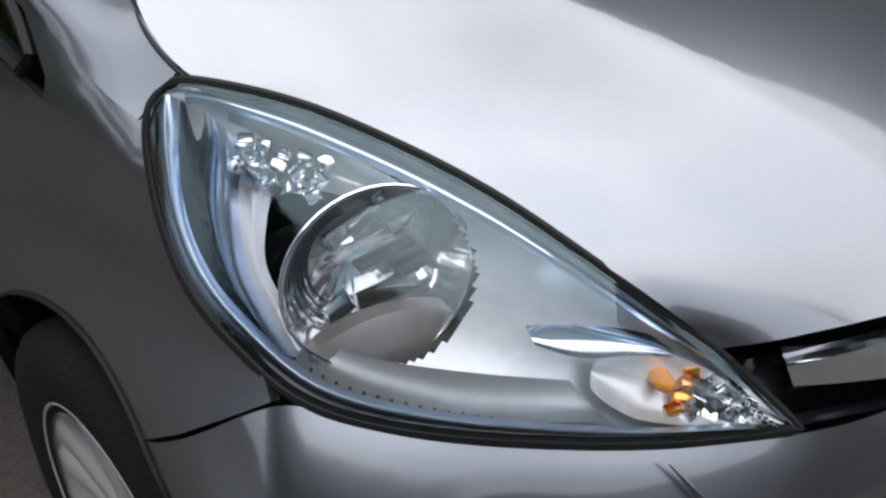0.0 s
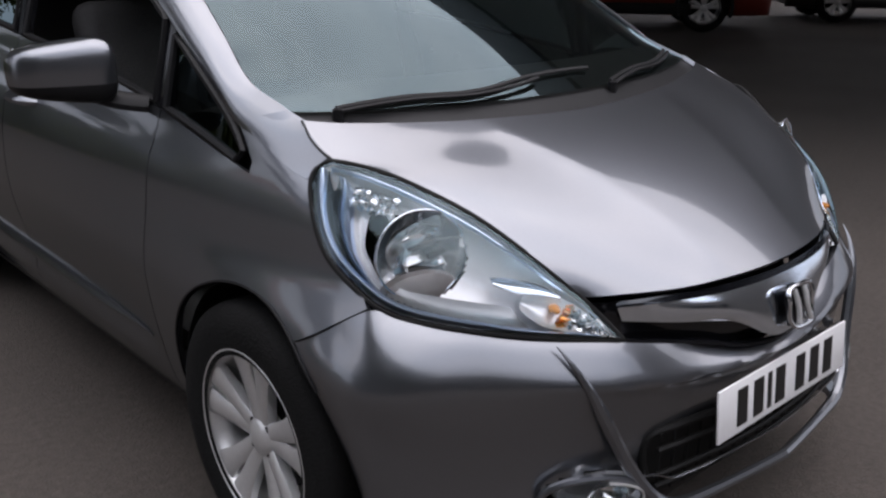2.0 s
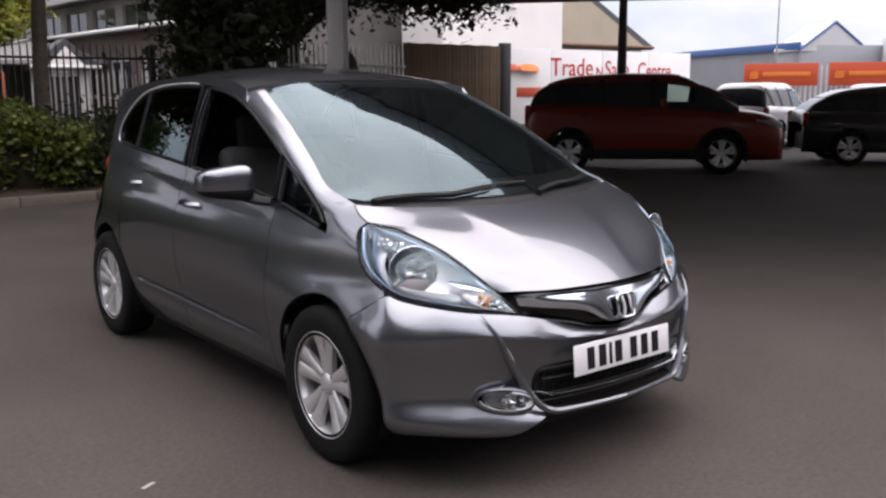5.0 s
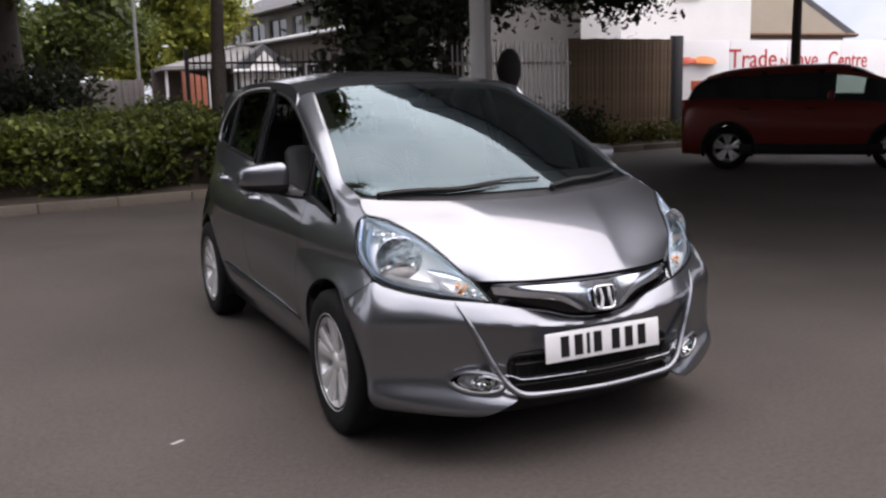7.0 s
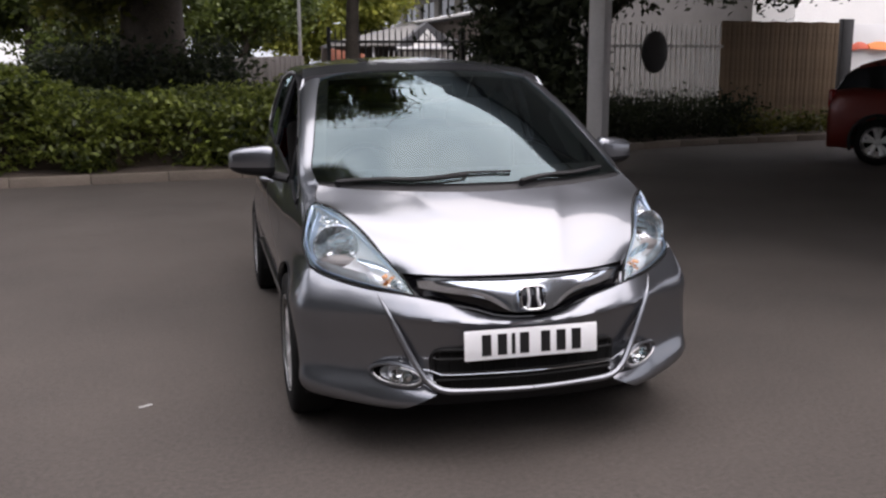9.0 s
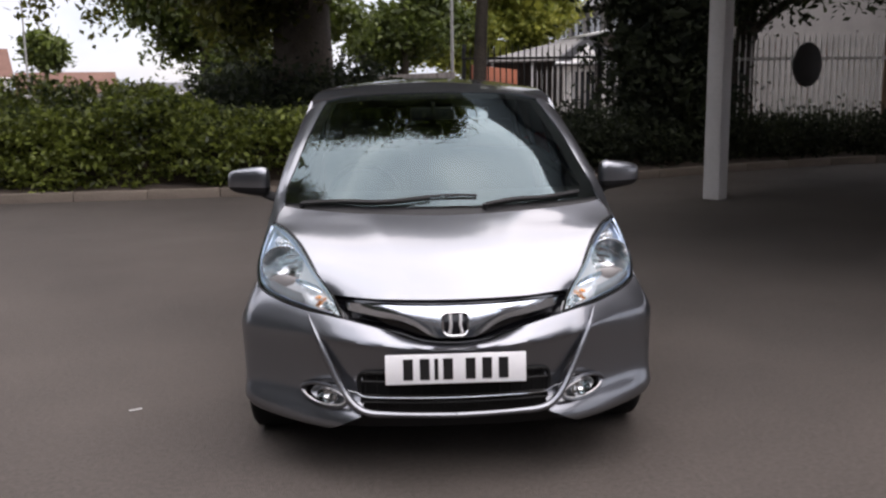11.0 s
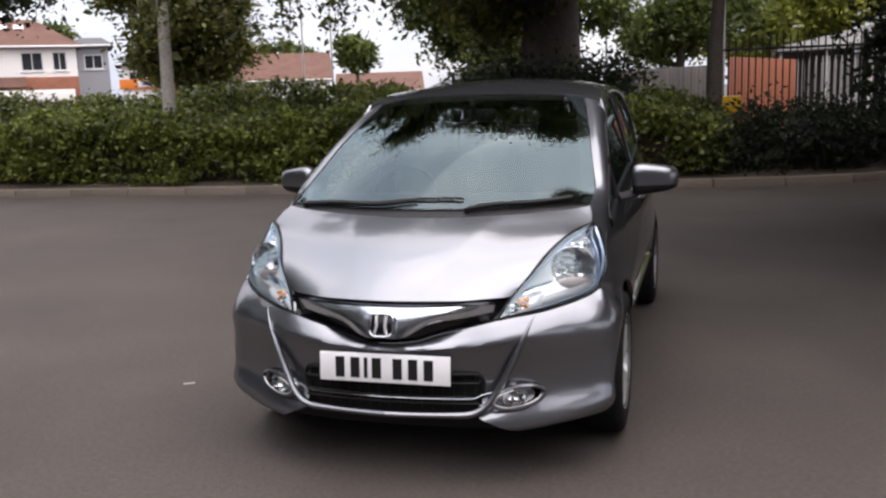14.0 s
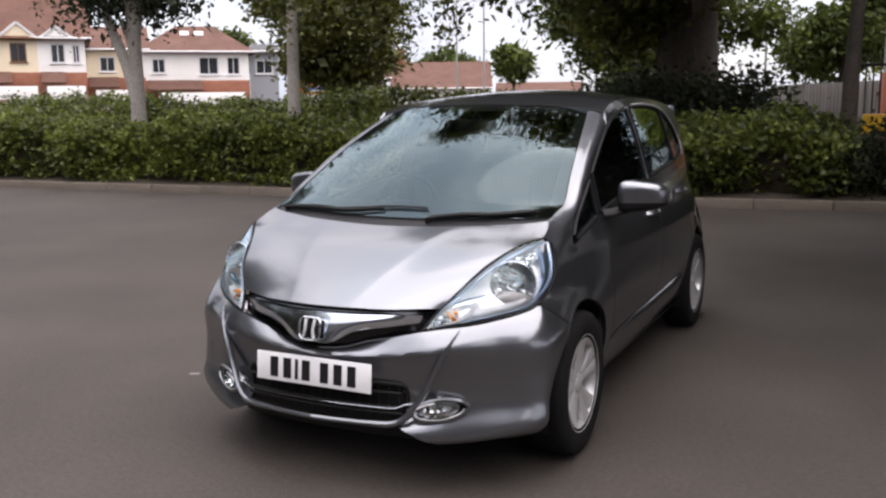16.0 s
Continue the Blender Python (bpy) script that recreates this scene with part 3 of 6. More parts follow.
for z in (0.32, 0.345, 0.4):
    part("grille_slat", sweep(spline([(-0.35, -0.69, z), (0, -0.725, z), (0.35, -0.69, z)], 20), 0.006, 6), MESH_BLACK, grille)
for k in range(-8, 9):
    part("grille_rib", sweep([(k * 0.042, -0.71 + abs(k * 0.042) * 0.07, 0.295), (k * 0.042, -0.71 + abs(k * 0.042) * 0.07, 0.43)], 0.003, 5), MESH_BLACK, grille)
frame_line = both([(0, -0.716, 0.431), (0.15, -0.71, 0.431), (0.3, -0.684, 0.431), (0.345, -0.672, 0.427), (0.358, -0.664, 0.41), (0.36, -0.662, 0.38), (0.355, -0.668, 0.34)])
part("grille_frame", sweep(spline(frame_line, 70), 0.0095, 8), MESH_BLACK, grille)
chrome_bar = spline([(-0.4, -0.7, 0.37), (-0.36, -0.712, 0.362), (-0.345, -0.72, 0.352), (-0.2, -0.742, 0.35), (0, -0.755, 0.35), (0.2, -0.742, 0.35), (0.345, -0.72, 0.352), (0.36, -0.712, 0.362), (0.4, -0.7, 0.37)], 50)
part("lower_chrome_bar", sweep(chrome_bar, 0.0025, 8), CHROME, bumper, "thin chrome strip")
dam = loft([[(-0.46, y + 0.05, z), (-0.25, y + 0.01, z), (0, y, z), (0.25, y + 0.01, z), (0.46, y + 0.05, z)] for y, z in ((-0.62, 0.19), (-0.655, 0.24), (-0.69, 0.3))], 25, 5)
part("air_dam", oriented(grid_mesh(dam)), TRIM, bumper, "black plastic air dam")
part("undertray", box((1.0, 0.5, 0.05), (0, -0.3, 0.2), 0.02), TRIM, car)
for sx in (1, -1):
    rim = [(0.492 + 0.09 * math.cos(a), -0.664 + 0.052 * math.cos(a) + 0.012 - 0.01 * abs(math.sin(a)), 0.345 + 0.042 * math.sin(a) + 0.008 * math.cos(a)) for a in np.linspace(0, math.tau, 40, endpoint=False)]
    surround = part("fog_surround", mirrored(sweep(rim, 0.008, 8, True), sx), PAINT, bumper, "body-coloured fog lamp rim")
    bright = [(0.492 + 0.08 * math.cos(a), -0.674 + 0.047 * math.cos(a) + 0.012 - 0.008 * abs(math.sin(a)), 0.345 + 0.033 * math.sin(a) + 0.007 * math.cos(a)) for a in np.linspace(math.pi * 0.55, math.pi * 1.98, 34)]
    part("fog_bezel", mirrored(sweep(bright, 0.003, 8), sx), ALLOY, surround, "bright silver bezel")
    cup = turned([(0.072, 0.05), (0.068, 0.035), (0.055, 0.045), (0.05, 0.06), (0.0, 0.06)], 28, "y")
    cup.transform(Matrix.Translation((0.492, -0.68, 0.345)) @ Matrix.Rotation(radians(29), 4, "Z") @ Matrix.Diagonal((1.2, 1, 0.47, 1)))
    part("fog_cup", mirrored(cup, sx), SATIN, surround)
    lampcup = turned([(0.045, 0.0), (0.04, 0.012), (0.025, 0.028), (0.0, 0.034)], 24, "y")
    lampcup.transform(Matrix.Translation((0.48, -0.676, 0.345)) @ Matrix.Rotation(radians(22), 4, "Z") @ Matrix.Diagonal((1, 1, 0.66, 1)))
    fog = part("fog_lamp", mirrored(lampcup, sx), REFLECTOR, bumper, "round fog lamp")
    fl = turned([(0.046, 0.0), (0.03, -0.006), (0.0, -0.009)], 24, "y")
    fl.transform(Matrix.Translation((0.48, -0.678, 0.345)) @ Matrix.Rotation(radians(22), 4, "Z") @ Matrix.Diagonal((1, 1, 0.66, 1)))
    lens = part("fog_lens", mirrored(fl, sx), LENS, fog)
    lens.visible_shadow = False

# number plate
plate = part("number_plate", box((0.52, 0.006, 0.111), (0, -0.757, 0.4625), 0.0025, Matrix.Rotation(radians(-5), 3, "X")), PLATE, car, "white number plate with seven black bars")
for k, x in enumerate((-0.176, -0.115, -0.072, -0.029, 0.054, 0.115, 0.176)):
    part("plate_bar", box((0.014 if k == 2 else 0.036, 0.002, 0.078), (x, -0.761, 0.4625), 0, Matrix.Rotation(radians(-5), 3, "X")), INK, plate, smooth=False)

# upper grille, chrome wing and badge
top = both([(0, -0.715, 0.702), (0.22, -0.688, 0.702), (0.4, -0.615, 0.7), (0.455, -0.578, 0.7)])
mid = both([(0, -0.7, 0.63), (0.2, -0.68, 0.65), (0.36, -0.62, 0.665), (0.445, -0.58, 0.675)])
low = both([(0, -0.705, 0.545), (0.15, -0.685, 0.558), (0.36, -0.615, 0.612), (0.425, -0.61, 0.638)])
ugrille = part("upper_grille", oriented(grid_mesh(loft([top, mid, low], 51, 9))), GLOSS_BLACK, car, "black upper grille")
wt = both([(0, -0.722, 0.69), (0.1, -0.718, 0.69), (0.22, -0.696, 0.69), (0.36, -0.642, 0.69), (0.405, -0.612, 0.688)])
wm = both([(0, -0.744, 0.64), (0.1, -0.738, 0.642), (0.22, -0.709, 0.662), (0.36, -0.642, 0.678), (0.402, -0.612, 0.682)])
wb = both([(0, -0.757, 0.58), (0.075, -0.753, 0.582), (0.17, -0.72, 0.628), (0.3, -0.672, 0.648), (0.395, -0.618, 0.66)])
part("chrome_wing", hem(oriented(grid_mesh(loft([wt, wm, wb], 71, 11))), 0.018), BLUE_CHROME, ugrille, "wide blue-tinted chrome wing")
part("grille_lip", sweep(spline(both([(0, -0.733, 0.553), (0.12, -0.715, 0.56), (0.2, -0.69, 0.582), (0.36, -0.632, 0.612), (0.425, -0.625, 0.635)]), 60), 0.007, 8), GLOSS_BLACK, ugrille)
ring = [(0.046 * math.copysign(abs(math.cos(a)) ** 0.45, math.cos(a)) * (1 + 0.12 * math.sin(a)), -0.767 - 0.012 * -math.sin(a), 0.632 + 0.04 * math.copysign(abs(math.sin(a)) ** 0.45, math.sin(a))) for a in np.linspace(0, math.tau, 48, endpoint=False)]
badge = part("badge", sweep(ring, 0.0045, 8, True), CHROME, ugrille, "chrome badge with two upright bars")
part("badge_back", box((0.086, 0.01, 0.076), (0, -0.757, 0.632), 0.004, Matrix.Rotation(radians(-17), 3, "X")), GLOSS_BLACK, badge)
for sx in (1, -1):
    part("badge_bar", mirrored(sweep([(0.019, -0.757, 0.666), (0.0185, -0.765, 0.65), (0.0165, -0.771, 0.632), (0.0195, -0.776, 0.616), (0.0235, -0.78, 0.6)], 0.006, 8), sx), ALLOY, badge)

# headlamps
LAMP_UP = [(0.722, -0.142, 0.92), (0.712, -0.165, 0.93), (0.655, -0.245, 0.913), (0.605, -0.325, 0.88), (0.568, -0.405, 0.845), (0.53, -0.478, 0.797), (0.48, -0.543, 0.735), (0.455, -0.575, 0.704), (0.42, -0.642, 0.638)]
LAMP_LOW = [(0.722, -0.142, 0.92), (0.74, -0.136, 0.904), (0.757, -0.152, 0.866), (0.774, -0.195, 0.808), (0.78, -0.242, 0.767), (0.773, -0.298, 0.733), (0.76, -0.349, 0.706), (0.734, -0.391, 0.689), (0.682, -0.451, 0.675), (0.6, -0.525, 0.661), (0.52, -0.585, 0.65), (0.42, -0.642, 0.638)]
LAMP_OUT = np.array((0.56, -0.68, 0.46)) / np.linalg.norm((0.56, -0.68, 0.46))


def lamp_surface(inset, depth, bulge, nu=56, nv=19):
    """The lens, or a layer at some depth below it."""
    u, l = spline(LAMP_UP, nu), spline(LAMP_LOW, nu)
    s = np.sin(np.linspace(0, math.pi, nu))[:, None] ** 0.7
    m = (u + l) / 2 + LAMP_OUT * bulge * s
    rows = [u + (m - u) * inset - LAMP_OUT * depth * 0.35, u * 0.62 + l * 0.38 + LAMP_OUT * (bulge * s - depth * s), u * 0.34 + l * 0.66 + LAMP_OUT * (bulge * s - depth * s), l + (m - l) * inset - LAMP_OUT * depth * 0.35]
    return np.stack([spline(np.array([r[k] for r in rows]), nv) for k in range(nu)], axis=1)


LENS_GRID = lamp_surface(0.0, 0.0, 0.026, 113, 41)


def lamp_at(u, v, depth):
    """A place at shares u along and v down the lens, some depth behind it."""
    i, j = np.clip(v, 0, 1) * 40, np.clip(u, 0, 1) * 112
    i0, j0 = min(int(i), 39), min(int(j), 111)
    a, b = i - i0, j - j0
    q = (LENS_GRID[i0, j0] * (1 - a) + LENS_GRID[i0 + 1, j0] * a) * (1 - b) + (LENS_GRID[i0, j0 + 1] * (1 - a) + LENS_GRID[i0 + 1, j0 + 1] * a) * b
    return q - LAMP_OUT * depth


def lamp_band(first, second, d0, dm, d1, n=56, m=9):
    """A band behind the lens between two lines of (u, v), with depths at its edges and middle."""
    p, q = spline(first, n), spline(second, n)
    rows = []
    for k in range(m):
        f = k / (m - 1)
        d = d0 * (1 - f) + d1 * f + (dm - (d0 + d1) / 2) * math.sin(math.pi * f)
        rows.append([lamp_at(*(p[i] * (1 - f) + q[i] * f), d) for i in range(n)])
    return oriented(grid_mesh(np.array(rows)), (0.4, 0.2, 0.5))


RIM_OUT = ((0.015, 0.5), (0.05, 0.76), (0.12, 0.9), (0.18, 0.945), (0.27, 0.96), (0.4, 0.96), (0.6, 0.955), (0.8, 0.94), (0.95, 0.86))
RIM_IN = ((0.05, 0.36), (0.078, 0.5), (0.125, 0.71), (0.18, 0.825), (0.27, 0.88), (0.4, 0.895), (0.6, 0.88), (0.8, 0.85), (0.93, 0.72))
CHANNEL_OUT = ((0.055, 0.34), (0.08, 0.5), (0.125, 0.7), (0.18, 0.82), (0.27, 0.877), (0.36, 0.89))
CHANNEL_IN = ((0.09, 0.28), (0.13, 0.45), (0.18, 0.67), (0.24, 0.79), (0.29, 0.85), (0.37, 0.9))
FIN_IN = ((0.15, 0.33), (0.185, 0.43), (0.215, 0.55), (0.26, 0.69), (0.305, 0.79), (0.4, 0.89))


def headlamp(sx):
    lamp = part("headlamp", mirrored(oriented(grid_mesh(lamp_surface(0.0, 0.0, 0.026)), (0.4, 0.2, 0.5)), sx), LENS, car, "clear headlamp with chrome reflector")
    lamp.visible_shadow = False
    aim = Matrix.Translation((0.659, -0.352, 0.781)) @ Matrix.Rotation(radians(16), 4, "Z") @ Matrix.Rotation(radians(-8), 4, "X")
    back = aim.inverted()

    def beside_bowl(c, i, j):
        q = back @ Vector(c)
        return q.x ** 2 + (q.z / 0.92) ** 2 > 0.087 ** 2

    part("housing", mirrored(oriented(grid_mesh(lamp_surface(0.03, 0.062, 0.02, 140, 50), beside_bowl), (0.4, 0.2, 0.5)), sx), BEZEL, lamp, "satin silver lamp housing")
    u, l = spline(LAMP_UP, 60), spline(LAMP_LOW, 80)
    outline = [tuple(q) for q in u] + [tuple(q) for q in l[-2:0:-1]]
    part("gasket", mirrored(sweep(np.array(outline) - LAMP_OUT * 0.004, 0.006, 8, True), sx), MESH_BLACK, lamp, "black rubber seal")
    part("rim_trim", mirrored(lamp_band(RIM_OUT, RIM_IN, 0.012, 0.004, 0.012), sx), LAMP_RIM, lamp, "bluish chrome rim")
    part("upper_trim", mirrored(lamp_band([(0.05, 0.2), (0.1, 0.1), (0.3, 0.06), (0.6, 0.06), (0.92, 0.1)], [(0.07, 0.34), (0.12, 0.2), (0.3, 0.13), (0.6, 0.12), (0.9, 0.18)], 0.01, 0.004, 0.012), sx), LAMP_RIM, lamp)
    part("side_channel", mirrored(lamp_band(CHANNEL_OUT, CHANNEL_IN, 0.013, 0.034, 0.024, 40), sx), LAMP_DARK, lamp, "dark channel behind the lens")
    part("swoosh", mirrored(lamp_band(CHANNEL_IN, FIN_IN, 0.024, 0.008, 0.034, 40), sx), LAMP_RIM, lamp, "curved chrome fin")
    part("inner_channel", mirrored(lamp_band(FIN_IN, [(0.2, 0.3), (0.24, 0.42), (0.265, 0.55), (0.3, 0.69), (0.35, 0.77), (0.42, 0.85)], 0.034, 0.05, 0.04, 40), sx), BEZEL, lamp)
    # the main bowl, fluted
    bowl = turned([(0.088, -0.004), (0.083, 0.006), (0.078, 0.016), (0.071, 0.028), (0.06, 0.042), (0.047, 0.053), (0.03, 0.061), (0.014, 0.066), (0.0, 0.067)], 176, "y")
    for v in bowl.verts:
        a = math.atan2(v.co.z, v.co.x)
        flute = 1 + (0.045 * ((a * 11 / math.pi) % 1.0) - 0.02) * (0.25 + 0.75 * ease(-0.4, 0.5, math.cos(a)))
        v.co.x *= flute
        v.co.z *= flute * 0.92
    bowl.transform(aim)
    bowl_part = part("reflector_bowl", mirrored(bowl, sx), BOWL, lamp, "fluted chrome reflector bowl")
    hoop = [aim @ Vector((0.09 * math.cos(a), -0.006, 0.083 * math.sin(a))) for a in np.linspace(0, math.tau, 48, endpoint=False)]
    part("bowl_ring", mirrored(sweep(hoop, 0.0022, 8, True), sx), BLUE_CHROME, bowl_part)
    for size, at, turn in (((0.06, 0.02, 0.007), (-0.016, 0.02, 0.012), 0.2), ((0.036, 0.02, 0.012), (-0.042, 0.024, -0.006), 0.22)):
        shield = box(size, (0, 0, 0), 0.003, Matrix.Rotation(turn, 3, "Y"))
        shield.transform(aim @ Matrix.Translation(at))
        part("bulb_shield", mirrored(shield, sx), SHIELD, bowl_part, "dull dark bulb shield")
    for k, (x, z, w) in enumerate(((-0.01, 0.045, 0.05), (-0.045, 0.03, 0.03), (-0.02, -0.03, 0.06), (0.03, -0.035, 0.03), (-0.05, -0.025, 0.02), (0.02, 0.03, 0.025))):
        step = box((w, 0.008, 0.02), (0, 0, 0), 0.002, Euler((0.5 - 0.25 * k, 0.3, 0.3 * (k % 3) - 0.3)).to_matrix())
        step.transform(aim @ Matrix.Translation((x, 0.035, z)))
        part("reflector_step", mirrored(step, sx), REFLECTOR, bowl_part)
    # dark arcs paint in the shade that flutes would show
    for k in range(6):
        r = 0.05 + 0.0065 * k
        line = [aim @ Vector((r * math.cos(a), 0.05 - 0.009 * k, r * 0.92 * math.sin(a))) for a in np.linspace(-0.9 + 0.1 * k, 1.5 - 0.06 * k, 24)]
        part("flute_edge", mirrored(sweep(line, 0, 6, taper=[0.0004 + 0.0016 * math.sin(math.pi * q / 23) for q in range(24)]), sx), LAMP_DARK, bowl_part)
    shelf = turned([(0.075, 0.01), (0.068, -0.006), (0.04, -0.012), (0.0, -0.014)], 32, "y")
    shelf.transform(aim @ Matrix.Translation((0.0, 0.004, -0.07)) @ Matrix.Diagonal((1.12, 1, 0.5, 1)))
    part("lower_bezel", mirrored(shelf, sx), SHELF, lamp, "satin grey shelf under the bowl")
    part("lower_plate", mirrored(lamp_band([(0.4, 0.8), (0.5, 0.74), (0.6, 0.68), (0.69, 0.62)], [(0.4, 0.9), (0.5, 0.905), (0.62, 0.9), (0.76, 0.84)], 0.036, 0.03, 0.016, 40), sx), SATIN, lamp)
    # upper side pocket with facets
    part("upper_pocket", mirrored(lamp_band([(0.12, 0.2), (0.2, 0.14), (0.3, 0.13), (0.42, 0.13)], [(0.16, 0.52), (0.22, 0.42), (0.29, 0.32), (0.4, 0.22)], 0.02, 0.044, 0.03, 40), sx), SATIN, lamp)
    for k in range(15):
        u_, v_ = 0.17 + 0.026 * (k % 5) + 0.008 * (k // 5), 0.31 - 0.028 * (k % 5) + 0.075 * (k // 5)
        part("upper_facet", mirrored(box((0.015, 0.012, 0.014), lamp_at(u_, v_, 0.03), 0.002, Euler((0.5 + 0.5 * math.sin(k * 2.1), 0.5 * math.sin(k * 3.3), 0.7 + 0.4 * math.sin(k * 1.3))).to_matrix()), sx), REFLECTOR, lamp)
    # the indicator near the tip
    indicator = part("indicator_pocket", mirrored(lamp_band([(0.7, 0.45), (0.75, 0.32), (0.8, 0.24), (0.87, 0.24), (0.94, 0.36)], [(0.71, 0.62), (0.75, 0.72), (0.8, 0.8), (0.87, 0.82), (0.94, 0.72)], 0.012, 0.03, 0.012, 40), sx), BEZEL, lamp, "faceted indicator pocket with amber bulb")
    bulb = turned([(0.0, -0.02), (0.007, -0.017), (0.0102, -0.006), (0.0102, 0.012), (0.0, 0.018)], 20, "y")
    bulb.transform(Matrix.Translation(lamp_at(0.79, 0.46, 0.024)) @ Matrix.Rotation(radians(30), 4, "Z") @ Matrix.Diagonal((1.0, 0.9, 0.7, 1)))
    part("amber_bulb", mirrored(bulb, sx), AMBER, indicator, "amber bulb")
    for k in range(20):
        u_, v_ = 0.825 + 0.025 * (k % 5), 0.32 + 0.125 * (k // 5) + 0.01 * (k % 5)
        part("indicator_facet", mirrored(box((0.015, 0.01, 0.011), lamp_at(u_, v_, 0.022), 0.0015, Euler((0.55 * math.sin(k * 2.7), 0.3 * math.sin(k), 0.6 + 0.7 * math.sin(k * 1.9))).to_matrix()), sx), AMBER_GLINT if k % 5 < 1 else REFLECTOR if k % 3 else LAMP_DARK, indicator)
    part("indicator_fin", mirrored(lamp_band([(0.6, 0.42), (0.66, 0.32), (0.75, 0.19), (0.785, 0.2)], [(0.62, 0.48), (0.68, 0.47), (0.73, 0.38), (0.79, 0.26)], 0.02, 0.012, 0.012, 40), sx), BLUE_CHROME, lamp, "bluish chrome fin")
    for k in range(14):
        part("bezel_knurl", mirrored(box((0.0035, 0.003, 0.004), lamp_at(0.42 + 0.016 * k, 0.885, 0.014), 0.0015), sx), LAMP_DARK, lamp)
    for k in range(7):
        part("tip_knurl", mirrored(box((0.006, 0.005, 0.006), lamp_at(0.9 + 0.011 * k, 0.3 + 0.07 * k, 0.006), 0.0015), sx), REFLECTOR, lamp)


for sx in (1, -1):
    headlamp(sx)

# pillars, wings, doors and quarter panels
GLASS_TOP = [(0.052, 0.886), (0.12, 0.945), (0.2, 0.998), (0.36, 1.085), (0.6, 1.208), (0.9, 1.335), (1.15, 1.398), (1.5, 1.428), (1.95, 1.425), (2.25, 1.385), (2.45, 1.3), (2.56, 1.2), (2.54, 1.135)]
glass_top = spline(GLASS_TOP, 70)
glass_low = spline([(y, value(BELT, y)) for y in (2.54, 2.2, 1.6, 1.0, 0.42, 0.052)], 50)


def pane(y0, y1):
    """The outline of the side glass between two stations."""
    up = [tuple(q) for q in glass_top[:66] if y0 < q[0] < y1]
    down = [tuple(q) for q in glass_low if y0 < q[0] < y1]
    if y0 > 0.1:
        zs = np.interp([y0], glass_top[:58, 0], glass_top[:58, 1])[0]
        up, down = [(y0, zs)] + up, down + [(y0, value(BELT, y0))]
    if y1 < 2.4:
        zs = np.interp([y1], glass_top[:58, 0], glass_top[:58, 1])[0]
        up, down = up + [(y1, zs)], [(y1, value(BELT, y1))] + down
    else:
        up += [tuple(q) for q in glass_top[66:]]
    return up + down


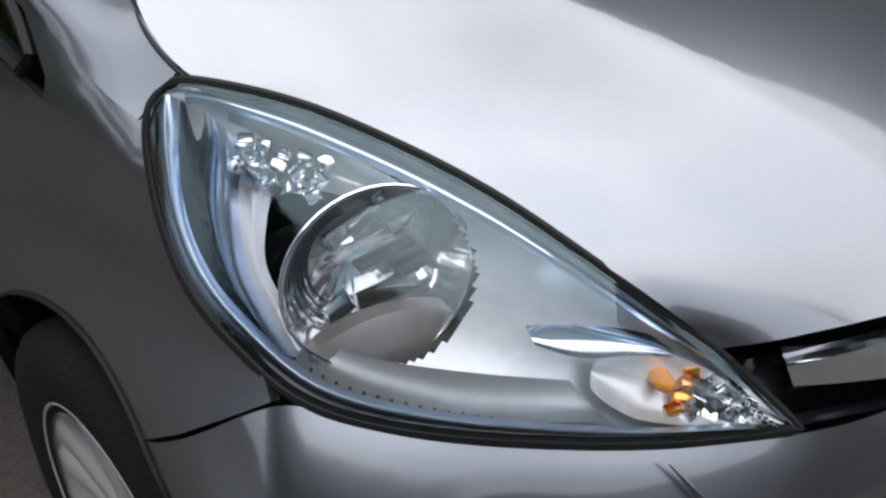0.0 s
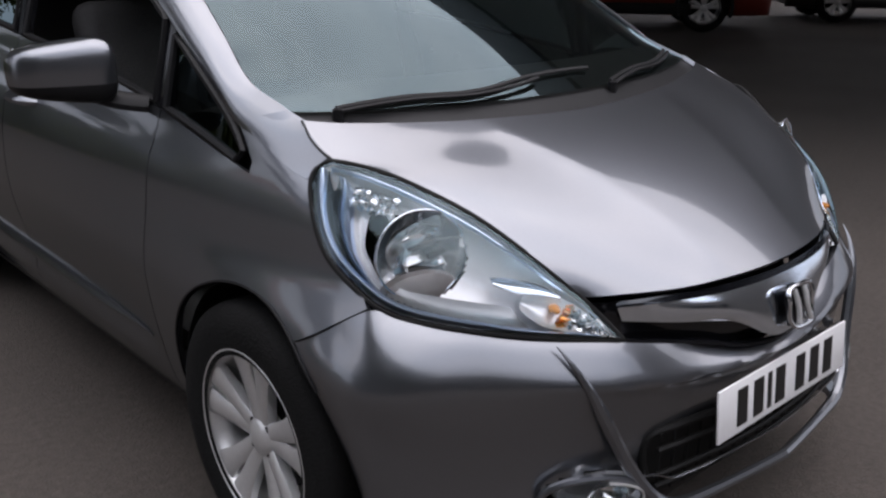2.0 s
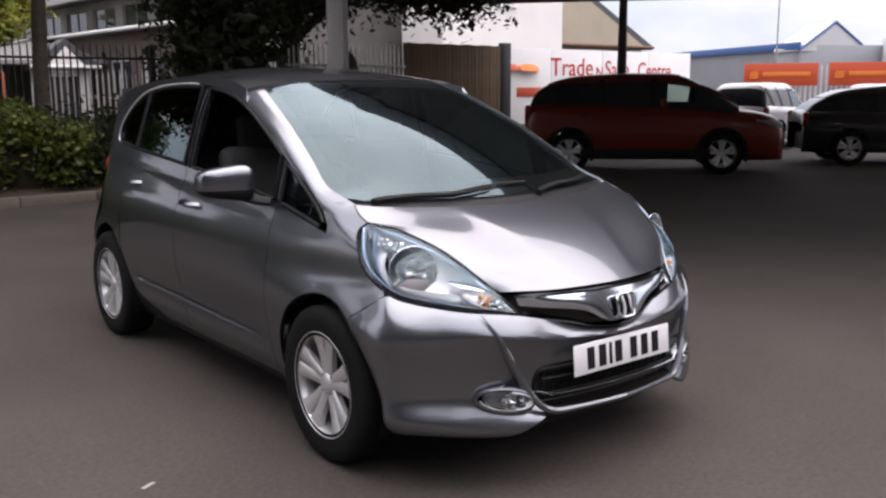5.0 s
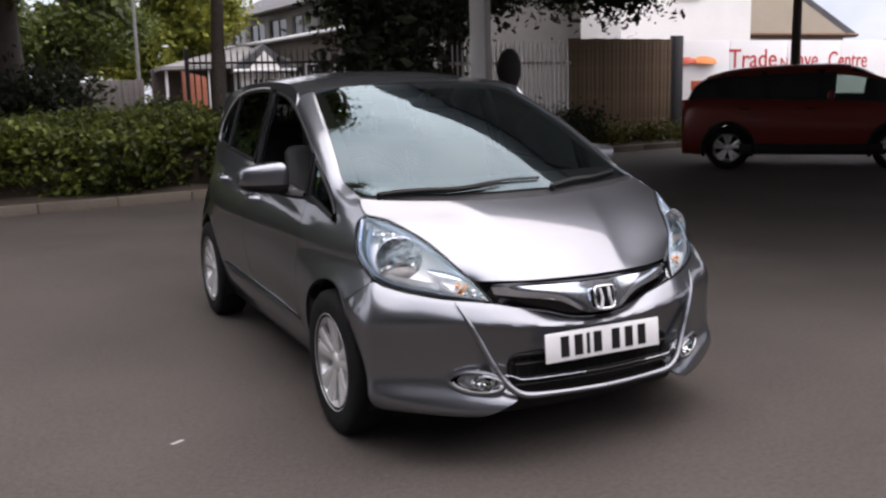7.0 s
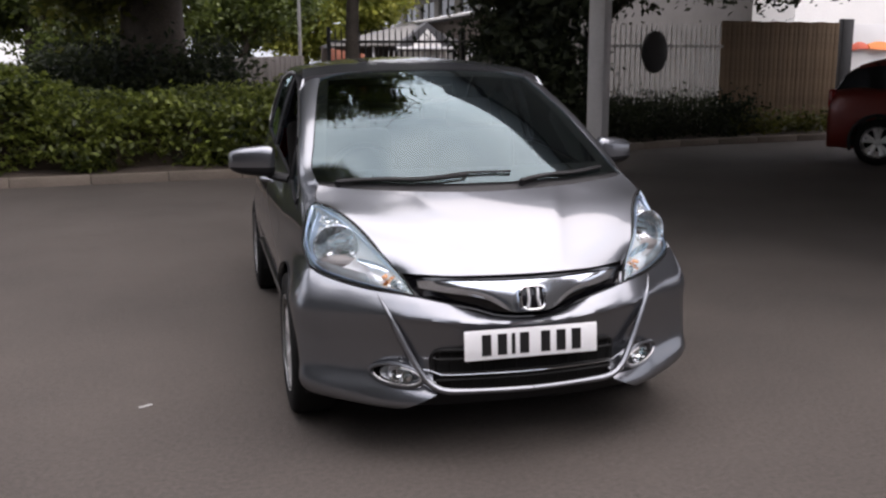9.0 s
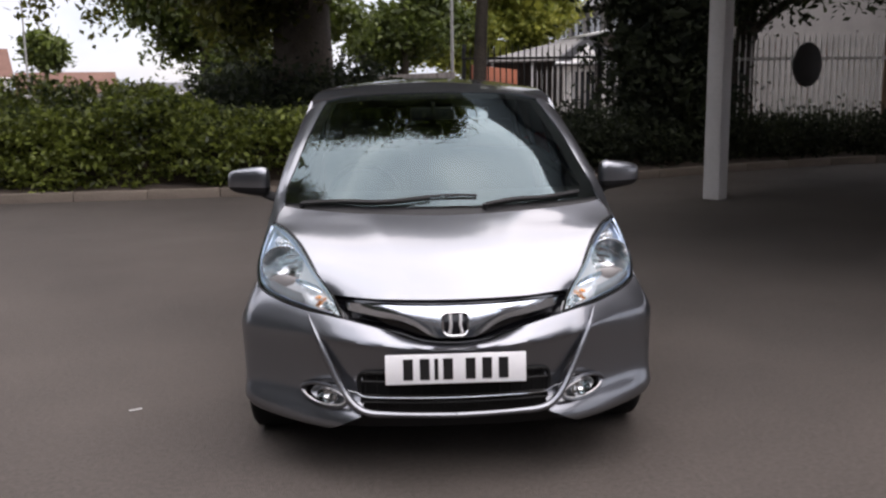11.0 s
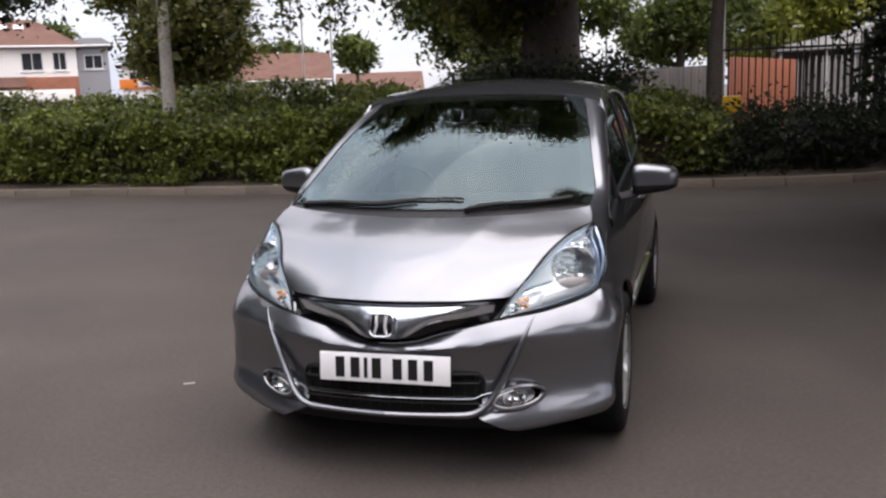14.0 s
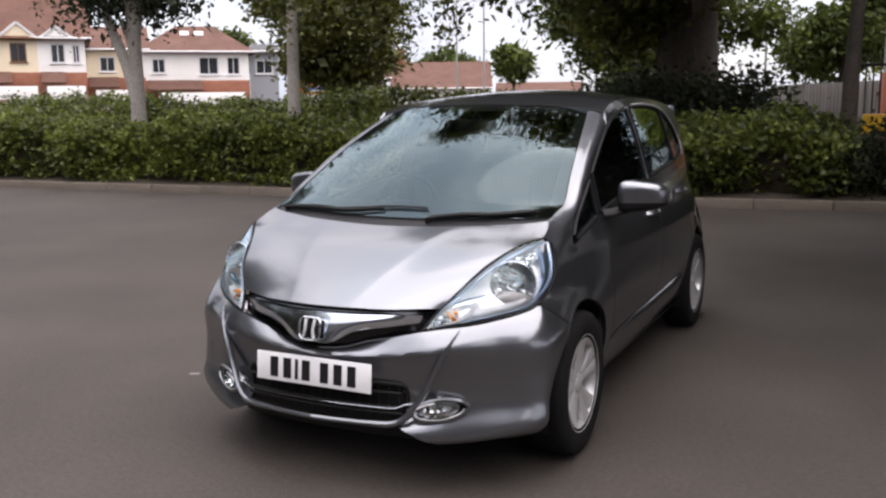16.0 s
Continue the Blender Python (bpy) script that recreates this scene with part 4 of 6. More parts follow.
DOOR_FRONT, DOOR_MID, DOOR_REAR = 0.44, 1.4, 2.12
for sx in (1, -1):
    lamp_edge = [(y, z) for x, y, z in spline(LAMP_LOW, 40) if y > -0.36 and z < 0.915]
    lamp_edge = [q for q in lamp_edge if q[0] > -0.338]
    wing = [(-0.03, 0.985), (-0.085, 0.956), (-0.142, 0.924)] + lamp_edge + [(-0.34, 0.702), (-0.244, 0.636)]
    wing += arc(0, 0.305, 0.35, 122, -16, 26) + [(DOOR_FRONT - 0.004, 0.2)]
    wing += [(DOOR_FRONT - 0.004, 0.5), (DOOR_FRONT - 0.004, 0.8), (DOOR_FRONT - 0.004, value(BELT, DOOR_FRONT) - 0.008)]
    wing += [(0.25, value(BELT, 0.25) - 0.006), (0.042, 0.876), (0.04, 0.9), (0.1, 0.955), (0.12, 0.972), (0.06, 0.985), (0.015, 1.0)]
    wing_part = part("front_wing", mirrored(hem(trimmed(wing, flank, 0.018), 0.012), sx), PAINT, car)
    lip = [flank_out(0.002)(y, z) for y, z in arc(0, 0.305, 0.352, 140, -16, 40)]
    part("arch_lip", mirrored(sweep(lip, 0.003, 8), sx), TRIM, wing_part)
    # the pillar beside the windscreen; its foot runs out over the wing to the lamp
    foot_edge = [(0.707, -0.14, 0.934), (0.704, -0.1, 0.952), (0.698, -0.05, 0.974)]
    edge = spline(foot_edge + [(x + 0.004, y, z + 0.003) for x, y, z in SCREEN[0]], 60)
    low = spline([(-0.125, 0.893), (-0.08, 0.905), (-0.03, 0.922), (0.03, 0.944), (0.12, 0.965), (0.2, 1.012), (0.36, 1.098), (0.6, 1.221), (0.9, 1.348), (0.98, 1.372)], 60)
    outer = np.array([flank_out(0.002 * (1 - ease(12, 22, k)))(*low[k]) for k in range(60)])
    middle = (edge * 0.4 + outer * 0.6) + np.array((0.014, -0.008, 0.01))
    for k in range(40, 60):
        middle[k] -= np.array((0.008, -0.004, 0.0)) * ease(40, 59, k)
    for k in range(28):
        foot = np.array(flank_out(0.003)(edge[k, 1] * 0.4 + outer[k, 1] * 0.6, edge[k, 2] * 0.42 + outer[k, 2] * 0.58))
        middle[k] = foot + (middle[k] - foot) * ease(7, 27, k)
    part("screen_pillar", mirrored(hem(oriented(grid_mesh(loft([edge, middle, outer], 60, 11)), (0.4, 0.7, 0.8)), 0.006), sx), PAINT, car)
    # roof rail above the side glass
    rail_low = [tuple(q) for q in spline([(0.9, 1.348), (1.15, 1.41), (1.5, 1.44), (1.95, 1.437), (2.27, 1.397), (2.47, 1.308), (2.575, 1.2)], 40)]
    rail = rail_low + [(2.6, 1.14), (2.76, 1.14), (2.76, 1.2), (2.76, 1.385)] + [tuple(q) for q in spline([(2.5, 1.435), (2.0, 1.472), (1.3, 1.468), (0.957, 1.416)], 30)]
    part("roof_rail", mirrored(hem(trimmed(rail, flank, 0.035), 0.01), sx), PAINT, car)
    front = [(DOOR_FRONT, 0.23), (DOOR_MID, 0.23)] + [(DOOR_MID, value(BELT, DOOR_MID) - 0.008), (1.0, value(BELT, 1.0) - 0.008), (0.7, value(BELT, 0.7) - 0.008), (DOOR_FRONT, value(BELT, DOOR_FRONT) - 0.008)]
    door_f = part("front_door", mirrored(hem(trimmed(front, flank, 0.016), 0.014), sx), PAINT, car)
    back = [(DOOR_MID + 0.006, 0.23), (2.02, 0.23)] + arc(2.5, 0.305, 0.362, 190, 140, 8) + [(2.235, 0.64), (2.25, 0.8), (2.25, value(BELT, 2.25) - 0.008), (1.8, value(BELT, 1.8) - 0.008), (DOOR_MID + 0.006, value(BELT, DOOR_MID) - 0.008)]
    door_b = part("rear_door", mirrored(hem(trimmed(back, flank, 0.016), 0.014), sx), PAINT, car)
    quarter = arc(2.5, 0.305, 0.358, 138, -14, 26) + [(2.76, 0.24), (2.76, 1.138), (2.6, 1.138), (2.257, value(BELT, 2.257) - 0.008), (2.257, 0.62)]
    quarter_part = part("rear_quarter", mirrored(hem(trimmed(quarter, flank, 0.016), 0.014), sx), PAINT, car)
    part("sill", mirrored(hem(trimmed([(0.33, 0.19), (2.16, 0.19), (2.15, 0.228), (0.345, 0.228)], flank_out(-0.004), 0.03), 0.02), sx), TRIM, car)
    strip = [flank_out(0.003)(y, 0.375 + 0.02 * (y - 0.5)) for y in np.linspace(0.5, 2.05, 30)]
    part("side_moulding", mirrored(sweep(strip, 0, 8, taper=[0.002 + 0.014 * min(1, k / 6) for k in range(30)]), sx), PAINT, door_f)
    for name, y0, y1, mat in (("quarter_light", 0.052, 0.42, SIDE_GLASS), ("front_side_glass", 0.475, 1.36, SIDE_GLASS), ("rear_side_glass", 1.46, 2.17, PRIVACY_GLASS), ("rear_quarter_glass", 2.2, 2.56, PRIVACY_GLASS)):
        o = pane(y0, y1)
        g = car
        if name != "front_side_glass" or sx > 0:   # the window of the other front door is wound down
            g = part(name, mirrored(trimmed(o, flank_out(-0.008), 0.05), sx), mat, car)
            g.visible_shadow = False
        part("glass_seal", mirrored(sweep([flank_out(-0.004)(y, z) for y, z in o], 0.009, 6, True), sx), TRIM, g)
    for y0, y1, y2, y3 in ((0.415, 0.48, 0.425, 0.5), (1.355, 1.465, 1.345, 1.455), (2.165, 2.205, 2.15, 2.2)):
        zt = [np.interp(y, glass_top[:58, 0], glass_top[:58, 1]) + 0.008 for y in (y2, y3)]
        pillar = part("door_pillar", mirrored(hem(trimmed([(y0, value(BELT, y0) - 0.006), (y1, value(BELT, y1) - 0.006), (y3, zt[1]), (y2, zt[0])], flank_out(-0.005), 0.05), 0.02), sx), GLOSS_BLACK, car)
    for y in (1.395, 1.44):
        part("pillar_strip", mirrored(sweep([flank_out(0.0)(y - 0.01 * k / 10, 1.045 + k * 0.037) for k in range(11)], 0.0045, 6), sx), TRIM if y > 1.4 else PAINT, pillar)
    gleam = [flank_out(0.001)(y, z) for y, z in rail_low[14:]] + [flank_out(0.001)(y, z) for y, z in spline([(2.575, 1.2), (2.565, 1.14), (2.52, 1.12)], 8)[1:]]
    part("window_bright_strip", mirrored(sweep(gleam, 0.0065, 8), sx), ALLOY, car, "thin bright window strip")
    for y, z, door in ((1.24, 0.885, door_f), (2.06, 0.93, door_b)):
        x = half_width(y, z)
        hb = sweep(spline([(x - 0.01, y - 0.09, z - 0.004), (x + 0.028, y - 0.05, z), (x + 0.034, y, z + 0.002), (x + 0.028, y + 0.05, z + 0.004), (x - 0.01, y + 0.08, z + 0.005)], 20), 0.016, 8, flat=0.8)
        part("door_handle", mirrored(hb, sx), PAINT, door, "body-coloured pull handle")
    # door mirror
    shell = bmesh.new()
    bmesh.ops.create_uvsphere(shell, u_segments=28, v_segments=16, radius=1)
    for v in shell.verts:
        p = v.co
        q = Vector((math.copysign(abs(p.x) ** 0.48, p.x), math.copysign(abs(p.y) ** 0.65, p.y), math.copysign(abs(p.z) ** 0.52, p.z)))
        v.co = Vector((0.925 + 0.108 * q.x, 0.585 + 0.06 * q.y * (1 if q.y < 0 else 0.75) + 0.035 * q.x, 1.035 + (0.068 - 0.014 * q.x) * q.z))
    up, down = shell, shell.copy()
    bmesh.ops.bisect_plane(up, geom=up.verts[:] + up.edges[:] + up.faces[:], plane_co=(0, 0, 1.008), plane_no=(0, 0, 1), clear_inner=True)
    bmesh.ops.bisect_plane(down, geom=down.verts[:] + down.edges[:] + down.faces[:], plane_co=(0, 0, 1.008), plane_no=(0, 0, 1), clear_outer=True)
    mirror = part("door_mirror", mirrored(up, sx), PAINT, car, "silver door mirror cap with black underside")
    part("mirror_base", mirrored(down, sx), TRIM, mirror)
    part("mirror_stalk", mirrored(sweep(spline([(0.87, 0.575, 0.985), (0.82, 0.54, 0.965), (0.76, 0.5, 0.955)], 10), 0.026, 10, flat=0.6), sx), TRIM, mirror)
    part("mirror_glass", mirrored(box((0.17, 0.004, 0.1), (0.925, 0.632, 1.035), 0.001, Matrix.Rotation(radians(12), 3, "Z")), sx), CHROME, mirror)
    # wheel housings
    for cy in (0, 2.5):
        tub = bmesh.new()
        ring_a = [tub.verts.new((0.8 if cy == 0 else 0.81, y, z)) for y, z in arc(cy, 0.305, 0.347, 200, -20, 24)]
        ring_b = [tub.verts.new((0.52, y, z)) for y, z in arc(cy, 0.305, 0.347, 200, -20, 24)]
        for k in range(23):
            tub.faces.new((ring_a[k], ring_a[k + 1], ring_b[k + 1], ring_b[k]))
        tub.faces.new(ring_b)
        part("wheel_arch_liner", mirrored(tub, sx), TRIM, car)

# wheels
TYRE = [(0.19, 0.085), (0.21, 0.09), (0.25, 0.096), (0.285, 0.09), (0.299, 0.078), (0.304, 0.06), (0.305, 0.0), (0.304, -0.06), (0.299, -0.078), (0.28, -0.092), (0.2, -0.09)]
RIM = [(0.205, 0.082), (0.208, 0.088), (0.204, 0.09), (0.197, 0.084), (0.19, 0.07), (0.182, 0.02), (0.18, -0.06), (0.195, -0.085)]


def wheel(sx, y, parent, tyre=TYRE, rim=RIM, spokes=5, twin=12.0, at=0.748, height=0.305, grow=1.0):
    turn = Matrix.Translation((sx * at, y, height)) @ Matrix.Diagonal((sx * grow, grow, grow, 1))
    def put(bm):
        bm.transform(turn)
        if sx < 0:
            bmesh.ops.reverse_faces(bm, faces=bm.faces)
        return bm
    w = part("wheel", put(turned(tyre, 56)), RUBBER, parent, "alloy wheel with black tyre")
    r = part("rim", put(turned(rim, 48)), ALLOY, w, "silver alloy rim")
    part("brake_disc", put(turned([(0.0, 0.02), (0.125, 0.02), (0.13, 0.012), (0.13, 0.0)], 32)), MESH_BLACK, w)
    hub = turned([(0.0, 0.075), (0.018, 0.075), (0.03, 0.071), (0.042, 0.066), (0.052, 0.055), (0.054, 0.03)], 28)
    part("hub_cap", put(hub), ALLOY, r)
    for k in range(spokes):
        for d in ((-twin, twin) if twin else (0,)):
            a = radians(90 + 360 * k / spokes + d)
            bm = bmesh.new()
            ring_list = []
            for rad, wide, deep, front in ((0.035, 0.02, 0.03, 0.064), (0.09, 0.021, 0.028, 0.07), (0.15, 0.026, 0.025, 0.076), (0.19, 0.036, 0.022, 0.081)):
                c = Vector((0, math.cos(a), math.sin(a))) * rad
                t = Vector((0, -math.sin(a), math.cos(a)))
                ring_list.append([bm.verts.new(c + t * s * wide + Vector((f, 0, 0))) for s, f in ((-1, front - deep), (-1, front - 0.005), (-0.6, front), (0.6, front), (1, front - 0.005), (1, front - deep))])
            for p, q in zip(ring_list, ring_list[1:]):
                for i in range(5):
                    bm.faces.new((p[i], p[i + 1], q[i + 1], q[i]))
            bmesh.ops.recalc_face_normals(bm, faces=bm.faces)
            part("spoke", put(bm), ALLOY, r)
    for k in range(4):
        a = radians(45 + 90 * k)
        part("wheel_nut", put(box((0.012, 0.014, 0.014), (0.06, 0.042 * math.cos(a), 0.042 * math.sin(a)), 0.003)), MESH_BLACK, r)



# the tail
TAIL = []
for z, yc in ((0.2, 2.98), (0.3, 3.09), (0.5, 3.12), (0.62, 3.1), (0.8, 3.07), (1.0, 3.03), (1.14, 3.02), (1.28, 2.99), (1.4, 2.96), (1.425, 2.98)):
    w = half_width(2.76, min(z, 1.385))
    TAIL.append(both([(0, yc, z), (w * 0.45, yc - 0.012, z), (w * 0.75, yc - 0.06, z), (w * 0.93, yc - 0.17, z), (w, 2.762, z)]))
tail = part("tailgate", oriented(grid_mesh(loft(TAIL, 61, 40), lambda c, i, j: not (abs(c[0]) < 0.5 and 1.06 < c[2] < 1.33))), PAINT, car)
rear_glass = part("rear_window", oriented(grid_mesh(loft([both([(0, yc - 0.008, z), (0.3, yc - 0.012, z), (0.52, yc - 0.04, z)]) for z, yc in ((1.04, 3.025), (1.18, 3.01), (1.35, 2.972))], 31, 9))), PRIVACY_GLASS, car)
rear_glass.visible_shadow = False
for sx in (1, -1):
    part("tail_lamp", mirrored(sweep(spline([(0.6, 2.97, 0.84), (0.605, 2.95, 0.95), (0.59, 2.935, 1.06)], 12), 0, 10, taper=[0.03 + 0.035 * math.sin(math.pi * k / 11) for k in range(12)]), sx), TAIL_RED, car)
part("rear_plate", box((0.52, 0.006, 0.111), (0, 3.125, 0.6), 0.002), PLATE_YELLOW, car)
part("floor_pan", box((1.5, 3.1, 0.1), (0, 1.25, 0.24), 0.03), TRIM, car)

# cabin
part("cabin_floor", box((1.42, 2.4, 0.06), (0, 1.6, 0.32), 0.02), CABIN, car)
dash_rows = [[(-0.68, y, z), (-0.36, y - 0.02, z + (0.035 if 0.2 < y < 0.5 else 0)), (0, y - 0.03, z), (0.36, y - 0.02, z + 0.005), (0.68, y, z)] for y, z in ((0.02, 0.93), (0.2, 0.945), (0.4, 0.94), (0.5, 0.9), (0.53, 0.78), (0.5, 0.6))]
part("dashboard", oriented(grid_mesh(loft(dash_rows, 41, 24)), (0, 0.2, 0.4)), CABIN_GREY, car, "dark grey dashboard")
part("bulkhead", box((1.4, 0.04, 0.66), (0, 0.02, 0.6), 0.01), TRIM, car)
hoop = [Vector((-0.36 + 0.18 * math.cos(a), 0.66 + 0.07 * math.sin(a), 0.92 + 0.165 * math.sin(a))) for a in np.linspace(0, math.tau, 40, endpoint=False)]
steering = part("steering_wheel", sweep(hoop, 0.014, 8, True), TRIM, car)
part("steering_hub", merged(box((0.12, 0.05, 0.11), (-0.36, 0.64, 0.91), 0.02), box((0.34, 0.02, 0.03), (-0.36, 0.65, 0.925), 0.008), box((0.03, 0.02, 0.16), (-0.36, 0.62, 0.84), 0.008)), TRIM, steering)


def seat(x, y, wide, name):
    s = part(name, merged(box((wide, 0.5, 0.16), (x, y, 0.5), 0.05, None, 3)), CABIN, car, "dark cloth seat")
    part("seat_back", box((wide, 0.13, 0.62), (x, y + 0.3, 0.83), 0.05, Matrix.Rotation(radians(-14), 3, "X"), 3), CABIN, s)
    return s


for x in (-0.36, 0.36):
    s = seat(x, 0.98, 0.5, "front_seat")
    part("headrest", box((0.27, 0.1, 0.19), (x, 1.38, 1.2), 0.045, Matrix.Rotation(radians(-10), 3, "X"), 3), CABIN, s)
s = seat(0, 1.85, 1.25, "rear_seat")
for x in (-0.4, 0, 0.4):
    part("headrest", box((0.26, 0.09, 0.14), (x, 2.24, 1.17), 0.04, None, 3), CABIN, s)
part("headlining", oriented(grid_mesh(loft(full_guides(ROOF), 20, 21) * np.array((0.97, 1, 1)) - np.array((0, 0, 0.035)))), CABIN_GREY, car)
inner_mirror = part("interior_mirror", box((0.23, 0.03, 0.065), (0, 0.79, 1.345), 0.012), TRIM, car)
part("mirror_stem", sweep([(0, 0.76, 1.4), (0, 0.785, 1.35)], 0.01, 8), TRIM, inner_mirror)


def on_screen(x, up, out):
    """A place on the windscreen at half-width x and a share of its height, a little outside it."""
    k = int(round((1 - up) * 0 + up * (screen_grid.shape[1] - 1)))
    col = screen_grid[:, k]
    j = int(np.argmin(np.abs(col[:, 0] - x)))
    return Vector(col[j]) + Vector((0, -0.55, 0.83)) * out


wiper_long = [on_screen(x, u, 0.009) for x, u in ((-0.62, 0.0), (-0.45, 0.02), (-0.25, 0.04), (-0.05, 0.06), (0.16, 0.07))]
wiper_short = [on_screen(x, u, 0.009) for x, u in ((0.18, 0.0), (0.32, 0.02), (0.45, 0.04), (0.6, 0.07))]
for line in (wiper_long, wiper_short):
    w = part("wiper", sweep(spline([tuple(q) for q in line], 24), 0.0065, 6, flat=0.8), TRIM, car, "black windscreen wiper")
    q = [tuple(Vector(v) + Vector((0, -0.015, -0.004))) for v in line[:4]]
    part("wiper_arm", sweep(spline(q, 16), 0.0055, 6), TRIM, w)
    part("wiper_spindle", sweep([tuple(Vector(line[0]) + Vector((0, -0.006, -0.03))), tuple(Vector(line[0]) + Vector((0, -0.006, 0.0)))], 0.012, 10), TRIM, w)

# the cabin is a little shorter than drawn above: draw its rear in
for ob in car.children_recursive:
    for v in ob.data.vertices:
        if v.co.y > 0.6:
            v.co.y = 0.6 + (v.co.y - 0.6) * 0.945
for sx in (1, -1):
    for y in (0, 2.395):
        wheel(sx, y, car)


# ---- the ground, kerb and bed ----
gm = bmesh.new()
bmesh.ops.create_grid(gm, x_segments=150, y_segments=150, size=450)
for v in gm.verts:
    far = -0.72 * v.co.x + 0.69 * v.co.y
    v.co.z = -1.7 * ease(18, 40, far)
setting("ground", gm, ASPHALT, "worn grey asphalt of a car park", smooth=True)
KERB_LINE = spline([(-22, 7.25), (-14, 7.85), (-7, 8.45), (0, 9.15), (2.4, 9.55), (4.6, 10.6), (7.5, 11.85), (11, 12.4), (16, 12.7)], 160)


def kerb_at(x):
    return float(np.interp(x, KERB_LINE[:, 0], KERB_LINE[:, 1]))


bed = bmesh.new()
bx = np.linspace(-22, 16, 96)
rows_ = [[bed.verts.new((x, kerb_at(x) + d, z + 0.03 * noise.noise(Vector((x, d, 0))))) for x in bx] for d, z in ((0.1, 0.06), (0.4, 0.13), (1.2, 0.2), (2.5, 0.2), (4.0, 0.1), (5.0, -0.2))]
for a, b in zip(rows_, rows_[1:]):
    for k in range(len(bx) - 1):
        bed.faces.new((a[k], a[k + 1], b[k + 1], b[k]))
setting("planting_bed", bed, SOIL, "bare brown soil bed behind the kerb", smooth=True)
kerb = base("kerb", "row of worn concrete kerb stones", "kerb", kind="structure")
stone = mesh_of("kerb_stone", box((0.9, 0.14, 0.2), (0, 0, 0.02), 0.012), KERB)
walked, last = 0.0, KERB_LINE[0]
for a, b in zip(KERB_LINE, KERB_LINE[1:]):
    walked += float(np.linalg.norm(b - a))
    if walked >= 0.91:
        walked = 0.0
        mid = (last + b) / 2
        ob = new("kerb_stone", stone)
        ob.parent = kerb
        ob.matrix_basis = pose(mid[0], mid[1], 0.006 * random.random(), 0, 0, math.degrees(math.atan2(b[1] - last[1], b[0] - last[0])))
        ob.scale.x = float(np.linalg.norm(b - last)) / 0.91
        last = b

# ---- plants ----
rng = np.random.default_rng(7)


def leaves(centres, spread, count, size, flat=0.35):
    """Many small folded leaves, scattered round centres."""
    centres, spread = np.asarray(centres, float), np.asarray(spread, float)
    pick = rng.integers(0, len(centres), count)
    pos = centres[pick] + rng.normal(0, 1, (count, 3)) * (spread[pick] if spread.ndim == 2 else spread)
    n = rng.normal(0, 1, (count, 3)) + np.array((0, 0, flat * 2))
    n /= np.linalg.norm(n, axis=1)[:, None]
    t = np.cross(n, rng.normal(0, 1, (count, 3)))
    t /= np.linalg.norm(t, axis=1)[:, None]
    b = np.cross(n, t)
    s = (size * rng.uniform(0.6, 1.35, count))[:, None]
    v = np.stack([pos - t * s * 0.5, pos + b * s * 0.26 + n * s * 0.07, pos + t * s * 0.5, pos - b * s * 0.26 + n * s * 0.07], axis=1).reshape(-1, 3)
    return v


def leaf_mesh(name, verts, mat):
    k = len(verts) // 4
    me = bpy.data.meshes.new(name)
    me.from_pydata(verts.tolist(), [], np.arange(k * 4).reshape(k, 4).tolist())
    me.materials.append(mat)
    return me


def tree(label, at, height, trunk_r, crown, leaf, count, size, bark=BARK, lean=0.0, skirts=(), name="tree", limbs=9, fork=()):
    """crown: list of (dx, dy, z, rx, ry, rz) lobes; skirts: extra hanging clumps."""
    t = base(name, label, "tree", at)
    top = crown[0][2]
    line = spline([(0, 0, -0.3), (lean * 0.2, 0.03, top * 0.3), (lean * 0.6 + 0.08, -0.05, top * 0.65), (lean, 0, min(height * 0.9, top + 1))], 20)
    pieces = [sweep(line, 0, 14, taper=[trunk_r * (1.25 if k == 0 else 1.0) * (1 - 0.72 * k / 19) for k in range(20)])]
    cs, sp = [], []
    for dx, dy, z, rx, ry, rz in crown:
        m = max(6, int(7 * rx * ry * rz / 3))
        for _ in range(m):
            d = rng.normal(0, 1, 3)
            d *= rng.uniform(0.55, 1.0) ** 0.5 / np.linalg.norm(d)
            cs.append((dx + d[0] * rx, dy + d[1] * ry, z + d[2] * rz))
            sp.append((0.42, 0.42, 0.3))
    for k in range(min(limbs, len(cs))):
        c = cs[(k * 7) % len(cs)]
        z0 = max(min(c[2] * 0.62, top), 1.2)
        s = np.array([np.interp(z0, line[:, 2], line[:, i]) for i in range(2)] + [z0])
        mid = s * 0.5 + np.array(c) * 0.5 + np.array((0, 0, 0.35))
        pieces.append(sweep(spline([s, mid, c], 9), 0, 6, taper=[trunk_r * 0.42 * (1 - 0.88 * q / 8) for q in range(9)]))
    if fork:
        pieces.append(sweep(spline(fork, 12), 0, 9, taper=[trunk_r * 0.72 * (1 - 0.6 * q / 11) for q in range(12)]))
    part("trunk", merged(*pieces), bark, t)
    verts = np.concatenate([leaves(cs, np.array(sp), count, size), leaves(np.array(cs) * 0.9 + np.array((0, 0, top)) * 0.1, 0.35, count // 9, size * 2.3)])
    if skirts:
        verts = np.concatenate([verts, leaves(skirts, np.array((0.13, 0.13, 0.24)), 150 * len(skirts), 0.11)])
    crown_ob = new("crown", leaf_mesh("crown", verts, leaf))
    crown_ob.parent = t
    return t


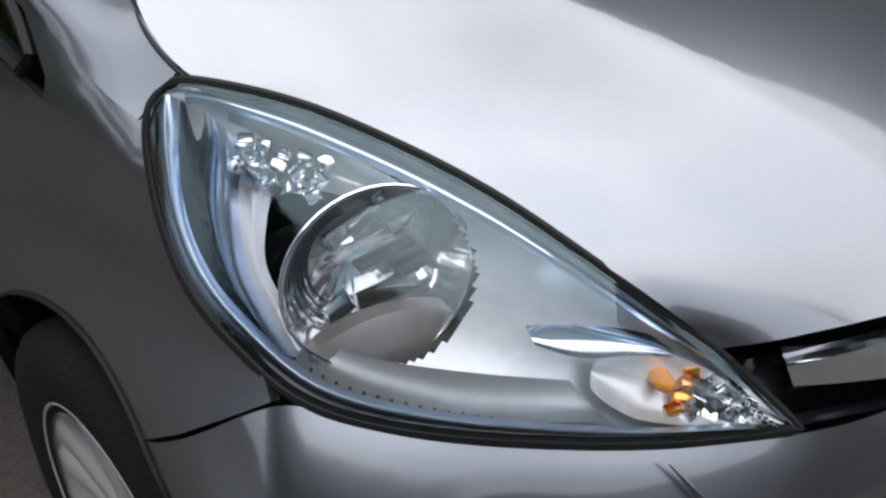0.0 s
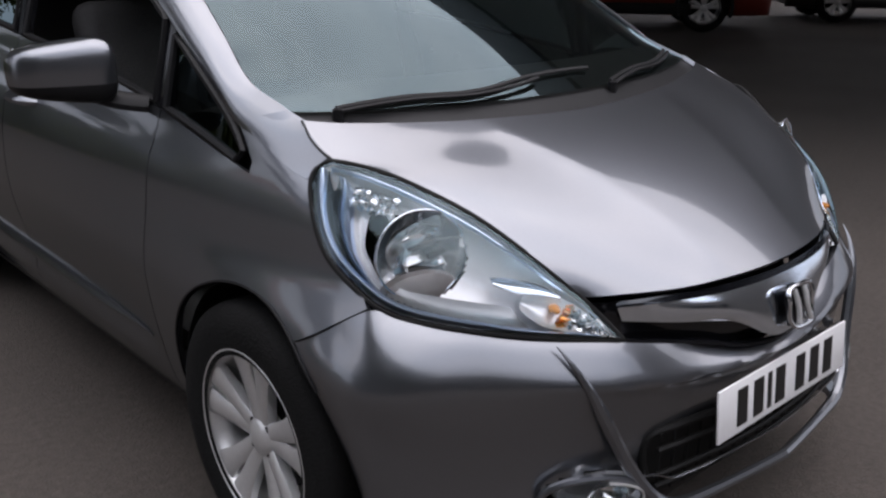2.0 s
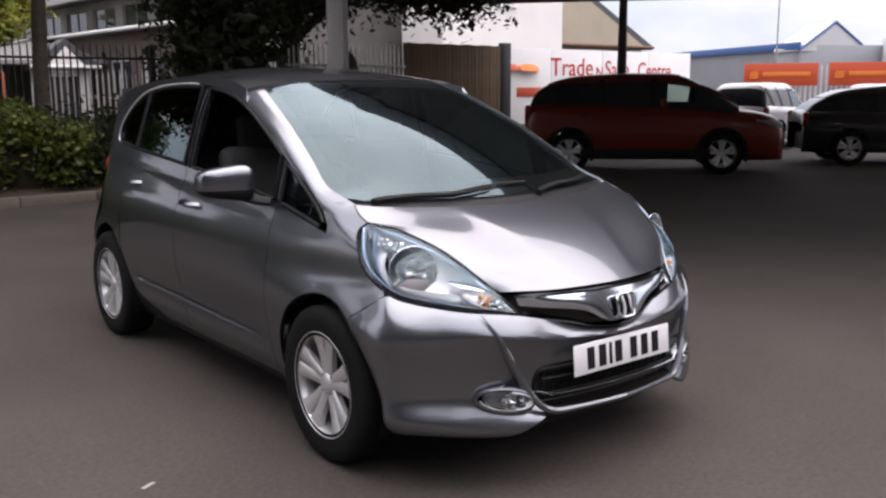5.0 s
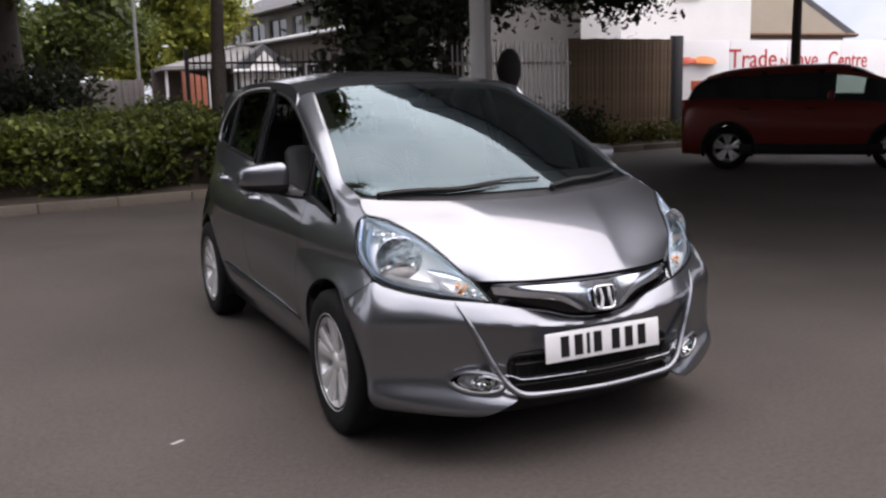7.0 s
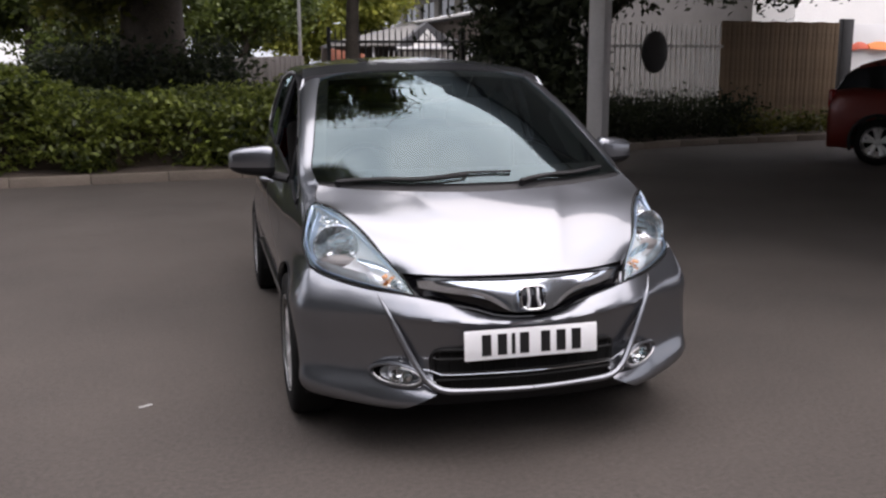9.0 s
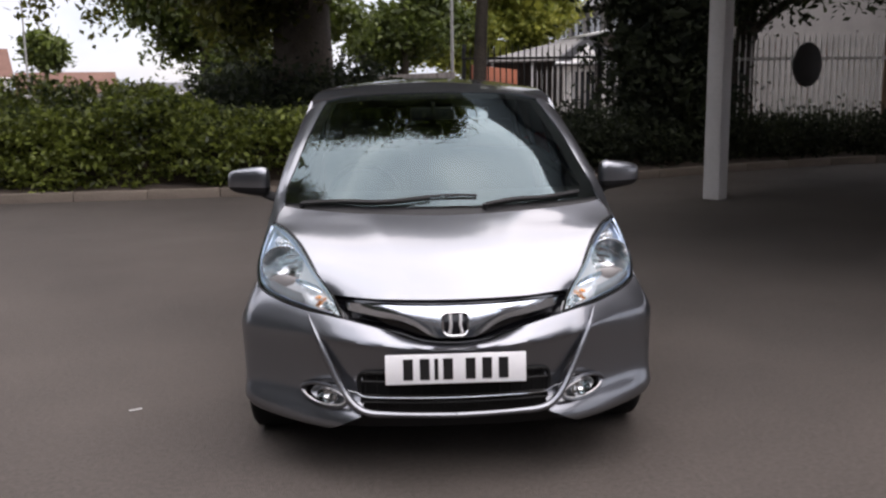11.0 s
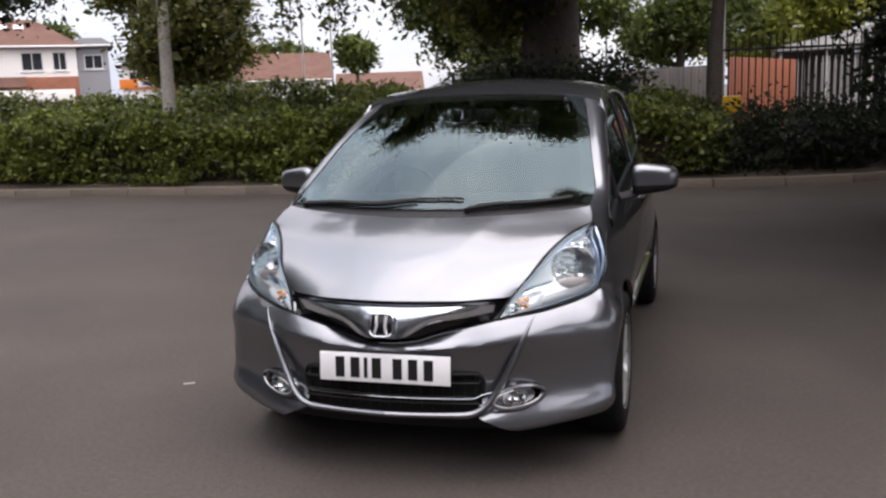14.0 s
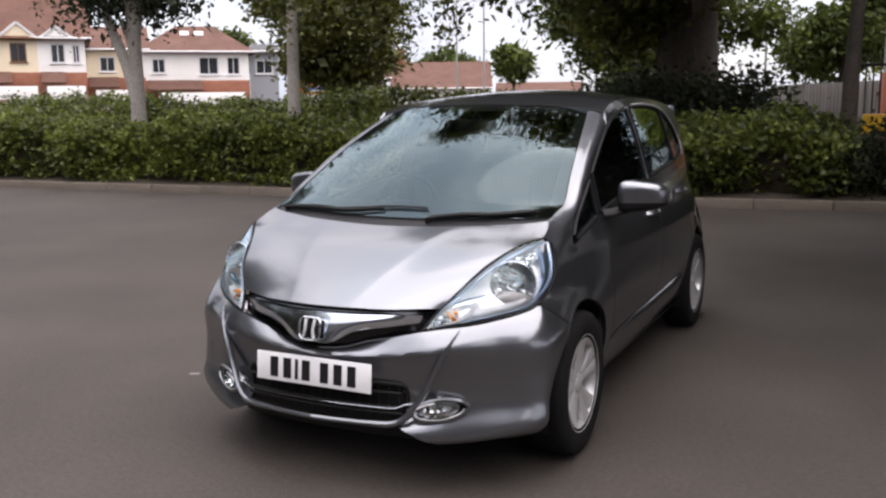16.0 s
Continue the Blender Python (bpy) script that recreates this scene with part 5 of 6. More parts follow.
hang = [(-3.15 + 1.5 * math.sin(k * 2.3), -7.0 + 0.7 * math.cos(k * 1.7), 2.75 + 0.1 * k + 0.25 * math.sin(k * 5.1)) for k in range(20)]
# its last two lobes, out of view, are added to darken the side glass
tree("large dark broad-leaved tree behind the hedge", (-2.05, 16.0, 0), 14, 0.8, [(1.25, -4.9, 7.6, 3.4, 3.4, 3.2), (-1.05, -7.1, 7.0, 2.2, 1.8, 1.4), (0.0, 0.0, 8.0, 3.4, 2.6, 2.6), (-1.6, -4.2, 7.6, 3.2, 3.0, 2.4), (1.2, -2.6, 6.9, 3.0, 2.6, 2.4), (-2.5, -4.0, 5.3, 2.4, 2.2, 1.3), (-2.0, -7.6, 9.3, 1.9, 1.2, 1.0), (1.4, -7.5, 9.6, 2.2, 1.8, 1.1), (-2.0, 0.0, 6.0, 2.2, 1.8, 1.6), (-1.0, 0.3, 3.4, 0.9, 0.9, 0.9), (1.3, 0.5, 5.6, 1.7, 1.4, 1.6), (-0.5, -0.6, 4.6, 1.1, 0.8, 1.8), (-1.6, -4.0, 4.2, 1.6, 1.6, 0.8), (-3.6, -3.6, 4.3, 1.6, 1.6, 0.8)], OLIVE_LEAF, 240000, 0.18, skirts=hang, limbs=14)
# third lobe and dense leaves, out of view, are added to shade the bed
tree("slim tree with a bare dark trunk", (1.3, 11.5, 0), 11, 0.14, [(0, 0, 6.2, 2.4, 2.2, 2.0), (0.8, -0.4, 8.2, 2.4, 2.2, 1.6), (1.6, -0.8, 6.3, 2.4, 2.2, 1.4)], TREE_LEAF, 44000, 0.14, limbs=8)
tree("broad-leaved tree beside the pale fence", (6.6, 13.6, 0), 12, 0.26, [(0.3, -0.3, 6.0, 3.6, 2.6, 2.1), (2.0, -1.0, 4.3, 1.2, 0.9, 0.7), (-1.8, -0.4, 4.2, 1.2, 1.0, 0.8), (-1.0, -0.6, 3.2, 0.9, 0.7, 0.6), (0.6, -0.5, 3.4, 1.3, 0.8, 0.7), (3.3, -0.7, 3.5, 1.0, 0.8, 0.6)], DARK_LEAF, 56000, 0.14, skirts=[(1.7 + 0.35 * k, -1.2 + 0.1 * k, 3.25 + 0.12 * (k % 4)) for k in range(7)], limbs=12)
# last two lobes are added above the view to shade the kerb
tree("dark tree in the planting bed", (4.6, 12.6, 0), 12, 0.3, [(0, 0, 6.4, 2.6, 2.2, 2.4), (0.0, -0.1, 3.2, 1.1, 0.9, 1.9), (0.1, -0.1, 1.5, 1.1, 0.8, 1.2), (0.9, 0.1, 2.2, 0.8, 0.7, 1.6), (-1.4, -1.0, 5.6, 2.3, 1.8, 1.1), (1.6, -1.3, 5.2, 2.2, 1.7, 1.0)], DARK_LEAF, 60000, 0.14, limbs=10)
tree("young tree with pale grey bark", (-10.7, 9.3, 0), 9, 0.16, [(0.2, 0.2, 6.2, 1.6, 1.4, 1.0), (-0.5, 0.0, 3.6, 0.55, 0.5, 0.55), (0.35, 0.2, 3.3, 0.25, 0.3, 0.35)], DARK_LEAF, 7500, 0.11, PALE_BARK, limbs=7, fork=((0, 0, 1.5), (-0.25, 0, 2.3), (-0.75, 0.1, 3.2), (-0.9, 0.1, 5.4)))
tree("young tree with pale grey bark", (-7.2, 9.3, 0), 9, 0.13, [(0.2, 0, 6.2, 1.6, 1.4, 1.1)], DARK_LEAF, 6000, 0.11, PALE_BARK, limbs=6)
tree("dense dark evergreen tree near the road", (-13.4, 20.0, -0.3), 9, 0.25, [(0, 0, 5.2, 1.9, 1.8, 2.6), (0.5, 0, 3.4, 1.7, 1.6, 1.0), (-0.3, 0, 8.0, 1.6, 1.5, 1.6)], OLIVE_LEAF, 46000, 0.18, limbs=5)
tree("yellow-green willow behind the fence", (3.2, 37.0, 0), 11, 0.3, [(0, 0, 6.4, 2.4, 2.2, 3.0), (-0.6, 0.3, 3.4, 1.7, 1.5, 1.6), (1.2, -0.3, 3.4, 1.7, 1.4, 1.5), (0.2, 0, 9.2, 2.1, 2.0, 1.6), (2.6, 0.5, 5.6, 2.3, 2.0, 2.6)], YELLOW_LEAF, 36000, 0.24, limbs=6)
tree("bushy green tree behind the hedge", (-5.7, 24.0, 0), 10, 0.25, [(0, 0, 4.4, 1.9, 1.8, 2.3), (0.3, 0, 2.6, 1.5, 1.3, 1.2), (3.3, 1, 4.6, 1.3, 1.2, 1.8)], TREE_LEAF, 16000, 0.2, limbs=5)
tree("green broad-leaved tree beyond the board fence", (0.3, 28.5, 0), 8, 0.2, [(0, 0, 4.9, 1.3, 1.1, 1.8), (-0.2, 0.2, 2.8, 1.2, 0.8, 0.7), (1.3, 0.4, 3.6, 0.8, 0.8, 1.2)], TREE_LEAF, 17000, 0.18, limbs=5)
tree("leafy bush-like tree behind the hedge", (-3.2, 21.5, 0), 6, 0.15, [(0, 0, 2.8, 1.3, 1.0, 1.7), (-0.6, 0, 1.5, 1.0, 0.8, 0.9)], TREE_LEAF, 9000, 0.17, limbs=4)
tree("round distant tree beyond the houses", (-20.4, 52.0, -1.7), 6.6, 0.12, [(0, 0, 5.75, 0.7, 0.65, 0.6), (0.1, 0, 5.2, 0.5, 0.5, 0.35)], TREE_LEAF, 3500, 0.35, limbs=3)
tree("wide distant tree behind the rooftops", (-35.3, 72.9, -1.7), 8, 0.25, [(0, 0, 5.6, 3.6, 2.6, 1.8)], TREE_LEAF, 6000, 0.4, limbs=3)
tree("distant tree behind the rooftops", (-47.0, 56.0, -1.7), 11, 0.25, [(0, 0, 7.2, 2.6, 2.2, 1.8)], TREE_LEAF, 4000, 0.4, limbs=3)

# hedge: two tiers of leaves over a dark core
hedge_c, hedge_s = [], []
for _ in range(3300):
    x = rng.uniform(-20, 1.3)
    tall = 1.1 + 0.09 * math.sin(x * 1.3) + 0.07 * math.sin(x * 3.3 + 1) + 0.05 * math.sin(x * 7.1)
    tall *= 1 - 0.12 * ease(-4.2, -2.6, x)
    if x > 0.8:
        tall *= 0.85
    if rng.random() < 0.36:
        d, z = rng.normal(0.52, 0.1) + 0.12 * math.sin(x * 2.9), tall * rng.uniform(0.04, 1.0) ** 0.6
    elif rng.random() < 0.4:
        d, z = rng.uniform(0.55, 1.7), tall + rng.normal(0, 0.05)
    else:
        d, z = rng.uniform(1.5, 3.4), rng.uniform(tall - 0.05, 1.56 - 0.45 * ease(-4.2, -2.6, x) + 0.1 * math.sin(x * 0.9 + 1) + 0.05 * math.sin(x * 4.3))
    hedge_c.append((x, kerb_at(x) + d, z))
    hedge_s.append((0.12, 0.09, 0.07))
hedge_ob = new("hedge", leaf_mesh("hedge", leaves(hedge_c, np.array(hedge_s), 125000, 0.1, 0.6), HEDGE_LEAF))
tagged(hedge_ob, "clipped evergreen hedge of glossy green leaves", "hedge", "", "stuff")
# a dark brown sheet fills the hedge behind its leaves
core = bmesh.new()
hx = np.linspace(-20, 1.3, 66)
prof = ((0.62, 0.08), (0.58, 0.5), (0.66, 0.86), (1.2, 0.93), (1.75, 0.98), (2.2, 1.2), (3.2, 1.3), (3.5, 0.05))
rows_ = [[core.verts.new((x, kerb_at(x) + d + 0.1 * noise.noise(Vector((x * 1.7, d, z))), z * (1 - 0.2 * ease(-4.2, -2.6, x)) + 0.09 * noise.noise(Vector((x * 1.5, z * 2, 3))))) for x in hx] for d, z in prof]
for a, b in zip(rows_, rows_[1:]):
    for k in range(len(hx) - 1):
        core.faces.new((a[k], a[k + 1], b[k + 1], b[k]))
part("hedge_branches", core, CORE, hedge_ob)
# hedge's right end and low bed plants: their shade is in the leaf colour
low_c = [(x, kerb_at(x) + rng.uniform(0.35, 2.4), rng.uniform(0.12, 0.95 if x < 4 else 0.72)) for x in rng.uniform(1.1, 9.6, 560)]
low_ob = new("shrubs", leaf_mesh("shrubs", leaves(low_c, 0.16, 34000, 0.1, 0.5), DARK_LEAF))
tagged(low_ob, "low planting and hedge end, with shade put into the dark leaf colour", "shrub", "", "stuff")
dry_c = [(x, kerb_at(x) + rng.uniform(0.5, 1.0), rng.uniform(0.1, 0.35)) for x in rng.uniform(9.2, 13, 60)]
dry_ob = new("weeds", leaf_mesh("weeds", leaves(dry_c, 0.14, 4000, 0.1, 0.3), OLIVE_LEAF))
tagged(dry_ob, "straggling dry weeds along the timber fence", "weeds", "", "stuff")
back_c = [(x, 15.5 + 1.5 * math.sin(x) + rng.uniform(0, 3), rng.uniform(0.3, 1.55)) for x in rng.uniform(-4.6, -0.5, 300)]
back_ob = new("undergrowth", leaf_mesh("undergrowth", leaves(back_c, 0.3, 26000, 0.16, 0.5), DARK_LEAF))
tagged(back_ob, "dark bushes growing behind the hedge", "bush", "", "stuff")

# ---- canopy on its white post ----
canopy = base("forecourt_canopy", "flat pale forecourt canopy with dark fascia on white posts", "canopy", (3.93, 7.5, 0), -48.5)
for x in (0, 12.5):
    part("post", box((0.225, 0.225, 3.5), (x, 0, 1.75), 0.015), POST_PAINT, canopy, "square white painted post")
# unseen slab; its reach past the post is widened to shade ground and cars
part("roof_slab", box((13.6, 15.6, 0.3), (6.55, 2.7, 3.65), 0.02), CANOPY_SHEET, canopy)
for size, at in (((13.7, 0.1, 0.5), (6.55, -5.15, 3.65)), ((13.7, 0.1, 0.5), (6.55, 10.5, 3.65)), ((0.1, 15.5, 0.5), (-0.26, 2.7, 3.65)), ((0.1, 15.5, 0.5), (13.36, 2.7, 3.65))):
    part("fascia", box(size, at, 0.01), CANOPY_FASCIA, canopy)

# ---- fences ----
railing = base("steel_railing", "black steel railing with pointed bars", "fence", (1.2, 13.6, 0), 1.0)
bar = mesh_of("railing_bar", sweep([(0, 0, 0.1), (0, 0, 2.14), (0, 0, 2.24)], 0, 6, taper=[0.014, 0.014, 0.002]), RAIL_BLACK)
for k in range(46):
    ob = new("railing_bar", bar)
    ob.parent, ob.location = railing, (k * 0.115, 0, 0)
for z in (0.35, 1.98):
    part("railing_rail", box((5.3, 0.03, 0.045), (2.6, 0, z), 0.005), RAIL_BLACK, railing)
for k in range(3):
    part("railing_post", box((0.07, 0.07, 2.25), (k * 2.6, 0.05, 1.12), 0.008), RAIL_BLACK, railing)
panel = base("orange_boarding", "orange-brown boarded fence behind the railing", "fence", (1.6, 16.5, 0), 74.7)
slat = mesh_of("panel_slat", box((0.135, 0.03, 1.9), (0, 0, 0.97), 0.006), ORANGE_PANEL)
for k in range(54):
    ob = new("panel_slat", slat)
    ob.parent, ob.location = panel, (0.07 + k * 0.142, 0.006 * (k % 2), 0)
part("panel_rail", box((7.66, 0.04, 0.08), (3.83, 0.04, 1.5), 0.006), TIMBER, panel)
part("grit_bin_body", box((0.36, 0.24, 0.34), (1.6, 13.4, 1.0), 0.03), YELLOW_PAINT, base("yellow_box", "small yellow box fixed at the railing", "box"))
greyfence = base("board_fence", "weathered grey close-boarded fence", "fence", (1.6, 22.3, 0), 112.7)
board = mesh_of("fence_board", box((0.14, 0.025, 1.85), (0, 0, 0.93), 0.004), material("grey_timber", (0.18, 0.16, 0.148), 0.85, 0, 0.3, 2, 40, per_object=0.6))
for k in range(66):
    ob = new("fence_board", board)
    ob.parent, ob.location = greyfence, (k * 0.15, 0.012 * (k % 2), 0)
palis = base("pale_fence", "pale painted paling fence in patchy shade", "fence", (6.4, 13.3, 0), 5)
pale = mesh_of("paling", sweep([(0, 0, 0.15), (0, 0, 2.2), (0, 0, 2.36)], 0, 4, taper=[0.048, 0.048, 0.008], flat=0.35), PALE_PAINT)
for k in range(26):
    ob = new("paling", pale)
    ob.parent, ob.location = palis, (k * 0.118, 0, 0.02 * math.sin(k * 3.1))
for z in (0.5, 1.9):
    part("paling_rail", box((3.1, 0.04, 0.06), (1.5, 0.04, z), 0.005), PALE_PAINT, palis)
oval = part("oval_board", turned([(0.0, -0.03), (0.27, -0.03), (0.3, -0.015), (0.3, 0.02), (0.0, 0.02)], 36, "y"), material("dark_board", (0.02, 0.018, 0.017), 0.6, 0, 0.2), None, "dark oval board fixed on the pale fence")
oval.matrix_basis = pose(7.75, 13.36, 1.78) @ Matrix.Diagonal((0.95, 1, 1.4, 1))
tagged(oval, "", "board")
palis2 = base("pale_fence", "short pale painted paling fence under the trees", "fence", (3.0, 17.0, 0), 3)
for k in range(17):
    ob = new("paling", pale)
    ob.parent, ob.location = palis2, (k * 0.125, 0, -0.48)
gate = base("timber_gate", "tall brown close-boarded timber fence", "fence", (9.5, 13.7, 0), 4)
gboard = mesh_of("timber_board", box((0.118, 0.025, 2.4), (0, 0, 1.22), 0.004), TIMBER)
for k in range(25):
    ob = new("timber_board", gboard)
    ob.parent, ob.location = gate, (k * 0.121, 0.004 * (k % 2), 0.008 * math.sin(k * 1.3))
for z in (0.4, 2.2):
    part("timber_rail", box((3.05, 0.05, 0.09), (1.47, 0.05, z), 0.006), TIMBER, gate)
part("timber_post", box((0.3, 0.14, 2.5), (3.2, 0.05, 1.25), 0.01), RAIL_BLACK, gate)

# ---- white hoarding with its lettering ----
hoard = base("sign_hoarding", "long white hoarding with red lettering", "sign", (13.2, 14.95, 0), 1.0)
for k in range(4):
    part("hoarding_panel", box((2.04, 0.06, 2.42), (1.03 + k * 2.055, 0, 1.24), 0.006), HOARD_WHITE, hoard)


def lettering(name, text, size, at, mat, parent, squeeze=1.0):
    cu = bpy.data.curves.new(name, "FONT")
    cu.body, cu.size, cu.extrude = text, size, 0.004
    ob = bpy.data.objects.new(name, cu)
    scene.collection.objects.link(ob)
    bpy.context.view_layer.update()
    me = bpy.data.meshes.new_from_object(ob.evaluated_get(bpy.context.evaluated_depsgraph_get()))
    bpy.data.objects.remove(ob)
    me.materials.clear()
    me.materials.append(mat)
    o = new(name, me)
    o.parent = parent
    o.matrix_basis = pose(*at, 90, 0, 0) @ Matrix.Diagonal((squeeze, 1, 1, 1))
    return o


lettering("lettering", "Trade", 0.69, (2.02, -0.04, 1.75), SIGN_RED, hoard, 1.03)
lettering("lettering", "N", 0.4, (3.84, -0.04, 1.72), SIGN_RED, hoard, 1.0)
lettering("lettering", "Save", 0.66, (4.23, -0.04, 1.72), SIGN_RED, hoard, 0.89)
lettering("lettering", "Centre", 0.65, (5.67, -0.04, 1.7), SIGN_RED, hoard, 0.84)
part("logo_shape", sweep(spline([(0.38, -0.05, 1.88), (0.6, -0.05, 1.98), (0.85, -0.05, 1.92)], 10), 0, 6, taper=[0.08 + 0.06 * math.sin(math.pi * k / 9) for k in range(10)], flat=0.2), SIGN_RUST, hoard)
part("logo_shape", sweep(spline([(0.85, -0.055, 1.94), (1.2, -0.055, 1.98), (1.55, -0.055, 1.93)], 10), 0, 6, taper=[0.1 + 0.08 * math.sin(math.pi * k / 9) for k in range(10)], flat=0.2), SIGN_ORANGE, hoard)
part("red_band", box((0.95, 0.02, 0.24), (1.25, -0.042, 1.32), 0.002), SIGN_RUST, hoard)

# ---- lamp posts ----
def lamp_post(label, at, height, r, mat, arm=0.9, turn=0.0):
    p = base("street_lamp", label, "lamp post", at, turn)
    part("column", sweep([(0, 0, 0), (0, 0, height * 0.3), (0, 0, height)], 0, 10, taper=[r, r * 0.85, r * 0.5]), mat, p)
    if arm:
        part("lamp_arm", sweep(spline([(0, 0, height - 0.1), (arm * 0.3, 0, height + 0.12), (arm, 0, height + 0.15)], 8), 0.03, 6), mat, p)
        part("lamp_head", box((0.5, 0.16, 0.09), (arm + 0.15, 0, height + 0.14), 0.03), mat, p)


lamp_post("dark brown lamp post behind the red car", (11.8, 9.5, 0), 6.0, 0.11, material("brown_post", (0.07, 0.055, 0.045), 0.6, 0, 0.15), 0)
for at, h in (((-14.2, 24.5, -0.6), 8.0), ((-15.4, 36, -1.7), 8.5), ((-17.5, 37.5, -1.7), 8.5), ((-2.6, 33, -0.4), 6.4), ((1.6, 22.8, 0), 7), ((46, 27.5, 0), 9)):
    lamp_post("slim pale street lamp", at, h, 0.06, LAMP_METAL, 0.7)

# ---- litter ----
part("paper_scrap", box((0.06, 0.018, 0.005), (-1.45, 0.2, 0.0035), 0.001, Matrix.Rotation(0.5, 3, "Z")), PAPER, base("litter", "scrap of white paper lying on the asphalt", "litter"))

# ---- unseen trees added to darken the car's left side ----
west_c = [(-11.5 - rng.uniform(0, 3), rng.uniform(-22, 2.5), rng.uniform(0.2, 14.0)) for _ in range(1700)]
west_ob = new("tree_belt", leaf_mesh("tree_belt", leaves(west_c, 0.55, 64000, 0.34, 0.4), DARK_LEAF))
tagged(west_ob, "unseen belt of dark trees added to darken reflections and low light", "trees", "", "stuff")


# ---- other parked cars ----
def parked_car(name, label, paint, at, rz, length, wide, tall, nose, belt, base_len, group="", cladding=False, grow=1.1, front=-0.85, screen_foot=0.5, tail=((0.75, 0.985, 0.8), (0.93, 0.88, 0.79), (1.0, 0.05, 0.82))):
    """A parked car at lower detail: lofted body, dark glasshouse, roof, four wheels, lamps."""
    c = base(name, label, "car", at, rz, group)
    w, rear = wide / 2, length + front
    mid = base_len
    body_rows = []
    for y, top, k in ((front, nose - 0.3, 0.76), (front + 0.07, nose - 0.13, 0.86), (front + 0.3, nose - 0.03, 0.95), (front + 0.6, nose + 0.02, 0.99), (0.35, nose + 0.08, 1.0), (0.75, belt, 1.0), (mid * 0.6, belt + 0.02, 1.0), (mid, belt + 0.05, 1.0), (rear - 0.3, belt + 0.06, 0.97), (rear - 0.04, belt, 0.92), (rear, belt - 0.2, 0.86)):
        ww = w * k
        body_rows.append(both([(0, y, top + 0.03), (ww * 0.6, y, top + 0.015), (ww * 0.92, y, top - 0.05), (ww, y, top - 0.22), (ww * 1.0, y, 0.5), (ww * 0.96, y, 0.3), (ww * 0.9, y, 0.24)]))
    r = 0.37 * grow / 1.1

    def keep(q, i, j):
        return not any((q[1] - cy) ** 2 + (q[2] - 0.31 * grow) ** 2 < r * r and abs(q[0]) > w * 0.6 for cy in (0, mid))

    body = part("body", oriented(grid_mesh(loft(body_rows, 61, 90), keep), (0, 1.2, 0.5)), paint, c)
    part("chassis", box((wide * 0.86, length * 0.94, 0.35), (0, front + length / 2, 0.4), 0.08), TRIM, c)
    cab = []
    y0, y1 = screen_foot, rear - 0.06
    for s, h, k in ((0.0, 0.0, 0.86), (0.12, 0.5, 0.84), (0.26, 0.93, 0.81), (0.45, 1.0, 0.81), *tail):
        y, z = y0 + (y1 - y0) * s, belt + (tall - belt) * h
        ww = w * k
        cab.append(both([(0, y, z), (ww * 0.62, y, z - 0.015 * h), (ww * (0.86 - 0.06 * h), y, z - 0.1 * h), (ww * 1.07, y, belt - 0.05), (ww * 1.09, y, belt - 0.1)]))
    shell = loft(cab, 41, 40)
    part("glasshouse", oriented(grid_mesh(shell, lambda q, i, j: not (8 <= j < 13 and (3 <= i < 9 or 31 <= i < 37))), (0, 1.2, 0.8)), HOUSE_GLASS, c, "dark glass")
    for lo, hi in ((3, 9), (31, 37)):
        pane_ = part("door_glass", oriented(grid_mesh(shell[8:14, lo:hi + 1]), (0, 1.2, 0.8)), SCREEN_GLASS, c, "clear front door glass")
        pane_.visible_shadow = False
    out = shell + np.array((0, 0, 0.012))
    part("roof", hem(oriented(grid_mesh(out, lambda q, i, j: 11 <= j <= 33 and 9 <= i < 31), (0, 1.2, 0.8)), 0.03), paint, c)
    wide_out = (shell - np.array((0, 1.2, 0.8))) * np.array((1.012, 1.0, 1.005)) + np.array((0, 1.2, 0.8))
    for js in ((15, 16), (24, 25), (31, 33)):
        for lo, hi in ((2, 10), (30, 38)):
            part("pillar", oriented(grid_mesh(wide_out[js[0]:js[1] + 1, lo:hi + 1]), (0, 1.2, 0.8)), TRIM, c)
    for sx in (1, -1):
        part("front_pillar", sweep([tuple(shell[k, 20 + sx * 11]) for k in range(0, 14)], 0.035, 6), paint, c)
        part("headlamp", sweep(spline([(sx * w * 0.56, front + 0.05, nose - 0.25), (sx * w * 0.78, front + 0.1, nose - 0.2), (sx * w * 0.9, front + 0.24, nose - 0.16), (sx * w * 0.95, front + 0.46, nose - 0.12)], 14), 0, 8, taper=[0.02 + 0.05 * math.sin(math.pi * min(1, (q + 2) / 13)) for q in range(14)]), SATIN, c)
        part("fog_lamp", box((0.16, 0.08, 0.07), (sx * w * 0.74, front + 0.06, 0.42), 0.02, Matrix.Rotation(sx * 0.4, 3, "Z")), REFLECTOR, c)
        part("tail_lamp", box((0.12, 0.12, 0.3), (sx * w * 0.84, rear - 0.05, belt - 0.12), 0.04), TAIL_RED, c)
        part("door_mirror", box((0.17, 0.11, 0.13), (sx * (w + 0.08), 0.95, belt + 0.06), 0.04), paint, c)
        for k in (0.62, 1.6):
            part("door_handle", sweep([(sx * (w + 0.004), k + 0.55, belt - 0.14), (sx * (w + 0.02), k + 0.62, belt - 0.135), (sx * (w + 0.004), k + 0.7, belt - 0.13)], 0.012, 6), TRIM, c)
        for cy in (0, mid):
            if cladding:
                part("arch_cladding", sweep([(sx * (w + 0.002), y, z) for y, z in arc(cy, 0.31 * grow, r + 0.015, 200, -20, 24)], 0.032, 6), TRIM, c)
            wheel(sx, cy, c, at=w - 0.1, height=0.305 * grow, grow=grow)
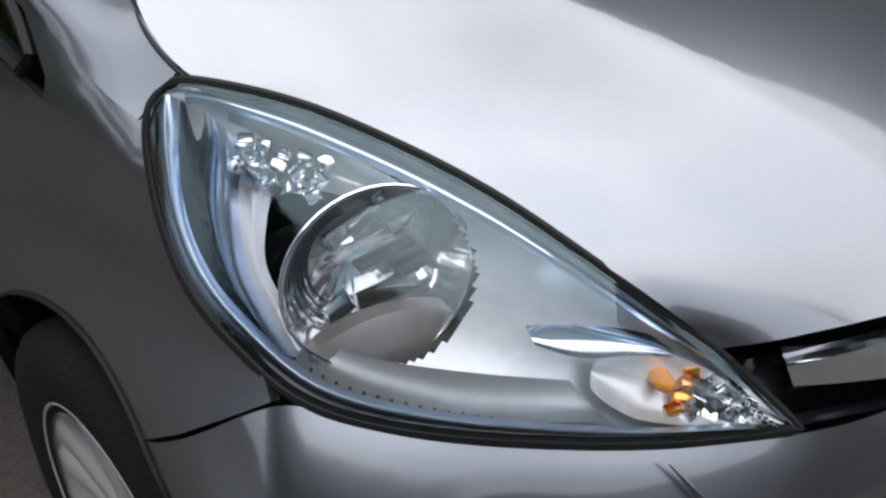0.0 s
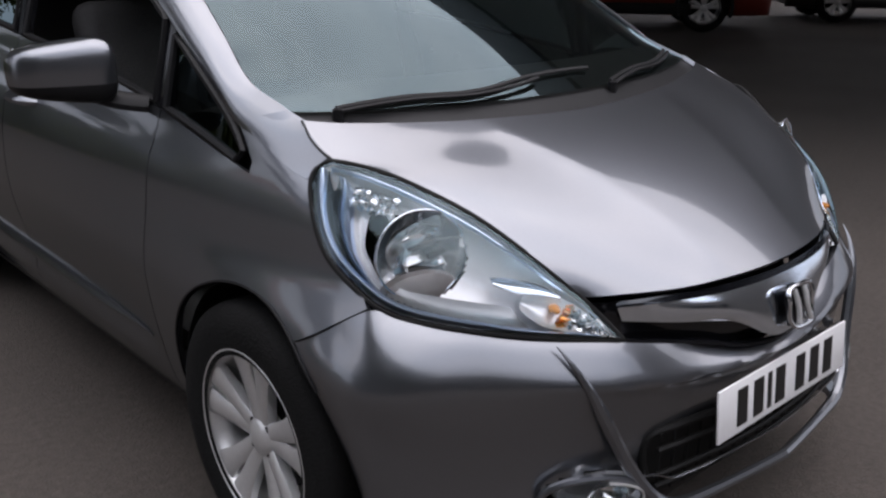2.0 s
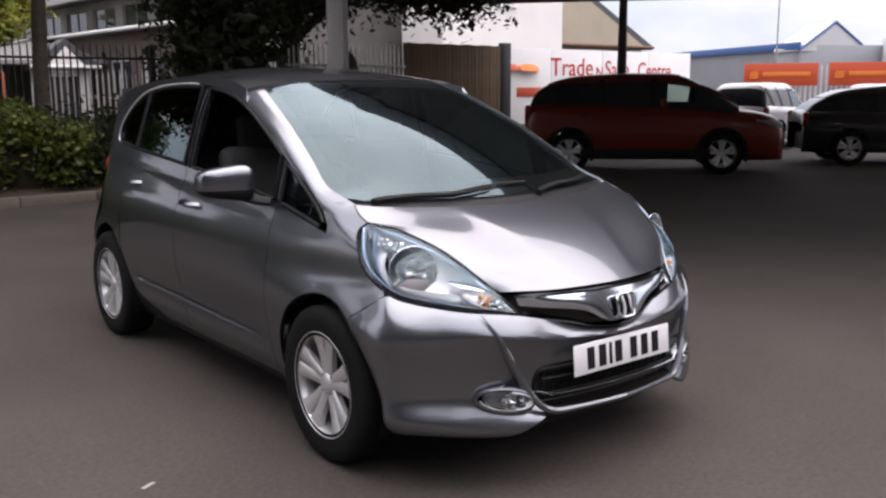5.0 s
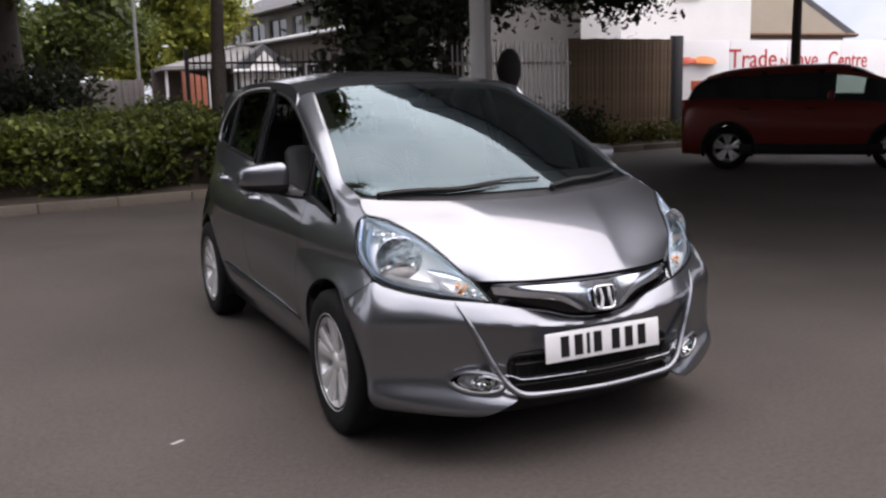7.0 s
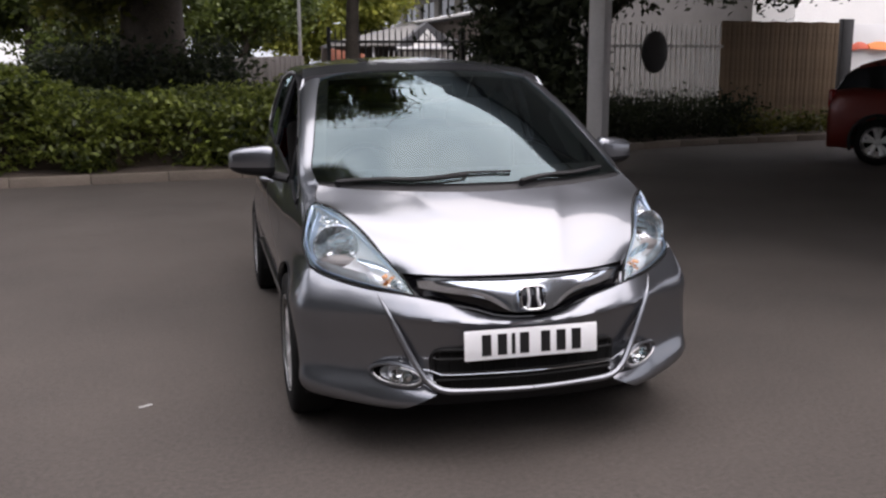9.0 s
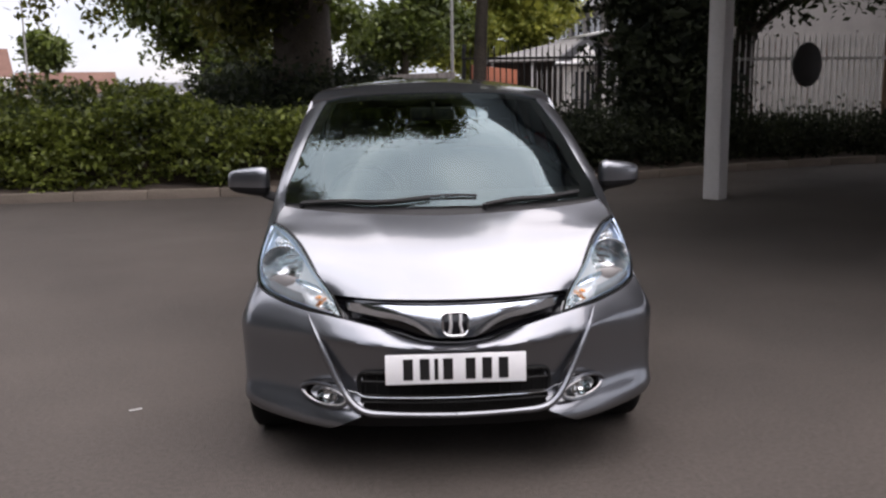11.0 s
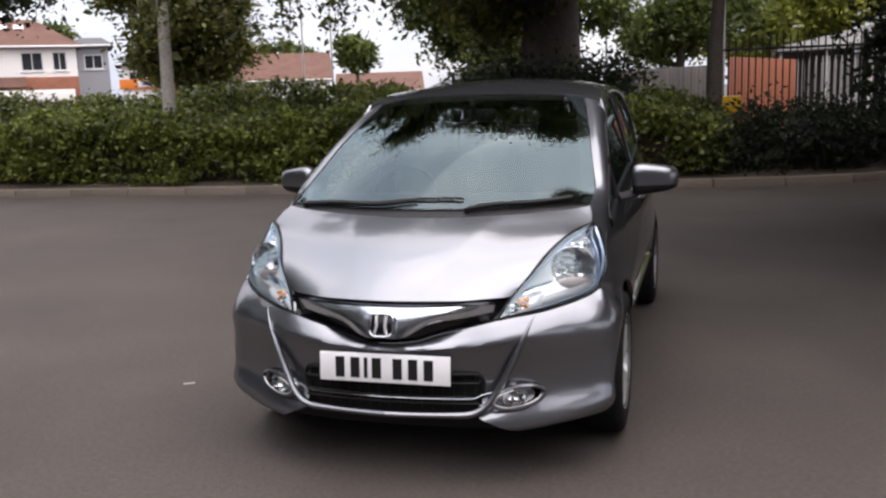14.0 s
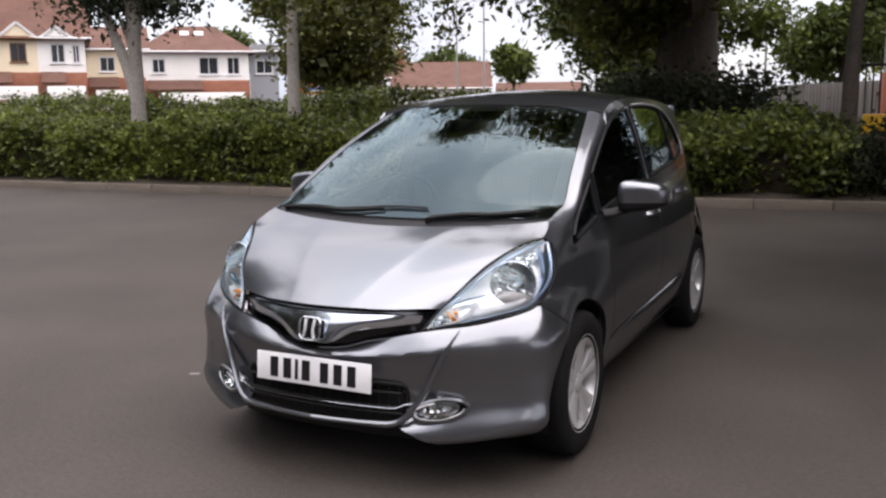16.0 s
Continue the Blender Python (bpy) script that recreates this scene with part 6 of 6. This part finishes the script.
        part("side_cladding", box((0.05, length * 0.5, 0.16), (sx * (w - 0.005), mid / 2, 0.33), 0.02), TRIM if cladding else paint, c)
    part("grille", box((wide * 0.5, 0.06, 0.16), (0, front + 0.02, nose - 0.2), 0.02), TRIM, c)
    part("bumper_intake", box((wide * 0.6, 0.06, 0.14), (0, front + 0.04, 0.38), 0.02), TRIM, c)
    part("number_plate", box((0.52, 0.02, 0.11), (0, front - 0.01, 0.48), 0.003), PLATE, c)
    return c


HEAD = 41.3
parked_car("sport_utility_car", "dark red sport utility car parked on the asphalt", RED_PAINT, (10.94, 6.6, 0), HEAD, 4.2, 1.8, 1.64, 1.0, 1.1, 2.47, cladding=True, grow=1.13, front=-0.98, screen_foot=-0.25, tail=((0.62, 0.985, 0.8), (0.82, 0.88, 0.79), (0.95, 0.58, 0.79), (1.0, 0.05, 0.82)))
parked_car("black_car", "black hatchback parked nose out beside others", BLACK_PAINT, (15.7, 4.15, 0), HEAD, 4.2, 1.76, 1.42, 0.86, 0.93, 2.55, "cars in the far row", grow=1.05, screen_foot=0.2, tail=((0.6, 0.97, 0.8), (0.8, 0.8, 0.79), (0.93, 0.45, 0.79), (1.0, 0.05, 0.82)))
parked_car("white_car", "white hatchback parked beyond the red car", WHITE_PAINT, (18.6, 10.0, 0), HEAD + 60, 4.0, 1.7, 1.5, 0.88, 0.95, 2.5, "cars in the far row", grow=1.02)
parked_car("white_car", "white saloon parked near the orange signs", WHITE_PAINT, (21.6, 8.6, 0), HEAD + 64, 4.3, 1.74, 1.46, 0.86, 0.93, 2.6, "cars in the far row", grow=1.02)
parked_car("silver_car", "silver hatchback parked near the orange signs", PAINT, (25.5, 7.0, 0), HEAD + 64, 4.1, 1.74, 1.5, 0.86, 0.93, 2.55, "cars in the far row", grow=1.02)


# ---- buildings ----
def wall_with_holes(x0, x1, z0, z1, holes, thick=0.25):
    """An upright wall in the x-z plane, cut through for its openings (x, z, width, height)."""
    xs = sorted({x0, x1, *[h[0] for h in holes], *[h[0] + h[2] for h in holes]})
    zs = sorted({z0, z1, *[h[1] for h in holes], *[h[1] + h[3] for h in holes]})
    bm = bmesh.new()
    for a, b in zip(xs, xs[1:]):
        for c, d in zip(zs, zs[1:]):
            mx, mz = (a + b) / 2, (c + d) / 2
            if not any(h[0] < mx < h[0] + h[2] and h[1] < mz < h[1] + h[3] for h in holes):
                q = box((b - a, thick, d - c), (mx, thick / 2, mz))
                me = bpy.data.meshes.new("piece")
                q.to_mesh(me), q.free()
                bm.from_mesh(me)
                bpy.data.meshes.remove(me)
    bmesh.ops.remove_doubles(bm, verts=bm.verts, dist=0.0005)
    return bm


def window(parent, x, z, w, h, frame_mat, bars=1):
    f = part("window", merged(box((w, 0.06, 0.07), (x + w / 2, 0.08, z + 0.035)), box((w, 0.06, 0.07), (x + w / 2, 0.08, z + h - 0.035)), box((0.07, 0.06, h - 0.14), (x + 0.035, 0.08, z + h / 2)), box((0.07, 0.06, h - 0.14), (x + w - 0.035, 0.08, z + h / 2)), *[box((0.05, 0.05, h - 0.14), (x + w * (k + 1) / (bars + 1), 0.08, z + h / 2)) for k in range(bars)]), frame_mat, parent, smooth=False)
    part("pane", box((w - 0.1, 0.01, h - 0.1), (x + w / 2, 0.1, z + h / 2)), HOUSE_GLASS, f, smooth=False)
    part("sill", box((w + 0.16, 0.16, 0.06), (x + w / 2, -0.02, z - 0.03), 0.01), frame_mat, f)


def prism(x0, x1, y0, y1, z, rise, axis="x", over=0.3, hip=0.0):
    """A pitched roof with thickness over a rectangle."""
    bm = bmesh.new()
    x0, x1, y0, y1 = x0 - over, x1 + over, y0 - over, y1 + over
    if axis == "x":
        a, b = Vector((x0 + hip, (y0 + y1) / 2, z + rise)), Vector((x1 - hip, (y0 + y1) / 2, z + rise))
    else:
        a, b = Vector(((x0 + x1) / 2, y0 + hip, z + rise)), Vector(((x0 + x1) / 2, y1 - hip, z + rise))
    low = [Vector(p) for p in ((x0, y0, z), (x1, y0, z), (x1, y1, z), (x0, y1, z))]
    deep = [p - Vector((0, 0, 0.16)) for p in low]
    v = [bm.verts.new(p) for p in (*low, *deep, a, b)]
    if axis == "x":
        faces = ((0, 1, 9, 8), (2, 3, 8, 9), (1, 2, 9), (3, 0, 8))
    else:
        faces = ((1, 2, 9, 8), (3, 0, 8, 9), (0, 1, 8), (2, 3, 9))
    for f in (*faces, (0, 4, 5, 1), (1, 5, 6, 2), (2, 6, 7, 3), (3, 7, 4, 0), (7, 6, 5, 4)):
        bm.faces.new([v[k] for k in f])
    bmesh.ops.recalc_face_normals(bm, faces=bm.faces)
    return bm


def house(label, at, rz, wide, deep, eaves, rise, wall_mat, frame_mat, openings, roof_mat=ROOF_TILE, hip=0.0, gables=(), chimneys=(), lower=None, axis="x", skylights=()):
    h = base("house", label, "house", at, rz)
    front = part("wall", wall_with_holes(0, wide, -0.5, eaves, openings), wall_mat, h, smooth=False)
    part("side_wall", box((0.25, deep - 0.25, eaves + 0.5), (0.125, deep / 2 + 0.125, eaves / 2 - 0.25)), wall_mat, h, smooth=False)
    part("side_wall", box((0.25, deep - 0.25, eaves + 0.5), (wide - 0.125, deep / 2 + 0.125, eaves / 2 - 0.25)), wall_mat, h, smooth=False)
    part("back_wall", box((wide - 0.5, 0.2, eaves + 0.5), (wide / 2, deep - 0.1, eaves / 2 - 0.25)), wall_mat, h, smooth=False)
    part("floor_slab", box((wide - 0.52, deep - 0.5, 0.2), (wide / 2, deep / 2, eaves * 0.52)), wall_mat, h, smooth=False)
    part("roof", prism(0, wide, 0, deep, eaves, rise, axis, 0.35, hip), roof_mat, h, smooth=False)
    if axis == "y":
        tri = bmesh.new()
        tri.faces.new([tri.verts.new(q) for q in ((0.1, -0.362, eaves - 0.1), (wide - 0.1, -0.362, eaves - 0.1), (wide / 2, -0.362, eaves + rise - 0.25))])
        part("gable", tri, wall_mat, h, smooth=False)
    part("gutter", sweep([(-0.35, -0.4, eaves - 0.06), (wide + 0.35, -0.4, eaves - 0.06)], 0.06, 8), frame_mat, h)
    for o in openings:
        window(h, *o, frame_mat)
    for x, w_, r_ in gables:
        bm = bmesh.new()
        p = [bm.verts.new(q) for q in ((x - w_ / 2, -0.3, eaves - 0.05), (x + w_ / 2, -0.3, eaves - 0.05), (x, -0.3, eaves + r_), (x - w_ / 2, 1.6, eaves - 0.05), (x + w_ / 2, 1.6, eaves - 0.05), (x, 1.6, eaves + r_))]
        for f in ((0, 1, 2), (3, 5, 4), (0, 2, 5, 3), (1, 4, 5, 2), (0, 3, 4, 1)):
            bm.faces.new([p[k] for k in f])
        g = part("gable", bm, wall_mat, h, smooth=False)
        for s in (-1, 1):
            part("gable_board", sweep([(x + s * (w_ / 2 + 0.1), -0.34, eaves - 0.1), (x, -0.34, eaves + r_ + 0.06)], 0.08, 4), FRAME_WHITE, g)
    for x, y in chimneys:
        ch = part("chimney", merged(box((0.7, 0.6, 1.6), (x, y, eaves + rise + 0.2), 0.02), box((0.8, 0.7, 0.14), (x, y, eaves + rise + 0.95), 0.02)), BRICK, h)
        for s in (-0.17, 0.17):
            part("chimney_pot", sweep([(x + s, y, eaves + rise + 1.0), (x + s, y, eaves + rise + 1.35)], 0.11, 10), ROOF_TILE, ch)
    for x, y in skylights:
        part("skylight", box((0.55, 0.6, 0.08), (x, y, eaves + rise * (y + 0.35) / (deep / 2 + 0.35) + 0.03), 0.01, Matrix.Rotation(math.atan2(rise, deep / 2 + 0.35), 3, "X")), FRAME_WHITE, h)
    if lower:
        part("brick_storey", box((wide + 0.02, 0.1, 1.5), (wide / 2, -0.052, lower - 0.6), 0.01), BRICK, h)
        part("porch_roof", box((wide * 0.5, 1.1, 0.1), (wide * 0.3, -0.55, lower - 0.15), 0.01, Matrix.Rotation(radians(32), 3, "X")), ROOF_TILE, h)
        part("porch_wall", box((wide * 0.8, 0.3, 0.7), (wide * 0.55, -0.9, lower - 0.95), 0.01), RENDER_WHITE, h)
    return h


# the street of houses, lower than the car park
house("cream rendered semi-detached house with brown roof", (-41.89, 29.67, -1.65), 51.3, 3.0, 5, 6.76, 2.9, RENDER_CREAM, FRAME_BROWN, [(1.65, 5.45, 0.8, 1.0), (1.4, 1.6, 1.3, 1.3), (0.4, 5.45, 0.6, 1.0)], gables=((2.05, 1.8, 0.7),), chimneys=((0.6, 2.5),), lower=4.75)
house("white rendered semi-detached house with brown roof", (-40.02, 32.01, -1.65), 48.5, 2.42, 5, 6.78, 2.65, RENDER_WHITE, FRAME_WHITE, [(0.65, 5.4, 0.75, 1.05), (0.5, 1.6, 1.2, 1.3), (1.75, 5.4, 0.4, 1.0)], gables=((1.0, 1.6, 0.5),), chimneys=((2.2, 2.5),), lower=4.75)
house("pale terraced house with low brown roof", (-42.11, 37.19, -1.65), 45.6, 3.4, 6, 6.48, 1.5, RENDER_CREAM, FRAME_WHITE, [(0.8, 5.1, 0.9, 0.9), (2.2, 5.1, 0.7, 0.9)], lower=4.6)
house("white bay-fronted house with hipped brown roof", (-39.86, 39.49, -1.65), 41.1, 6.45, 6, 6.36, 1.72, RENDER_WHITE, FRAME_WHITE, [(0.6, 5.0, 0.8, 0.9), (3.4, 4.9, 1.2, 1.1), (5.1, 4.9, 0.8, 1.1)], hip=2.4, lower=4.4, skylights=((2.6, 1.9), (3.5, 1.9)))
house("grey flat-roofed building with white fascia", (-36.2, 45.33, -1.65), 37.1, 1.85, 5, 6.48, 0.57, STEEL_SHEET, FRAME_WHITE, [(0.4, 5.0, 1.1, 0.9)], SLATE, hip=0.6)
house("low white shop building beyond the trees", (-34.17, 46.85, -1.65), 34.3, 2.96, 5, 5.3, 0.5, RENDER_WHITE, FRAME_WHITE, [(0.4, 3.9, 0.9, 0.9), (1.7, 3.9, 0.9, 0.9)], SLATE, hip=0.8)
shop_sign = base("shop_sign", "orange shop sign with a white and blue panel", "sign", (-34.25, 46.75, 1.4), 34.3)
part("sign_board", box((3.3, 0.08, 0.62), (1.6, -0.06, 0.95), 0.01), SIGN_ORANGE, shop_sign)
part("sign_panel", box((1.7, 0.03, 0.4), (1.9, -0.12, 0.95), 0.005), FRAME_WHITE, shop_sign)
part("sign_bar", box((1.2, 0.02, 0.14), (1.9, -0.145, 0.95), 0.003), BLUE_PAINT, shop_sign)
house("orange brick house with small window", (-31.5, 47.0, -2.2), 32, 4.0, 6, 5.2, 1.6, BRICK, FRAME_WHITE, [(1.2, 3.4, 1.2, 1.1)], hip=0.0)
house("distant brick house with steep tiled roof", (-34.7, 61.9, -2.2), 26, 7.6, 7, 4.7, 2.2, RENDER_WHITE, FRAME_WHITE, [(1.0, 2.4, 1.4, 1.1), (4.0, 2.4, 1.4, 1.1), (6.2, 2.4, 1.2, 1.1)], chimneys=((0.4, 3.5),))
house("distant white bungalow with tiled roof", (-29.0, 70.0, -2.2), 20, 7.0, 7, 3.4, 1.8, RENDER_WHITE, FRAME_WHITE, [(1.0, 1.8, 1.4, 1.1), (4.2, 1.8, 1.4, 1.1)])
house("distant long white building", (-23.5, 77.0, -2.2), 16, 14.0, 7, 3.4, 0.9, RENDER_WHITE, FRAME_WHITE, [(1.0, 1.8, 1.8, 1.1), (5.0, 1.8, 1.8, 1.1), (9.5, 1.8, 1.8, 1.1)], SLATE, hip=2)
# beyond the railing
GREY_RENDER = material("grey_render", (0.17, 0.16, 0.15), 0.85, 0, 0.2, 2, 25)
# brown wall, darkened to hold the shade under eaves and veranda
SHADE_BROWN = material("shade_brown_wall", (0.1, 0.08, 0.068), 0.85, 0, 0.25, 2, 25)
house("long wing with white gutter and dark windows", (7.95, 43.3, 0), -86, 18.0, 6.0, 3.55, 0.6, SHADE_BROWN, FRAME_WHITE, [(1.2 + 2.8 * k, 1.2, 1.7, 1.3) for k in range(6)], SLATE)
house("upper storey of a pale building with grey roof", (9.1, 48.0, 0), -86, 24.0, 7, 5.1, 1.7, GREY_RENDER, GREY_RENDER, [(0.5 + 2.9 * k, 3.7, 2.2, 1.0) for k in range(8)], SLATE)
house("small white gabled porch beyond the railing", (6.35, 30.7, 0), -4, 1.6, 0.6, 2.3, 0.9, RENDER_WHITE, FRAME_WHITE, [(0.3, 0.1, 1.0, 1.9)], SLATE, axis="y")
veranda = base("veranda", "open veranda with grey tiled hipped roof and pale posts", "veranda")
vr = bmesh.new()
top_ = [(3.5, 31.0, 2.45), (8.7, 31.0, 2.5), (8.35, 37.0, 3.55), (8.2, 40.5, 3.55), (4.2, 42.0, 2.45)]
va, vb = [vr.verts.new(q) for q in top_], [vr.verts.new((q[0], q[1], q[2] - 0.14)) for q in top_]
for f in ((0, 1, 2), (0, 2, 3, 4)):
    vr.faces.new([va[k] for k in f]), vr.faces.new([vb[k] for k in f[::-1]])
for k in range(5):
    vr.faces.new((va[k], vb[k], vb[(k + 1) % 5], va[(k + 1) % 5]))
bmesh.ops.recalc_face_normals(vr, faces=vr.faces)
part("veranda_roof", vr, material("pale_grey_tile", (0.17, 0.165, 0.16), 0.8, 0, 0.25, 1.2, 14, bump=0.4, bump_scale=12), veranda, "light grey tiled roof", smooth=False)
part("veranda_gutter", sweep([(3.5, 30.94, 2.34), (8.7, 30.94, 2.4)], 0.05, 8), GREY_RENDER, veranda)
for x, y in ((3.7, 31.15), (5.2, 31.15), (6.2, 31.15), (8.2, 31.15)):
    part("veranda_post", box((0.09, 0.09, 2.35), (x, y, 1.17), 0.008), FRAME_WHITE, veranda)
part("veranda_back", box((4.6, 0.15, 2.4), (5.9, 34.0, 1.2)), SHADE_BROWN, veranda, smooth=False)
for k in range(9):
    part("veranda_baluster", box((0.07, 0.04, 0.75), (5.3 + 0.33 * k, 31.0, 0.4), 0.006), PALE_PAINT, veranda)
# behind the hoarding
house("white rendered building beside the hoarding", (16.3, 21.0, 0), 1, 5.6, 2.2, 7.2, 0.6, RENDER_WHITE, FRAME_WHITE, [(2.4, 4.2, 0.8, 0.6)], SLATE, hip=0.8)
house("beige gabled building with wide verges", (17.5, 23.7, 0), 1, 12.2, 9, 3.2, 3.1, material("beige_render", (0.42, 0.36, 0.28), 0.85, 0, 0.1, 0.8, 20), FRAME_BROWN, [(5.4, 1.2, 0.7, 0.9)], SLATE, axis="y")
shed = base("storage_shed", "large grey clad shed with blue fascia", "shed", (50.5, 33.93, 0), -115.8)
part("shed_wall", box((16.4, 9, 3.8), (0, 4.5, 1.9), 0.02), STEEL_SHEET, shed)
part("shed_fascia", box((16.5, 0.2, 0.42), (0, -0.12, 3.74), 0.02), BLUE_PAINT, shed)
for k in range(60):
    part("cladding_rib", box((0.06, 0.04, 3.4), (-8.1 + k * 0.275, -0.03, 1.75), 0.01), STEEL_SHEET, shed)
gable_shed = base("gabled_shed", "pale clad shed with blue-edged gable", "shed", (46.95, 26.5, 0), -21)
part("shed_wall", box((4.4, 2.2, 3.6), (2.2, 1.2, 1.8), 0.02), STEEL_SHEET, gable_shed)
part("gable_roof", prism(0.0, 4.4, 0.1, 2.2, 3.6, 1.5, "y", 0.15), material("pale_roof_sheet", (0.5, 0.5, 0.5), 0.5, 0.1, 0.1, 0.8, 20), gable_shed, smooth=False)
for a_, b_ in (((-0.2, -0.08, 3.52), (2.2, -0.08, 5.12)), ((4.6, -0.08, 3.52), (2.2, -0.08, 5.12))):
    part("verge", sweep([a_, b_], 0.07, 6), BLUE_PAINT, gable_shed)
far_shed = base("far_shed", "long pale clad warehouse with blue fascia", "shed", (48.5, 13.9, 0), -58)
part("shed_wall", box((14, 9, 4.3), (0, 4.5, 2.0), 0.02), material("pale_cladding", (0.55, 0.56, 0.58), 0.55, 0.1, 0.06, 0.5, 12), far_shed)
part("shed_fascia", box((14.1, 0.2, 0.5), (0, -0.12, 4.4), 0.02), BLUE_PAINT, far_shed)
boards = base("sales_boards", "row of red-orange sales boards on a pale fence", "sign", (27.5, 16.0, 0), -60)
for k in range(1, 5):
    b = part("sales_board", box((2.5, 0.06, 0.8), (-2.6 + k * 2.85, 0, 1.85), 0.01), SIGN_RUST, boards)
    part("board_bar", box((1.6, 0.02, 0.16), (-2.6 + k * 2.85 + 0.2, -0.045, 1.86), 0.004), SIGN_ORANGE, b)
    part("board_spot", box((0.3, 0.02, 0.3), (-3.5 + k * 2.85, -0.045, 1.86), 0.05), SIGN_ORANGE, b)
for k in range(70):
    ob = new("paling", pale)
    ob.parent, ob.location = boards, (-0.6 + k * 0.17, 0.3, -0.15)

# unseen buildings added behind the camera to cut light and darken reflections
UNSEEN_BRICK = material("grey_brown_brick", (0.11, 0.1, 0.092), 0.85, 0, 0.25, 2, 25, bump=0.4)
house("unseen grey-brown brick block added to cut light on the right", (3.3, -6.7, 0), -48.5, 14, 2.85, 5.4, 0.4, UNSEEN_BRICK, TRIM, [(1.0 + 3.6 * k, 0.4, 2.6, 2.4) for k in range(3)], SLATE, hip=1)
house("unseen long grey-brown brick building added to darken reflections", (24, -14, 0), 180, 46, 9, 6.2, 1.6, UNSEEN_BRICK, TRIM, [(1.5 + 4.4 * k, 0.4, 3.4, 2.6) for k in range(10)], SLATE, hip=3)
